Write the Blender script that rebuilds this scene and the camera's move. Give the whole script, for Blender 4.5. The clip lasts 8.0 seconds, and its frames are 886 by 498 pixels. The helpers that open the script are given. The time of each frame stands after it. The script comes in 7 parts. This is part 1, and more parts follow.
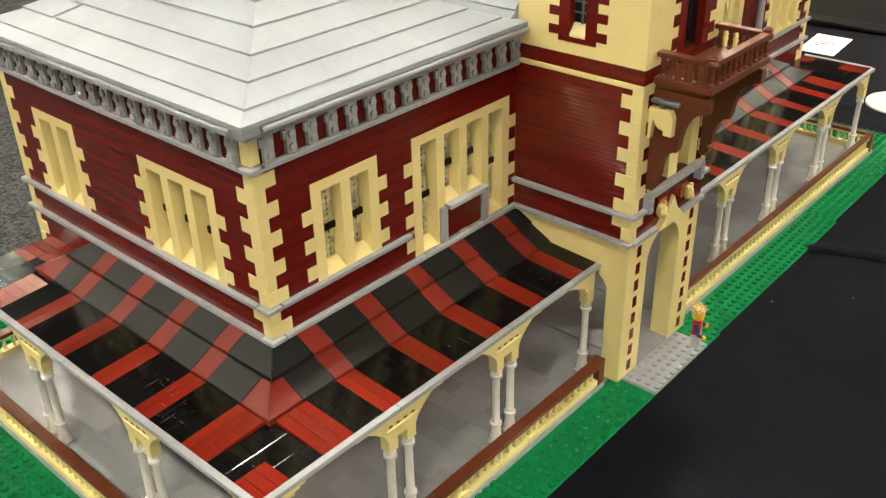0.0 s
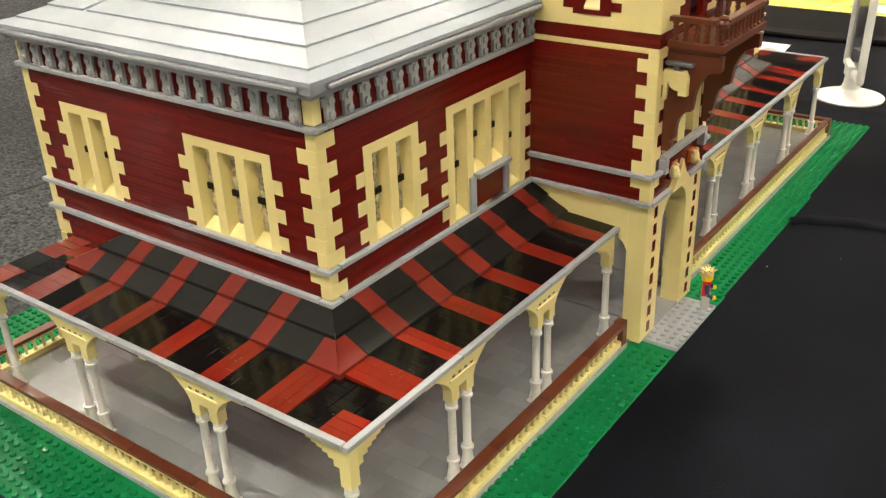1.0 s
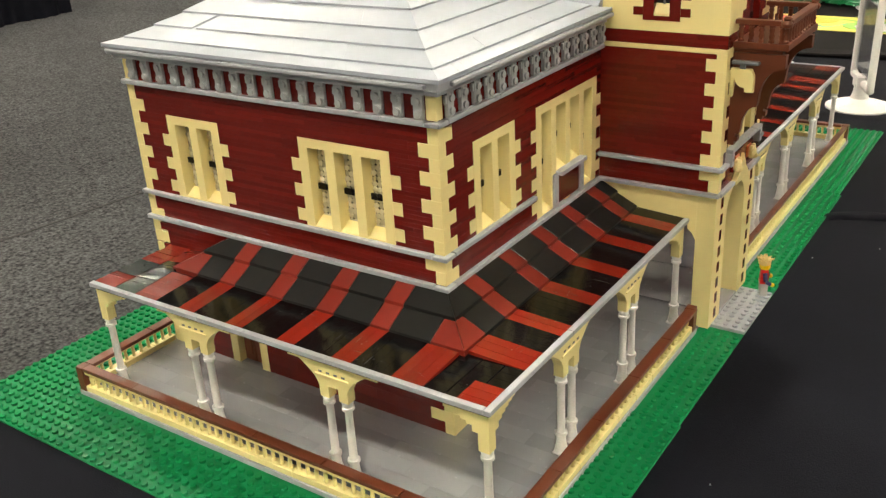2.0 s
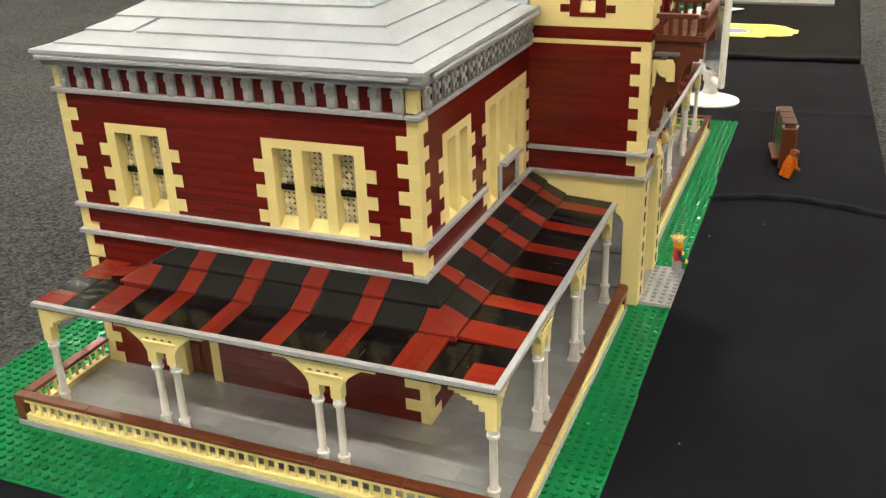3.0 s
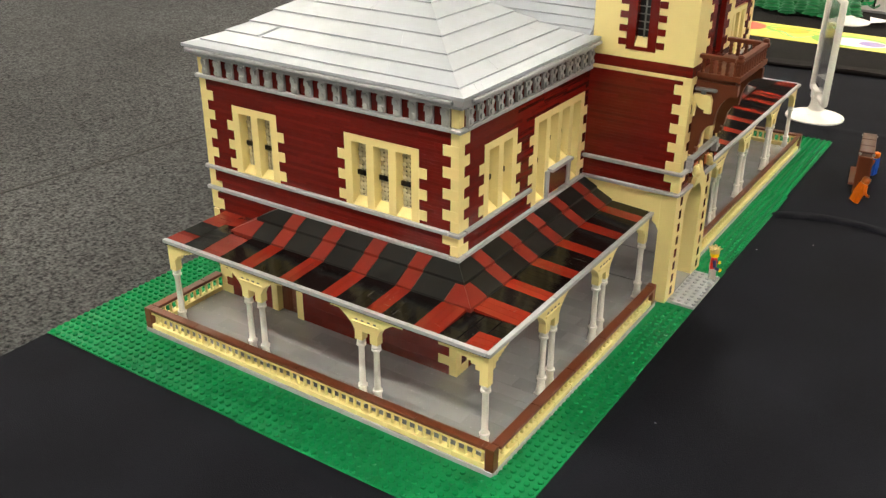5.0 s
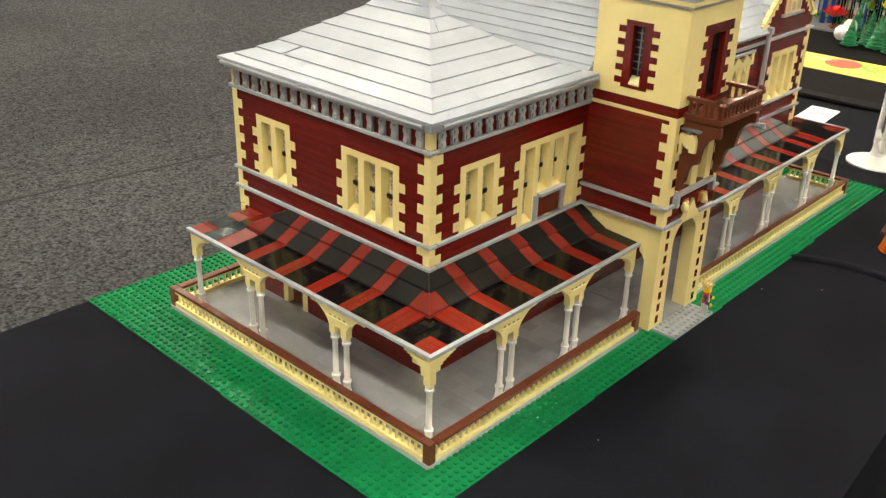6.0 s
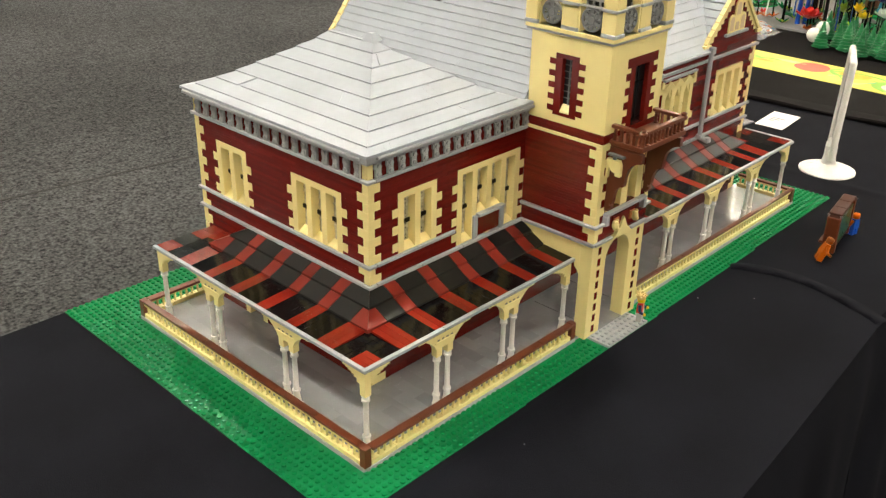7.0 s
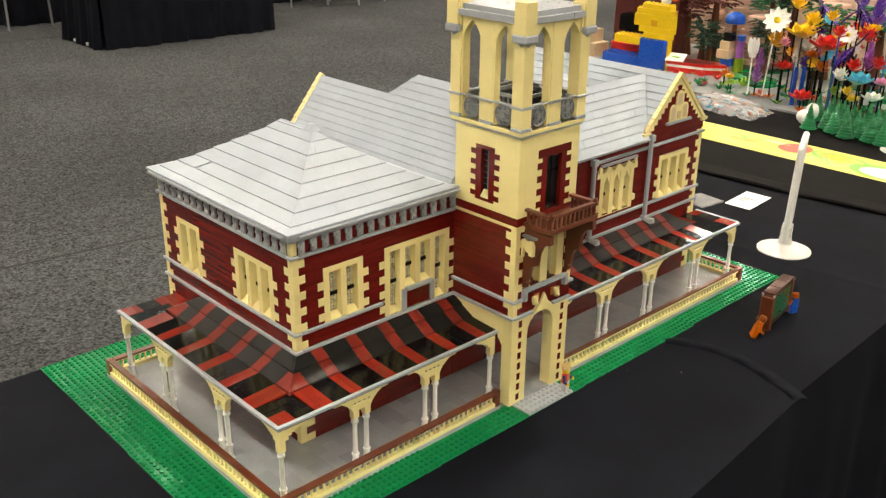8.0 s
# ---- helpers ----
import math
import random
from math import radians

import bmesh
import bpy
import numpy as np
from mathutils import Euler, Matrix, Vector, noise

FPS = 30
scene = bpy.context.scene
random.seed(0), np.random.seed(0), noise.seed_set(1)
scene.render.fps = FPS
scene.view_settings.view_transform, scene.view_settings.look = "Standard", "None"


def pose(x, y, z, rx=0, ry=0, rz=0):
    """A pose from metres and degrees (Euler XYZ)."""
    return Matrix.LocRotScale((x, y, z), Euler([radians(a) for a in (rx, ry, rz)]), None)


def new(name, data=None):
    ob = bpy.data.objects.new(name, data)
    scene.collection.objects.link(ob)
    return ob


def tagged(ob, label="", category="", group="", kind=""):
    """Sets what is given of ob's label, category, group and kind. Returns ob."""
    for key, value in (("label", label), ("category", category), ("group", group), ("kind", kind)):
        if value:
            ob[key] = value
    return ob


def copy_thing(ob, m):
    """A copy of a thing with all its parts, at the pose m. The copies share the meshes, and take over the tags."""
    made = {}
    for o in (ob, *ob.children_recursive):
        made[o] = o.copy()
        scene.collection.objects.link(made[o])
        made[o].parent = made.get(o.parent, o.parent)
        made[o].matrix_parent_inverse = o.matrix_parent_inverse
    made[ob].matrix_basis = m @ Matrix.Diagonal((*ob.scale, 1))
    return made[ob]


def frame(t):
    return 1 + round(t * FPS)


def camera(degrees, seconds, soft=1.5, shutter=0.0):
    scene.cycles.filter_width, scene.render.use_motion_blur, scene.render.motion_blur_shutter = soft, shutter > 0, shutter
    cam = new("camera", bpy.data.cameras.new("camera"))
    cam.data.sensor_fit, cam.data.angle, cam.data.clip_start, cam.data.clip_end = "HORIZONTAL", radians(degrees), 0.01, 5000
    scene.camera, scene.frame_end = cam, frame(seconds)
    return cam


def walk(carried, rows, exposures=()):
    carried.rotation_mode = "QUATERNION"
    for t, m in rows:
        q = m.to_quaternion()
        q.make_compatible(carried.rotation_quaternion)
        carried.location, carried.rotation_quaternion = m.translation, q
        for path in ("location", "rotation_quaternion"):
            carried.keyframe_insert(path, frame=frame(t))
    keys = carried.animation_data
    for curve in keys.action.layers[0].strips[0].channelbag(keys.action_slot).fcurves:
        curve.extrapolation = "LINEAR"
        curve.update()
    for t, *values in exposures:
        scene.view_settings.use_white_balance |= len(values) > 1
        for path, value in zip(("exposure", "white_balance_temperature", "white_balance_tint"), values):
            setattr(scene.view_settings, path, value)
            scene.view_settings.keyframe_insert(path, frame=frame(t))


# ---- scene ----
cam = camera(50.81, 8.0, soft=1.35)
ROWS = [
    (0.0, 0.3913, -0.2777, 0.4529, 60.30, 1.12, 41.37),
    (0.5, 0.3773, -0.3241, 0.4340, 61.75, 1.48, 37.71),
    (1.0, 0.3616, -0.3652, 0.4137, 63.35, 1.96, 35.78),
    (1.5, 0.3461, -0.4135, 0.4070, 64.12, 2.94, 35.68),
    (1.7, 0.3406, -0.4321, 0.4066, 64.83, 3.15, 35.67),
    (2.8, 0.2473, -0.5211, 0.4038, 66.35, 2.08, 23.52),
    (3.0, 0.2370, -0.5278, 0.4019, 66.05, 1.95, 22.00),
    (3.5, 0.2303, -0.5531, 0.4169, 65.42, 1.17, 20.53),
    (4.0, 0.2537, -0.5860, 0.4460, 64.24, -0.39, 23.29),
    (4.5, 0.3069, -0.6011, 0.4652, 63.65, -0.71, 27.91),
    (4.7, 0.3361, -0.6021, 0.4710, 63.67, -0.52, 30.06),
    (5.8, 0.5019, -0.5717, 0.5123, 64.36, -0.88, 42.04),
    (6.0, 0.5329, -0.5624, 0.5179, 64.28, -1.43, 43.20),
    (6.5, 0.5971, -0.5540, 0.5442, 64.05, -1.49, 44.36),
    (7.0, 0.6180, -0.5521, 0.5820, 63.38, -0.96, 43.63),
    (7.5, 0.6880, -0.5350, 0.6192, 65.01, -0.03, 45.08),
    (8.0, 0.7750, -0.5091, 0.6325, 67.34, -0.68, 46.96),
]
walk(cam, [(t, pose(x, y, z, rx, ry, rz)) for t, x, y, z, rx, ry, rz in ROWS])

# ---- light: a large exhibition hall lit by rows of ceiling panels ----
world = bpy.data.worlds.new("hall_air")
scene.world = world
world.use_nodes = True
world.node_tree.nodes["Background"].inputs[0].default_value = (1.0, 0.96, 0.9, 1)
world.node_tree.nodes["Background"].inputs[1].default_value = 0.02
scene.view_settings.exposure = 0.0
LAMP_POWER = 873.0

# ---- materials ----
U = 0.008            # one stud pitch of the toy bricks, in metres


def node_mat(name):
    m = bpy.data.materials.new(name)
    m.use_nodes = True
    nt = m.node_tree
    return m, nt, nt.nodes["Principled BSDF"]


def link_noise(nt, scale, detail=3.0, coord="Object"):
    tc = nt.nodes.new("ShaderNodeTexCoord")
    n = nt.nodes.new("ShaderNodeTexNoise")
    n.inputs["Scale"].default_value = scale
    n.inputs["Detail"].default_value = detail
    nt.links.new(tc.outputs[coord], n.inputs["Vector"])
    return n


def ramp(nt, src, a, b, lo, hi):
    r = nt.nodes.new("ShaderNodeMapRange")
    r.inputs["From Min"].default_value, r.inputs["From Max"].default_value = a, b
    r.inputs["To Min"].default_value, r.inputs["To Max"].default_value = lo, hi
    nt.links.new(src, r.inputs["Value"])
    return r.outputs["Result"]


def add_scratches(nt, b, tint, bp, depth, dots=True):
    """Sparse hairline scratches in two directions, worn pale and standing in the gloss, in patches; the paleness also
    paints sparkle.
    """
    tc = nt.nodes.new("ShaderNodeTexCoord")
    oi = nt.nodes.new("ShaderNodeObjectInfo")
    va = nt.nodes.new("ShaderNodeVectorMath")
    va.operation = "ADD"
    nt.links.new(tc.outputs["Object"], va.inputs[0])
    nt.links.new(oi.outputs["Random"], va.inputs[1])
    lines = []
    for scale, turn in (((1000, 45, 300), 0.45), ((60, 1000, 300), -0.22)):
        mp = nt.nodes.new("ShaderNodeMapping")
        mp.inputs["Scale"].default_value = scale
        mp.inputs["Rotation"].default_value = (0, 0, turn)
        nt.links.new(va.outputs[0], mp.inputs["Vector"])
        sn = nt.nodes.new("ShaderNodeTexNoise")
        sn.inputs["Scale"].default_value = 1.0
        sn.inputs["Detail"].default_value = 1.0
        nt.links.new(mp.outputs[0], sn.inputs["Vector"])
        lines.append(ramp(nt, sn.outputs["Fac"], 0.69, 0.77, 0, 1))
    specks = nt.nodes.new("ShaderNodeTexVoronoi")
    specks.inputs["Scale"].default_value = 150.0
    nt.links.new(va.outputs[0], specks.inputs["Vector"])
    grit = ramp(nt, specks.outputs["Distance"], 0.05, 0.11, 1, 0)
    both = nt.nodes.new("ShaderNodeMath")
    both.operation = "MAXIMUM"
    nt.links.new(lines[0], both.inputs[0])
    nt.links.new(lines[1], both.inputs[1])
    patch = link_noise(nt, 38.0, 3)
    worn = nt.nodes.new("ShaderNodeMath")
    worn.operation = "MULTIPLY"
    nt.links.new(both.outputs[0], worn.inputs[0])
    nt.links.new(ramp(nt, patch.outputs["Fac"], 0.52, 0.66, 0, 1), worn.inputs[1])
    loose = nt.nodes.new("ShaderNodeMath")
    loose.operation = "MULTIPLY"
    nt.links.new(grit, loose.inputs[0])
    nt.links.new(ramp(nt, patch.outputs["Fac"], 0.46, 0.60, 0, 1 if dots else 0), loose.inputs[1])
    marks = nt.nodes.new("ShaderNodeMath")
    marks.operation = "MAXIMUM"
    nt.links.new(worn.outputs[0], marks.inputs[0])
    nt.links.new(loose.outputs[0], marks.inputs[1])
    mix = nt.nodes.new("ShaderNodeMix")
    mix.data_type = "RGBA"
    fade = nt.nodes.new("ShaderNodeMath")
    fade.operation = "MULTIPLY"
    fade.inputs[1].default_value = 0.28
    nt.links.new(marks.outputs[0], fade.inputs[0])
    nt.links.new(fade.outputs[0], mix.inputs[0])
    nt.links.new(tint.outputs[0], mix.inputs[6])
    mix.inputs[7].default_value = (0.34, 0.33, 0.31, 1)
    nt.links.new(mix.outputs[2], b.inputs["Base Color"])
    b2 = nt.nodes.new("ShaderNodeBump")
    b2.inputs["Strength"].default_value = depth
    b2.inputs["Distance"].default_value = 0.0006
    nt.links.new(worn.outputs[0], b2.inputs["Height"])
    nt.links.new(bp.outputs[0], b2.inputs["Normal"])
    return b2


def plastic(name, col, rough=0.28, vary=0.10, island=False, dust=0.10, bump=0.08, spec=0.5, streak=0.0, scratch=0.0, dots=True):
    """Moulded plastic: piece-to-piece tint, dusty gloss, faint moulding ripple and fine scratches."""
    m, nt, b = node_mat(name)
    hsv = nt.nodes.new("ShaderNodeHueSaturation")
    hsv.inputs["Color"].default_value = (*col, 1)
    if island:
        g = nt.nodes.new("ShaderNodeNewGeometry")
        rnd = g.outputs["Random Per Island"]
    else:
        g = nt.nodes.new("ShaderNodeObjectInfo")
        rnd = g.outputs["Random"]
    big = link_noise(nt, 22.0, 4)
    mul = nt.nodes.new("ShaderNodeMath")
    mul.operation = "MULTIPLY"
    nt.links.new(ramp(nt, rnd, 0, 1, 1 - vary, 1 + vary), mul.inputs[0])
    nt.links.new(ramp(nt, big.outputs["Fac"], 0.3, 0.7, 0.94, 1.06), mul.inputs[1])
    nt.links.new(mul.outputs[0], hsv.inputs["Value"])
    nt.links.new(hsv.outputs[0], b.inputs["Base Color"])
    film = link_noise(nt, 160.0, 5)
    nt.links.new(ramp(nt, film.outputs["Fac"], 0.3, 0.72, max(0.05, rough - dust * 0.5), rough + dust), b.inputs["Roughness"])
    b.inputs["Specular IOR Level"].default_value = spec
    fine = link_noise(nt, 420.0, 3)
    bp = nt.nodes.new("ShaderNodeBump")
    bp.inputs["Strength"].default_value = bump
    bp.inputs["Distance"].default_value = 0.0004
    nt.links.new(fine.outputs["Fac"], bp.inputs["Height"])
    if streak:
        tc = nt.nodes.new("ShaderNodeTexCoord")
        oi = nt.nodes.new("ShaderNodeObjectInfo")
        va = nt.nodes.new("ShaderNodeVectorMath")
        va.operation = "ADD"
        nt.links.new(tc.outputs["Object"], va.inputs[0])
        nt.links.new(oi.outputs["Random"], va.inputs[1])
        mp = nt.nodes.new("ShaderNodeMapping")
        mp.inputs["Scale"].default_value = (24, 24, 620)
        nt.links.new(va.outputs[0], mp.inputs["Vector"])
        sn = nt.nodes.new("ShaderNodeTexNoise")
        sn.inputs["Scale"].default_value = 1.0
        sn.inputs["Detail"].default_value = 2.0
        nt.links.new(mp.outputs[0], sn.inputs["Vector"])
        b2 = nt.nodes.new("ShaderNodeBump")
        b2.inputs["Strength"].default_value = streak
        b2.inputs["Distance"].default_value = 0.0005
        nt.links.new(sn.outputs["Fac"], b2.inputs["Height"])
        nt.links.new(bp.outputs[0], b2.inputs["Normal"])
        bp = b2
    if scratch:
        bp = add_scratches(nt, b, hsv, bp, scratch, dots)
    nt.links.new(bp.outputs[0], b.inputs["Normal"])
    return m


DARK_RED = plastic("dark_red_plastic", (0.122, 0.0077, 0.0052), 0.19, 0.17, dust=0.05, bump=0.0, streak=0.36)
RED_IN = plastic("dark_red_plastic_core", (0.10, 0.007, 0.006), 0.3, 0.1)
CREAM = plastic("cream_plastic", (0.825, 0.707, 0.318), 0.34, 0.03)
GREY = plastic("light_grey_plastic", (0.36, 0.378, 0.412), 0.3, 0.05, spec=0.3)
FLOOR_GREY = plastic("mid_grey_plastic", (0.335, 0.35, 0.37), 0.22, 0.10, dust=0.06, bump=0.02, spec=0.9, scratch=0.35, dots=False)
floor_shader = FLOOR_GREY.node_tree.nodes["Principled BSDF"]
floor_shader.inputs["Coat Weight"].default_value = 1.0
floor_shader.inputs["Coat IOR"].default_value = 1.6
floor_shader.inputs["Coat Roughness"].default_value = 0.05
ROOF = plastic("white_grey_plastic", (0.38, 0.417, 0.482), 0.34, 0.02, dust=0.05, bump=0.02, spec=0.20)
WHITE = plastic("white_plastic", (0.82, 0.81, 0.79), 0.3, 0.04)
GREEN = plastic("green_plastic", (0.0060, 0.195, 0.064), 0.22, 0.03, dust=0.05, bump=0.05, spec=0.24)
GREEN_SHEET = plastic("green_sheet_plastic", (0.0060, 0.185, 0.060), 0.34, 0.03, dust=0.06, bump=0.05, spec=0.05)
BLACK = plastic("black_plastic", (0.0050, 0.0050, 0.0055), 0.10, 0.3, dust=0.015, bump=0.06, spec=0.18, scratch=0.6)
SLATE = plastic("dark_grey_plastic", (0.0082, 0.0090, 0.0090), 0.36, 0.12, dust=0.08, bump=0.10, spec=0.31)
RED = plastic("rust_red_plastic", (0.190, 0.0155, 0.0080), 0.11, 0.12, dust=0.05, bump=0.14, spec=0.3, scratch=0.6)
# Copies of RED and BLACK, rougher and lighter to put in glare haze.
RED_HAZY = plastic("hazy_red_plastic", (0.190, 0.0165, 0.0090), 0.20, 0.12, dust=0.06, bump=0.10, spec=0.42, scratch=0.8)
BLACK_HAZY = plastic("hazy_black_plastic", (0.0060, 0.0060, 0.0065), 0.18, 0.3, dust=0.05, bump=0.06, spec=0.32, scratch=0.8)
RED_DULL = plastic("rust_red_slope_plastic", (0.180, 0.0175, 0.0100), 0.36, 0.08, dust=0.08, bump=0.10, spec=0.30)
BROWN = plastic("brown_plastic", (0.130, 0.036, 0.016), 0.30, 0.08, dust=0.03, bump=0.02)
CORBEL = plastic("stone_grey_corbel_plastic", (0.37, 0.385, 0.40), 0.25, 0.06, bump=0.03)
STONE = plastic("dark_stone_grey_plastic", (0.13, 0.14, 0.15), 0.3)
MATT_BROWN = plastic("matt_brown_plastic", (0.045, 0.013, 0.007), 0.40, 0.1, dust=0.04, bump=0.03, spec=0.25)
ORANGE = plastic("orange_plastic", (0.52, 0.115, 0.004), 0.35, 0.05, spec=0.22)
YELLOW = plastic("yellow_plastic", (0.85, 0.58, 0.01), 0.3, 0.05)
BLUE = plastic("blue_plastic", (0.008, 0.075, 0.45), 0.3, 0.08)
BRIGHT_RED = plastic("bright_red_plastic", (0.62, 0.018, 0.012), 0.3, 0.08)
SAND = plastic("sand_plastic", (0.62, 0.48, 0.30), 0.35, 0.08)
PURPLE = plastic("purple_plastic", (0.14, 0.06, 0.40), 0.3, 0.15)
PINK = plastic("pink_plastic", (0.70, 0.25, 0.45), 0.3, 0.15)
AZURE = plastic("azure_plastic", (0.08, 0.42, 0.65), 0.3, 0.1)
LEAF = plastic("leaf_green_plastic", (0.012, 0.16, 0.055), 0.33, 0.2)
LIME = plastic("lime_plastic", (0.30, 0.45, 0.02), 0.33, 0.2)


def cloth_mat(name, low, high):
    m, nt, b = node_mat(name)
    n = link_noise(nt, 9.0, 5)
    w = link_noise(nt, 900.0, 2)
    mix = nt.nodes.new("ShaderNodeMix")
    mix.data_type = "RGBA"
    mix.inputs[6].default_value = (*low, 1)
    mix.inputs[7].default_value = (*high, 1)
    nt.links.new(ramp(nt, n.outputs["Fac"], 0.3, 0.7, 0, 1), mix.inputs[0])
    nt.links.new(mix.outputs[2], b.inputs["Base Color"])
    b.inputs["Roughness"].default_value = 0.85
    b.inputs["Specular IOR Level"].default_value = 0.075
    bp = nt.nodes.new("ShaderNodeBump")
    bp.inputs["Strength"].default_value = 0.35
    bp.inputs["Distance"].default_value = 0.0008
    nt.links.new(w.outputs["Fac"], bp.inputs["Height"])
    nt.links.new(bp.outputs[0], b.inputs["Normal"])
    return m


def carpet_mat():
    m, nt, b = node_mat("grey_carpet")
    f = link_noise(nt, 105.0, 5)
    g = link_noise(nt, 46.0, 4)
    h = link_noise(nt, 1.1, 5)
    cr = nt.nodes.new("ShaderNodeValToRGB")
    cr.color_ramp.elements[0].position, cr.color_ramp.elements[1].position = 0.37, 0.65
    cr.color_ramp.elements[0].color = (0.014, 0.0145, 0.016, 1)
    cr.color_ramp.elements[1].color = (0.095, 0.097, 0.101, 1)
    add = nt.nodes.new("ShaderNodeMath")
    add.operation = "MULTIPLY_ADD"
    nt.links.new(f.outputs["Fac"], add.inputs[0])
    add.inputs[1].default_value = 0.78
    nt.links.new(ramp(nt, g.outputs["Fac"], 0, 1, 0.0, 0.22), add.inputs[2])
    nt.links.new(add.outputs[0], cr.inputs["Fac"])
    hsv = nt.nodes.new("ShaderNodeHueSaturation")
    nt.links.new(cr.outputs[0], hsv.inputs["Color"])
    nt.links.new(ramp(nt, h.outputs["Fac"], 0.3, 0.7, 0.8, 1.2), hsv.inputs["Value"])
    nt.links.new(hsv.outputs[0], b.inputs["Base Color"])
    b.inputs["Roughness"].default_value = 0.95
    b.inputs["Specular IOR Level"].default_value = 0.1
    bp = nt.nodes.new("ShaderNodeBump")
    bp.inputs["Distance"].default_value = 0.006
    bp.inputs["Strength"].default_value = 0.7
    nt.links.new(f.outputs["Fac"], bp.inputs["Height"])
    nt.links.new(bp.outputs[0], b.inputs["Normal"])
    return m


def pane_mat():
    """Clear plastic knobs over a dark backing: glossy, slightly yellow, each of its own clearness."""
    m, nt, b = node_mat("clear_knobbly_plastic")
    g = nt.nodes.new("ShaderNodeNewGeometry")
    hsv = nt.nodes.new("ShaderNodeHueSaturation")
    hsv.inputs["Color"].default_value = (0.70, 0.65, 0.46, 1)
    nt.links.new(ramp(nt, g.outputs["Random Per Island"], 0, 1, 0.75, 1.3), hsv.inputs["Value"])
    nt.links.new(hsv.outputs[0], b.inputs["Base Color"])
    b.inputs["Roughness"].default_value = 0.06
    # Part metal on clear plastic, put in for the gold glints from inside.
    b.inputs["Metallic"].default_value = 0.3
    b.inputs["Specular IOR Level"].default_value = 1.0
    return m


def plain(name, col, rough=0.6, metal=0.0):
    m, nt, b = node_mat(name)
    n = link_noise(nt, 60.0, 4)
    hsv = nt.nodes.new("ShaderNodeHueSaturation")
    hsv.inputs["Color"].default_value = (*col, 1)
    nt.links.new(ramp(nt, n.outputs["Fac"], 0.3, 0.7, 0.92, 1.08), hsv.inputs["Value"])
    nt.links.new(hsv.outputs[0], b.inputs["Base Color"])
    b.inputs["Roughness"].default_value = rough
    b.inputs["Metallic"].default_value = metal
    return m


def glow(name, col, strength):
    m, nt, b = node_mat(name)
    b.inputs["Base Color"].default_value = (0.8, 0.8, 0.8, 1)
    b.inputs["Emission Color"].default_value = (*col, 1)
    b.inputs["Emission Strength"].default_value = strength
    return m


CLOTH = cloth_mat("black_cloth", (0.0040, 0.0045, 0.0073), (0.0073, 0.0082, 0.0128))
CLOTH_BROWN = cloth_mat("brownish_black_cloth", (0.0052, 0.0048, 0.0052), (0.0092, 0.0084, 0.0088))
CARPET, PANE = carpet_mat(), pane_mat()
# Near black: this colour is the shade in the gaps between the knobs.
PANE_BACK = plain("dark_gap_backing", (0.03, 0.028, 0.02), 0.15)
DARK_GLASS = plain("dark_window_plastic", (0.004, 0.005, 0.006), 0.3)
DARK_GLASS.node_tree.nodes["Principled BSDF"].inputs["Specular IOR Level"].default_value = 0.25
PAPER = plain("white_paper", (0.82, 0.82, 0.82), 0.5)
INK = plain("grey_ink", (0.12, 0.12, 0.13), 0.6)
LIME_PAPER = plain("lime_yellow_vinyl", (0.74, 0.68, 0.13), 0.4)
RED_PRINT = plain("red_print", (0.70, 0.10, 0.08), 0.4)
GREEN_PRINT = plain("green_print", (0.25, 0.55, 0.08), 0.4)
STEEL = plain("brushed_steel", (0.45, 0.45, 0.46), 0.3, 0.9)
HALL_WALL = plain("painted_hall_wall", (0.40, 0.40, 0.39), 0.8)
HALL_CEILING = plain("dark_hall_ceiling", (0.20, 0.20, 0.20), 0.9)
LAMP_GLOW = glow("lamp_diffuser", (1.0, 0.898, 0.716), LAMP_POWER)
CLEAR = plain("clear_bag_film", (0.85, 0.85, 0.88), 0.10)
CLEAR.node_tree.nodes["Principled BSDF"].inputs["Transmission Weight"].default_value = 0.72


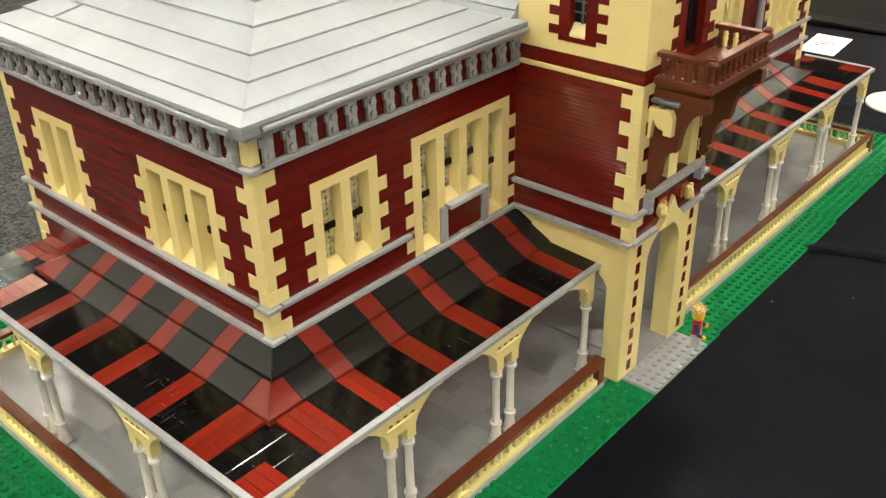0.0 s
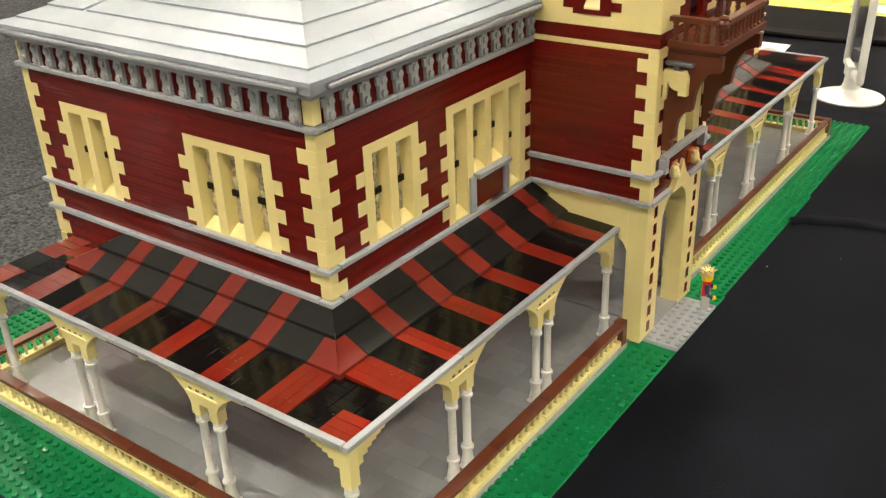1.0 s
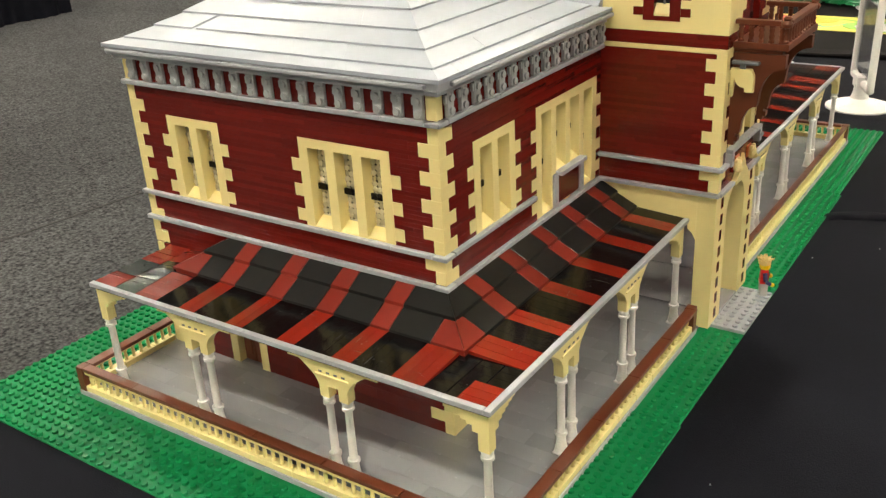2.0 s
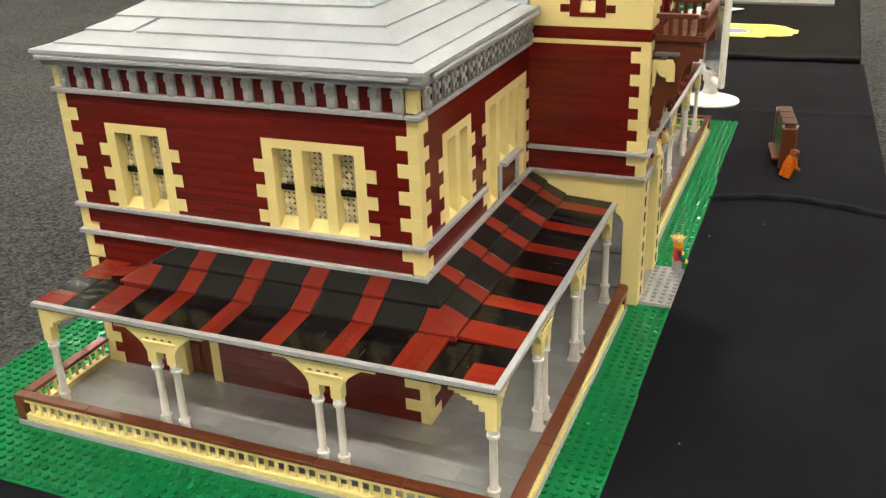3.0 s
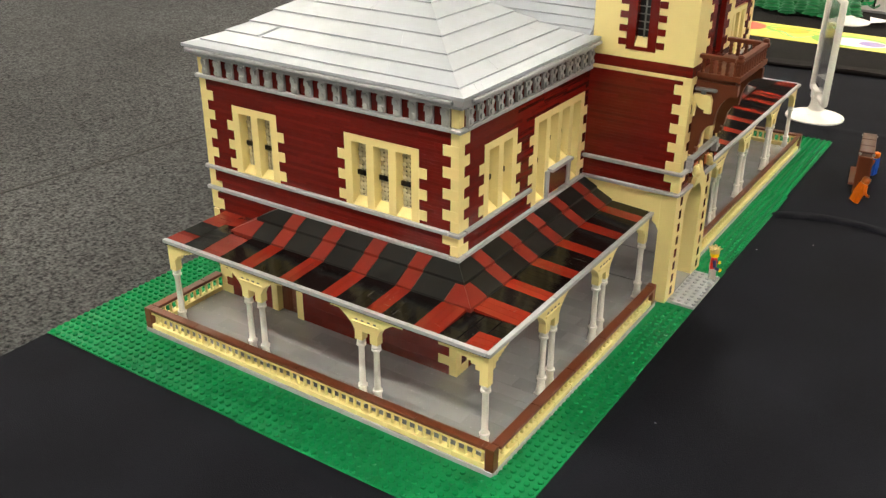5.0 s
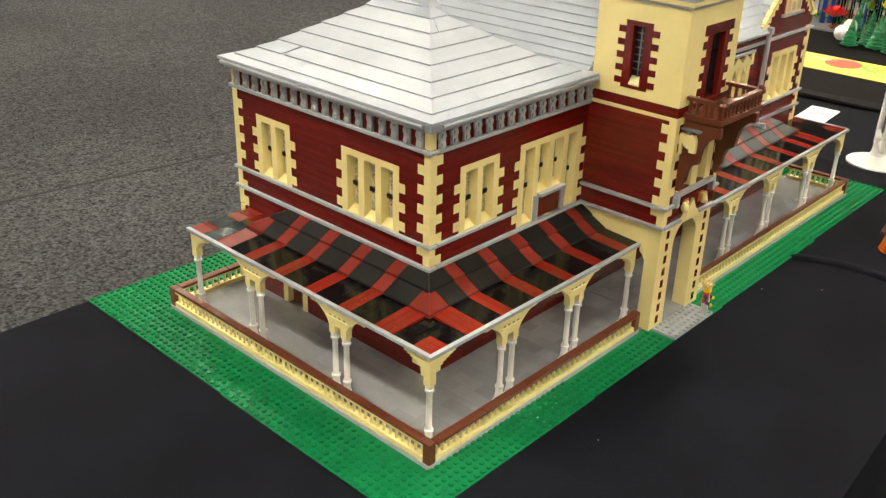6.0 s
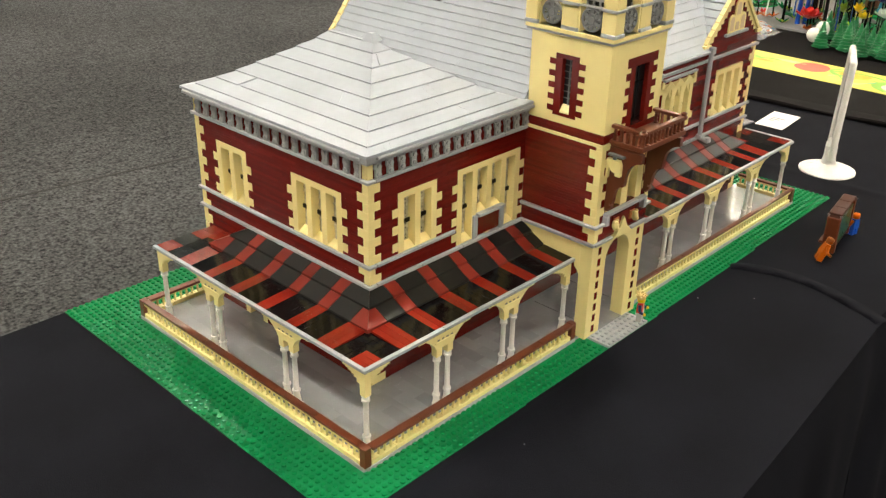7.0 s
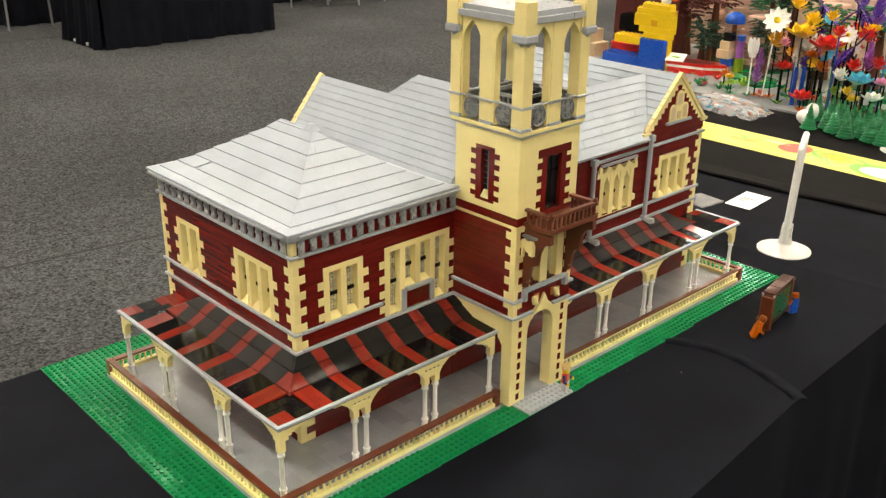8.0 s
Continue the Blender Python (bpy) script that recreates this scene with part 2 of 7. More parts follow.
# ---- mesh helpers (all sizes in studs) ----
class Shape:
    def __init__(self):
        self.v, self.f, self.mi = [], [], []

    def add(self, verts, faces, mi=0):
        o = len(self.v)
        self.v += [tuple(p) for p in verts]
        self.f += [[i + o for i in f] for f in faces]
        self.mi += [mi] * len(faces)
        return self

    def box(self, x0, y0, z0, x1, y1, z1, mi=0, c=0.0):
        x0, x1 = min(x0, x1), max(x0, x1)
        y0, y1 = min(y0, y1), max(y0, y1)
        z0, z1 = min(z0, z1), max(z0, z1)
        if c <= 0:
            v = [(x, y, z) for z in (z0, z1) for y in (y0, y1) for x in (x0, x1)]
            f = [(0, 2, 3, 1), (4, 5, 7, 6), (0, 1, 5, 4), (2, 6, 7, 3), (0, 4, 6, 2), (1, 3, 7, 5)]
            return self.add(v, f, mi)
        c = min(c, (x1 - x0) * 0.4, (y1 - y0) * 0.4, (z1 - z0) * 0.4)
        v, key = [], {}
        for sx in (0, 1):
            for sy in (0, 1):
                for sz in (0, 1):
                    X, Y, Z = (x0, x1)[sx], (y0, y1)[sy], (z0, z1)[sz]
                    ix, iy, iz = (c, -c)[sx], (c, -c)[sy], (c, -c)[sz]
                    for a, p in (("x", (X, Y + iy, Z + iz)), ("y", (X + ix, Y, Z + iz)), ("z", (X + ix, Y + iy, Z))):
                        key[a, sx, sy, sz] = len(v)
                        v.append(p)
        k = lambda a, s: key[(a, *s)]
        f = []
        for a in range(3):
            n = "xyz"[a]
            b, d = (a + 1) % 3, (a + 2) % 3
            for s in (0, 1):
                q = []
                for u, w in ((0, 0), (1, 0), (1, 1), (0, 1)):
                    t = [0, 0, 0]
                    t[a], t[b], t[d] = s, u, w
                    q.append(k(n, t))
                f.append(q if s else q[::-1])
        for a in range(3):          # edges along axis a join faces b and d
            b, d = (a + 1) % 3, (a + 2) % 3
            for sb in (0, 1):
                for sd in (0, 1):
                    t0, t1 = [0, 0, 0], [0, 0, 0]
                    t0[a], t1[a] = 0, 1
                    t0[b] = t1[b] = sb
                    t0[d] = t1[d] = sd
                    q = [k("xyz"[b], t0), k("xyz"[d], t0), k("xyz"[d], t1), k("xyz"[b], t1)]
                    f.append(q if sb == sd else q[::-1])
        for sx in (0, 1):
            for sy in (0, 1):
                for sz in (0, 1):
                    q = [k(n, (sx, sy, sz)) for n in "xyz"]
                    f.append(q if (sx + sy + sz) % 2 else q[::-1])
        return self.add(v, f, mi)

    def prism(self, poly, axis, a, b, mi=0):
        n = len(poly)
        put = {"x": lambda p, t: (t, p[0], p[1]), "y": lambda p, t: (p[0], t, p[1]), "z": lambda p, t: (p[0], p[1], t)}[axis]
        v = [put(p, a) for p in poly] + [put(p, b) for p in poly]
        f = [list(range(n))[::-1], list(range(n, 2 * n))] + [[i, (i + 1) % n, n + (i + 1) % n, n + i] for i in range(n)]
        return self.add(v, f, mi)

    def lathe(self, prof, cx=0, cy=0, n=12, mi=0):
        v = [(cx + r * math.cos(2 * math.pi * i / n), cy + r * math.sin(2 * math.pi * i / n), z) for r, z in prof for i in range(n)]
        f = [[j * n + i, j * n + (i + 1) % n, (j + 1) * n + (i + 1) % n, (j + 1) * n + i] for j in range(len(prof) - 1) for i in range(n)]
        f += [list(range(n))[::-1], [(len(prof) - 1) * n + i for i in range(n)]]
        return self.add(v, f, mi)

    def tube(self, p0, p1, r0, r1=None, n=8, mi=0):
        r1 = r0 if r1 is None else r1
        a, b = Vector(p0), Vector(p1)
        q = (b - a).to_track_quat("Z", "Y")
        v = []
        for c, r in ((a, r0), (b, r1)):
            for i in range(n):
                t = 2 * math.pi * i / n
                v.append(tuple(c + q @ Vector((r * math.cos(t), r * math.sin(t), 0))))
        f = [[i, (i + 1) % n, n + (i + 1) % n, n + i] for i in range(n)] + [list(range(n))[::-1], list(range(n, 2 * n))]
        return self.add(v, f, mi)

    def ball(self, c, r, n=10, m=6, mi=0, sq=(1, 1, 1)):
        v, f = [], []
        for j in range(1, m):
            t = math.pi * j / m
            for i in range(n):
                p = 2 * math.pi * i / n
                v.append((c[0] + sq[0] * r * math.sin(t) * math.cos(p), c[1] + sq[1] * r * math.sin(t) * math.sin(p), c[2] - sq[2] * r * math.cos(t)))
        for j in range(m - 2):
            f += [[j * n + i, j * n + (i + 1) % n, (j + 1) * n + (i + 1) % n, (j + 1) * n + i] for i in range(n)]
        f += [list(range(n))[::-1], [(m - 2) * n + i for i in range(n)]]
        return self.add(v, f, mi)

    def mesh(self, name, mats, smooth=False, fix=True):
        me = bpy.data.meshes.new(name)
        me.from_pydata([(x * U, y * U, z * U) for x, y, z in self.v], [], self.f)
        for m in mats:
            me.materials.append(m)
        if len(mats) > 1:
            me.polygons.foreach_set("material_index", self.mi)
        if fix and len(self.f) < 20000:
            bm = bmesh.new()
            bm.from_mesh(me)
            bmesh.ops.recalc_face_normals(bm, faces=bm.faces)
            bm.to_mesh(me)
            bm.free()
        if smooth:
            me.polygons.foreach_set("use_smooth", [True] * len(me.polygons))
            me.set_sharp_from_angle(angle=radians(38))
        me.update()
        return me


AT = {}


def thing(name, x, y, z, label, category, group="", kind=""):
    e = new(name)
    e.empty_display_size = 0.02
    e.location = (x * U, y * U, z * U)
    AT[e] = Vector(e.location)
    return tagged(e, label, category, group, kind)


def part(name, shape, mats, parent=None, label="", smooth=False, at=(0, 0, 0), fix=True, kind=""):
    """One mesh object; its vertices are in the model's studs, moved by at."""
    mats = mats if isinstance(mats, (list, tuple)) else [mats]
    me = shape if isinstance(shape, bpy.types.Mesh) else shape.mesh(name, mats, smooth, fix)
    ob = new(name, me)
    w = Vector(at) * U
    if parent is not None:
        ob.parent = parent
        ob.location = w - AT.get(parent, Vector((0, 0, 0)))
    else:
        ob.location = w
    AT[ob] = w
    if label or kind:
        tagged(ob, label, kind=kind)
    return ob


CACHE = {}


def piece(name, parent, x0, y0, z0, x1, y1, z1, mat, c=0.05):
    """A chamfered block of its own; blocks of one size and material share a mesh."""
    d = tuple(round(abs(v), 3) for v in (x1 - x0, y1 - y0, z1 - z0))
    key = (d, mat.name, c)
    if key not in CACHE:
        CACHE[key] = Shape().box(0, 0, 0, *d, c=c).mesh(name, [mat], fix=False)
    return part(name, CACHE[key], mat, parent, at=(min(x0, x1), min(y0, y1), min(z0, z1)))


class Face:
    """A wall plane: u runs along it, d out of it. 'E' faces -y at y = base, 'L' faces +x at x = base."""
    def __init__(self, ax, base):
        self.ax, self.base = ax, base

    def xyz(self, u, d, z):
        return (u, self.base - d, z) if self.ax == "E" else (self.base + d, u, z)

    def box(self, sh, u0, u1, d0, d1, z0, z1, mi=0, c=0.0):
        a, b = self.xyz(u0, d0, z0), self.xyz(u1, d1, z1)
        return sh.box(*a, *b, mi=mi, c=c)

    def piece(self, name, parent, u0, u1, d0, d1, z0, z1, mat, c=0.05):
        a, b = self.xyz(u0, d0, z0), self.xyz(u1, d1, z1)
        return piece(name, parent, *a, *b, mat, c)

    def prism(self, sh, poly, d0, d1, mi=0):
        """A (u, z) outline pushed from d0 to d1."""
        if self.ax == "E":
            return sh.prism(poly, "y", self.base - d0, self.base - d1, mi)
        return sh.prism(poly, "x", self.base + d0, self.base + d1, mi)


def free_spans(u0, u1, z, blocked):
    cuts = sorted((a, b) for a, b, c, d in blocked if c - 0.01 < z < d + 0.01 and b > u0 and a < u1)
    out, at = [], u0
    for a, b in cuts:
        if a > at + 0.02:
            out.append((at, a))
        at = max(at, b)
    if at < u1 - 0.02:
        out.append((at, u1))
    return out


def courses(face, parent, u0, u1, z0, z1, blocked, mat, h=0.4, sizes=(4, 6, 6, 8, 8), depth=0.5, name="brick", rng=None):
    """Rows of long thin bricks, each an object, laid with broken joints round the blocked rectangles."""
    rng = rng or random.Random(3)
    z = z0
    while z < z1 - 0.05:
        top = min(z + h, z1)
        for a, b in free_spans(u0, u1, (z + top) / 2, blocked):
            u = a
            first = True
            while u < b - 0.02:
                n = rng.choice(sizes) * (0.5 if first and rng.random() < 0.5 else 1)
                e = min(b, u + n)
                if b - e < 0.9:
                    e = b
                brick = face.piece(name, parent, u + 0.004, e - 0.004, -depth, 0, z + 0.004, top - 0.004, mat, c=0.006)
                tip = rng.gauss(0.0, 0.008)
                brick.rotation_euler = (tip, 0, 0) if face.ax == "E" else (0, tip, 0)
                u, first = e, False
        z = top


def wall_core(face, u0, u1, z0, z1, holes, d0, d1, sh=None):
    """A solid wall with rectangular holes through it, as a few blocks."""
    sh = sh or Shape()
    zs = sorted({z0, z1, *[max(z0, min(z1, v)) for h in holes for v in h[2:]]})
    for a, b in zip(zs, zs[1:]):
        for p, q in free_spans(u0, u1, (a + b) / 2, holes):
            face.box(sh, p, q, d0, d1, a, b)
    return sh


# ---- the hall ----
FLOOR_Z = -91.0      # carpet level in studs


def build_hall():
    sh = Shape().box(-2400, -1500, FLOOR_Z - 6, 1500, 2400, FLOOR_Z)
    tagged(part("floor", sh, CARPET), "dark grey speckled loop carpet on the hall floor", "carpet", kind="structure")
    seam = plain("carpet_seam", (0.022, 0.022, 0.022), 0.95)
    for xa, xb in ((-516, -6), (-867, -867)):
        sh = Shape().add([(xa - 0.7, -1500, FLOOR_Z + 0.2), (xa + 0.7, -1500, FLOOR_Z + 0.2), (xb + 0.7, 2400, FLOOR_Z + 0.2), (xb - 0.7, 2400, FLOOR_Z + 0.2),
                          (xa - 0.7, -1500, FLOOR_Z - 0.2), (xa + 0.7, -1500, FLOOR_Z - 0.2), (xb + 0.7, 2400, FLOOR_Z - 0.2), (xb - 0.7, 2400, FLOOR_Z - 0.2)],
                         [[0, 1, 2, 3], [7, 6, 5, 4], [0, 4, 5, 1], [1, 5, 6, 2], [2, 6, 7, 3], [3, 7, 4, 0]])
        tagged(part("trim", sh, seam), "dark seam between two carpet widths", "carpet seam", kind="structure")
    for nm, b in (("wall_west", (-2420, -1500, -2400, 2400)), ("wall_east", (1500, -1500, 1520, 2400)),
                  ("wall_south", (-2420, -1520, 1520, -1500)), ("wall_north", (-2420, 2400, 1520, 2420))):
        sh = Shape().box(b[0], b[1], FLOOR_Z, b[2], b[3], 700)
        tagged(part(nm, sh, HALL_WALL), "plain grey painted exhibition hall wall", "wall", kind="structure")
    sh = Shape().box(-2420, -1520, 700, 1520, 2420, 720)
    tagged(part("ceiling", sh, HALL_CEILING), "dark flat ceiling of the exhibition hall", "ceiling", kind="structure")
    first = None
    for j, y in enumerate((-1050, -350, 350, 1050, 1540)):
        for i in range(5):
            x = -1710 + 640 * i + (340 if j % 2 == 0 else 0)
            if first is None:
                first = thing("ceiling_light", x, y, 690, "long white ceiling light panel of the hall", "ceiling light", "ceiling lights")
                f = Shape()
                for a, b, c, d in ((-37, -16, 37, -11), (-37, 11, 37, 16), (-37, -11, -32, 11), (32, -11, 37, 11)):
                    f.box(x + a, y + b, 682, x + c, y + d, 700)
                part("frame", f, STEEL, first)
                part("diffuser", Shape().box(x - 32, y - 11, 684, x + 32, y + 11, 690), LAMP_GLOW, first)
            else:
                copy_thing(first, pose(x * U, y * U, 690 * U))


build_hall()


# ---- tables ----
TABLE_Z = -0.4


def cloth_sheet(x0, x1, y0, y1, z, drop_r, drop_l, drop_n, fold_seed=1):
    """A tablecloth: flat top with soft creases, hanging down in shallow folds at its sides."""
    rng = random.Random(fold_seed)
    sh = Shape()
    nx, ny = 80, 110
    def topz(x, y):
        q = y - 118 - 0.06 * x + 0.8 * math.sin(x * 0.09)
        crease = 0.16 * math.exp(-(q / 1.1) ** 2) + 0.10 * math.exp(-((x - 31 + 0.03 * y) / 0.9) ** 2)
        return z + 0.10 * noise.noise(Vector((x * 0.04, y * 0.025, fold_seed))) - 0.05 + crease * (fold_seed == 2)
    g = [[len(sh.v) + j * (nx + 1) + i for i in range(nx + 1)] for j in range(ny + 1)]
    v = [(x0 + (x1 - x0) * i / nx, y0 + (y1 - y0) * j / ny, topz(x0 + (x1 - x0) * i / nx, y0 + (y1 - y0) * j / ny)) for j in range(ny + 1) for i in range(nx + 1)]
    f = [[g[j][i], g[j][i + 1], g[j + 1][i + 1], g[j + 1][i]] for j in range(ny) for i in range(nx)]
    sh.add(v, f)
    def skirt(edge, out):
        rows = 14
        vs, fs = [], []
        n = len(edge)
        for k in range(rows + 1):
            t = k / rows
            zz = z - (z - FLOOR_Z - 0.4) * t
            r = 0.9 * math.sin(min(1, t * 9) * math.pi / 2)
            for (x, y) in edge:
                s = x + y
                w = r + t * (2.6 * math.sin(s * 0.16 + 1.3 * math.sin(s * 0.05)) + 1.6 * math.sin(s * 0.43)) + t * 4
                z1 = topz(x, y) if k == 0 else zz
                vs.append((x + out[0] * w, y + out[1] * w, z1))
        for k in range(rows):
            fs += [[k * n + i, k * n + i + 1, (k + 1) * n + i + 1, (k + 1) * n + i] for i in range(n - 1)]
        sh.add(vs, fs)
    ys = [y0 + (y1 - y0) * j / ny for j in range(ny + 1)]
    xs = [x0 + (x1 - x0) * i / nx for i in range(nx + 1)]
    if drop_r:
        skirt([(x1, y) for y in ys], (1, 0))
    if drop_l:
        skirt([(x0, y) for y in ys], (-1, 0))
    if drop_n:
        skirt([(x, y0) for x in xs], (0, -1))
    return sh


def draw_in(sh, x1, nip):
    """Pull the front edge of a cloth inwards by nip(y)."""
    sh.v = [(x - nip(y) * max(0.0, min(1.0, (x - x1 + 12) / 12)), y, z) for x, y, z in sh.v]
    return sh


def trestle(name, x0, x1, y0, y1, z, label, drops=(1, 1, 1), seed=1, nip=lambda y: 0.0, cloth=CLOTH):
    t = thing(name, (x0 + x1) / 2, (y0 + y1) / 2, FLOOR_Z, label, "table", "cloth-covered tables")
    part("tabletop", Shape().box(x0 + 0.6, y0 + 0.6, z - 4, x1 - 4.0, y1 - 0.6, z - 0.45), plain("table_board", (0.35, 0.3, 0.25), 0.5), t)
    for sx in (x0 + 6, x1 - 6):
        for sy in (y0 + 6, y1 - 6):
            part("leg", Shape().tube((sx, sy, FLOOR_Z), (sx, sy, z - 4), 1.8), STEEL, t)
    part("tablecloth", draw_in(cloth_sheet(x0, x1, y0, y1, z, *drops, fold_seed=seed), x1, nip), cloth, t, smooth=True)
    return t


trestle("exhibition_table", -48.2, 46.2, -110, 68.0, TABLE_Z, "long trestle table under a plain black cloth", seed=1, nip=lambda y: 4.0 * max(0.0, min(1.0, (y - 5) / 60)) ** 1.2)
trestle("exhibition_table", -48.0, 41.4, 66.5, 164, TABLE_Z - 0.12, "trestle table under black cloth joining the first", (1, 1, 0), seed=2, nip=lambda y: 3.6 * max(0.0, min(1.0, (y - 62) / 100)))
trestle("exhibition_table", -150, 37.0, 164.6, 420, TABLE_Z - 0.3, "wide black-clothed table carrying the toy garden", (1, 1, 1), seed=3, cloth=CLOTH_BROWN)

# turned-up hem of the second cloth, lying over the first as a low crooked ridge
hem = Shape()
pts = [(16.4 + 25.6 * t, 67.3 + 4.2 * math.sin(math.pi * t ** 0.8) - 0.4 * t - 5 * max(0, t - 0.9) ** 1.3) for t in [i / 40 for i in range(41)]]
PROFILE = [(-0.75, -0.12), (-0.62, 0.16), (-0.4, 0.42), (0.0, 0.5), (0.9, 0.26), (2.2, -0.12)]
hv = []
for i, (x, y) in enumerate(pts):
    (xa, ya), (xb, yb) = pts[max(0, i - 1)], pts[min(40, i + 1)]
    L = math.hypot(xb - xa, yb - ya)
    nx, ny = (yb - ya) / L, -(xb - xa) / L
    hv += [(x - nx * d, y - ny * d, TABLE_Z + h * (0.8 + 0.3 * math.sin(i * 0.7))) for d, h in PROFILE]
hem.add(hv, [[i * 6 + k, i * 6 + k + 1, i * 6 + k + 7, i * 6 + k + 6] for i in range(40) for k in range(5)])
tagged(part("cloth_hem", hem, CLOTH, smooth=True), "crooked ridge where two black tablecloths overlap", "cloth fold")
# rolled near edge of the garden table's cloth, lapping over the second table
lap = Shape()
ROLL = [(0.25, -0.2), (-0.1, 0.1), (-0.2, 0.55), (0.1, 0.85), (0.9, 0.8), (2.6, 0.45), (5.0, 0.2), (9.0, -0.25)]
for i in range(61):
    x = -47.8 + 84.6 * i / 60
    y = 157.2 + 0.088 * (x + 47.8) + 0.5 * math.sin(x * 0.11)
    lap.v += [(x, y + d, TABLE_Z + h * (1.0 + 0.2 * math.sin(x * 0.23))) for d, h in ROLL]
base_v, lap.v = lap.v, []
lap.add(base_v, [[i * 8 + k, i * 8 + k + 1, i * 8 + k + 9, i * 8 + k + 8] for i in range(60) for k in range(7)])
tagged(part("cloth_edge", lap, CLOTH_BROWN, smooth=True), "rolled edge of the far black tablecloth lapping over", "cloth fold")


# ---- baseplates ----
BX0 = -48.0


def stud_field(cells, z, n=8, r=0.3, h=0.21):
    sh = Shape()
    ring = [(r * math.cos(2 * math.pi * i / n), r * math.sin(2 * math.pi * i / n)) for i in range(n)]
    sides = [[i, (i + 1) % n, n + (i + 1) % n, n + i] for i in range(n)]
    top = [[2 * n + i for i in range(n)]]
    bev = [[n + i, n + (i + 1) % n, 2 * n + (i + 1) % n, 2 * n + i] for i in range(n)]
    for x, y in cells:
        v = [(x + a, y + b, z) for a, b in ring] + [(x + a, y + b, z + h - 0.05) for a, b in ring] + [(x + a * 0.86, y + b * 0.86, z + h) for a, b in ring]
        sh.add(v, sides + bev + top)
    return sh


def covered(x, y):
    if 11.9 < x and 30.8 < y < 41.5:
        return True
    return -38.1 < x < 12.1 and -12.1 < y < 100.6


PLATE_Z = -0.2
SEAM_Y = (-19.4, 12.2, 44.4, 76.6, 109.0)          # plates laid a little loosely: their edges do not quite line up
FRONT_X = (16.75, 16.6, 16.4, 16.05)
for i in range(2):
    for j in range(4):
        x0, x1 = ((BX0, -15.75), (-15.72, FRONT_X[j]))[i]
        y0, y1 = SEAM_Y[j] + 0.02 + (0.15 if (i, j) == (0, 0) else 0.0), SEAM_Y[j + 1] - 0.02
        bp = part("baseplate", Shape().box(x0, y0, -0.38, x1, y1, PLATE_Z, c=0.06), GREEN_SHEET)
        tagged(bp, "green studded toy-brick baseplate lying on the black tablecloth", "baseplate", "green baseplates")
        px, py = (x1 - x0) / 32, (y1 - y0) / 32
        cells = [(x0 + (a + 0.5) * px, y0 + (b + 0.5) * py) for a in range(32) for b in range(32)]
        cells = [c for c in cells if not covered(*c)]
        if cells:
            part("studs", stud_field(cells, PLATE_Z, n=10, r=0.31, h=0.25), GREEN, bp, fix=False, kind="stuff")

step = part("doorstep_plate", Shape().box(12.0, 31.0, PLATE_Z, 16.65, 41.3, 0.2, c=0.04), GREY)
tagged(step, "light grey studded plate before the tower arch", "toy plate")
part("studs", stud_field([(13.4 + a, 31.65 + b) for a in range(4) for b in range(10)], 0.2), GREY, step, fix=False, kind="stuff")

# ---- platform floor of grey tiles ----
plat = part("platform", Shape().box(-37.9, -11.9, PLATE_Z, 11.9, 100.4, 0.2), FLOOR_GREY)
tagged(plat, "glossy grey tiled verandah floor of the toy station", "floor")
rng = random.Random(11)


def tile_floor(x0, x1, y0, y1, lx, ly):
    y, k = y0, 0
    while y < y1 - 0.05:
        x = x0 - (lx / 2 if k % 2 else 0)
        while x < x1 - 0.05:
            a, b = max(x, x0), min(x + lx, x1)
            if b - a > 0.1:
                piece("tile", plat, a + 0.005, y + 0.005, 0.2, b - 0.005, min(y + ly, y1) - 0.005, 0.4 + rng.choice((0, 0, 0.003, 0.006)), FLOOR_GREY, c=0.0)
            x += lx
        y += ly
        k += 1


tile_floor(-37, 11, -11, 0, 6, 2)
tile_floor(0, 11, 0, 30, 4, 2)
tile_floor(0, 11, 43, 99.5, 4, 3)
tile_floor(1, 13, 33.5, 39.5, 4, 2)


# ---- station building: west pavilion ----
END, LONG = Face("E", 0.0), Face("L", 0.0)
Z_B2, Z_B1, Z_BE, Z_EAVE = 15.2, 18.0, 29.5, 32.1
RNG = random.Random(5)

station = thing("station_building", -18.5, 15, 0.4, "toy-brick station, dark red walls, cream quoins, white roof", "toy building")


def quoin(face, wall, u_edge, side, z0, z1, wide_first, h=1.2, top_plate=True, mat=None, depth=0.6, proud=0.03, w=1.0, tooth=1.0):
    """A corner pile of bricks: every other one reaches a stud further into the wall. side: which way the wall runs."""
    z, k, out = z0, 0, []
    while z < z1 - 0.05:
        t = min(z + h, z1)
        wide = (k % 2 == 0) == wide_first and t - z > 0.8
        L = w + (tooth if wide else 0)
        a, b = sorted((u_edge, u_edge + side * L))
        face.piece("quoin_brick", wall, a + 0.002, b - 0.002, -depth, proud, z + 0.004, t - 0.004, mat or CREAM, c=0.014)
        out.append((a, b, z, t))
        z, k = t, k + 1
    return out


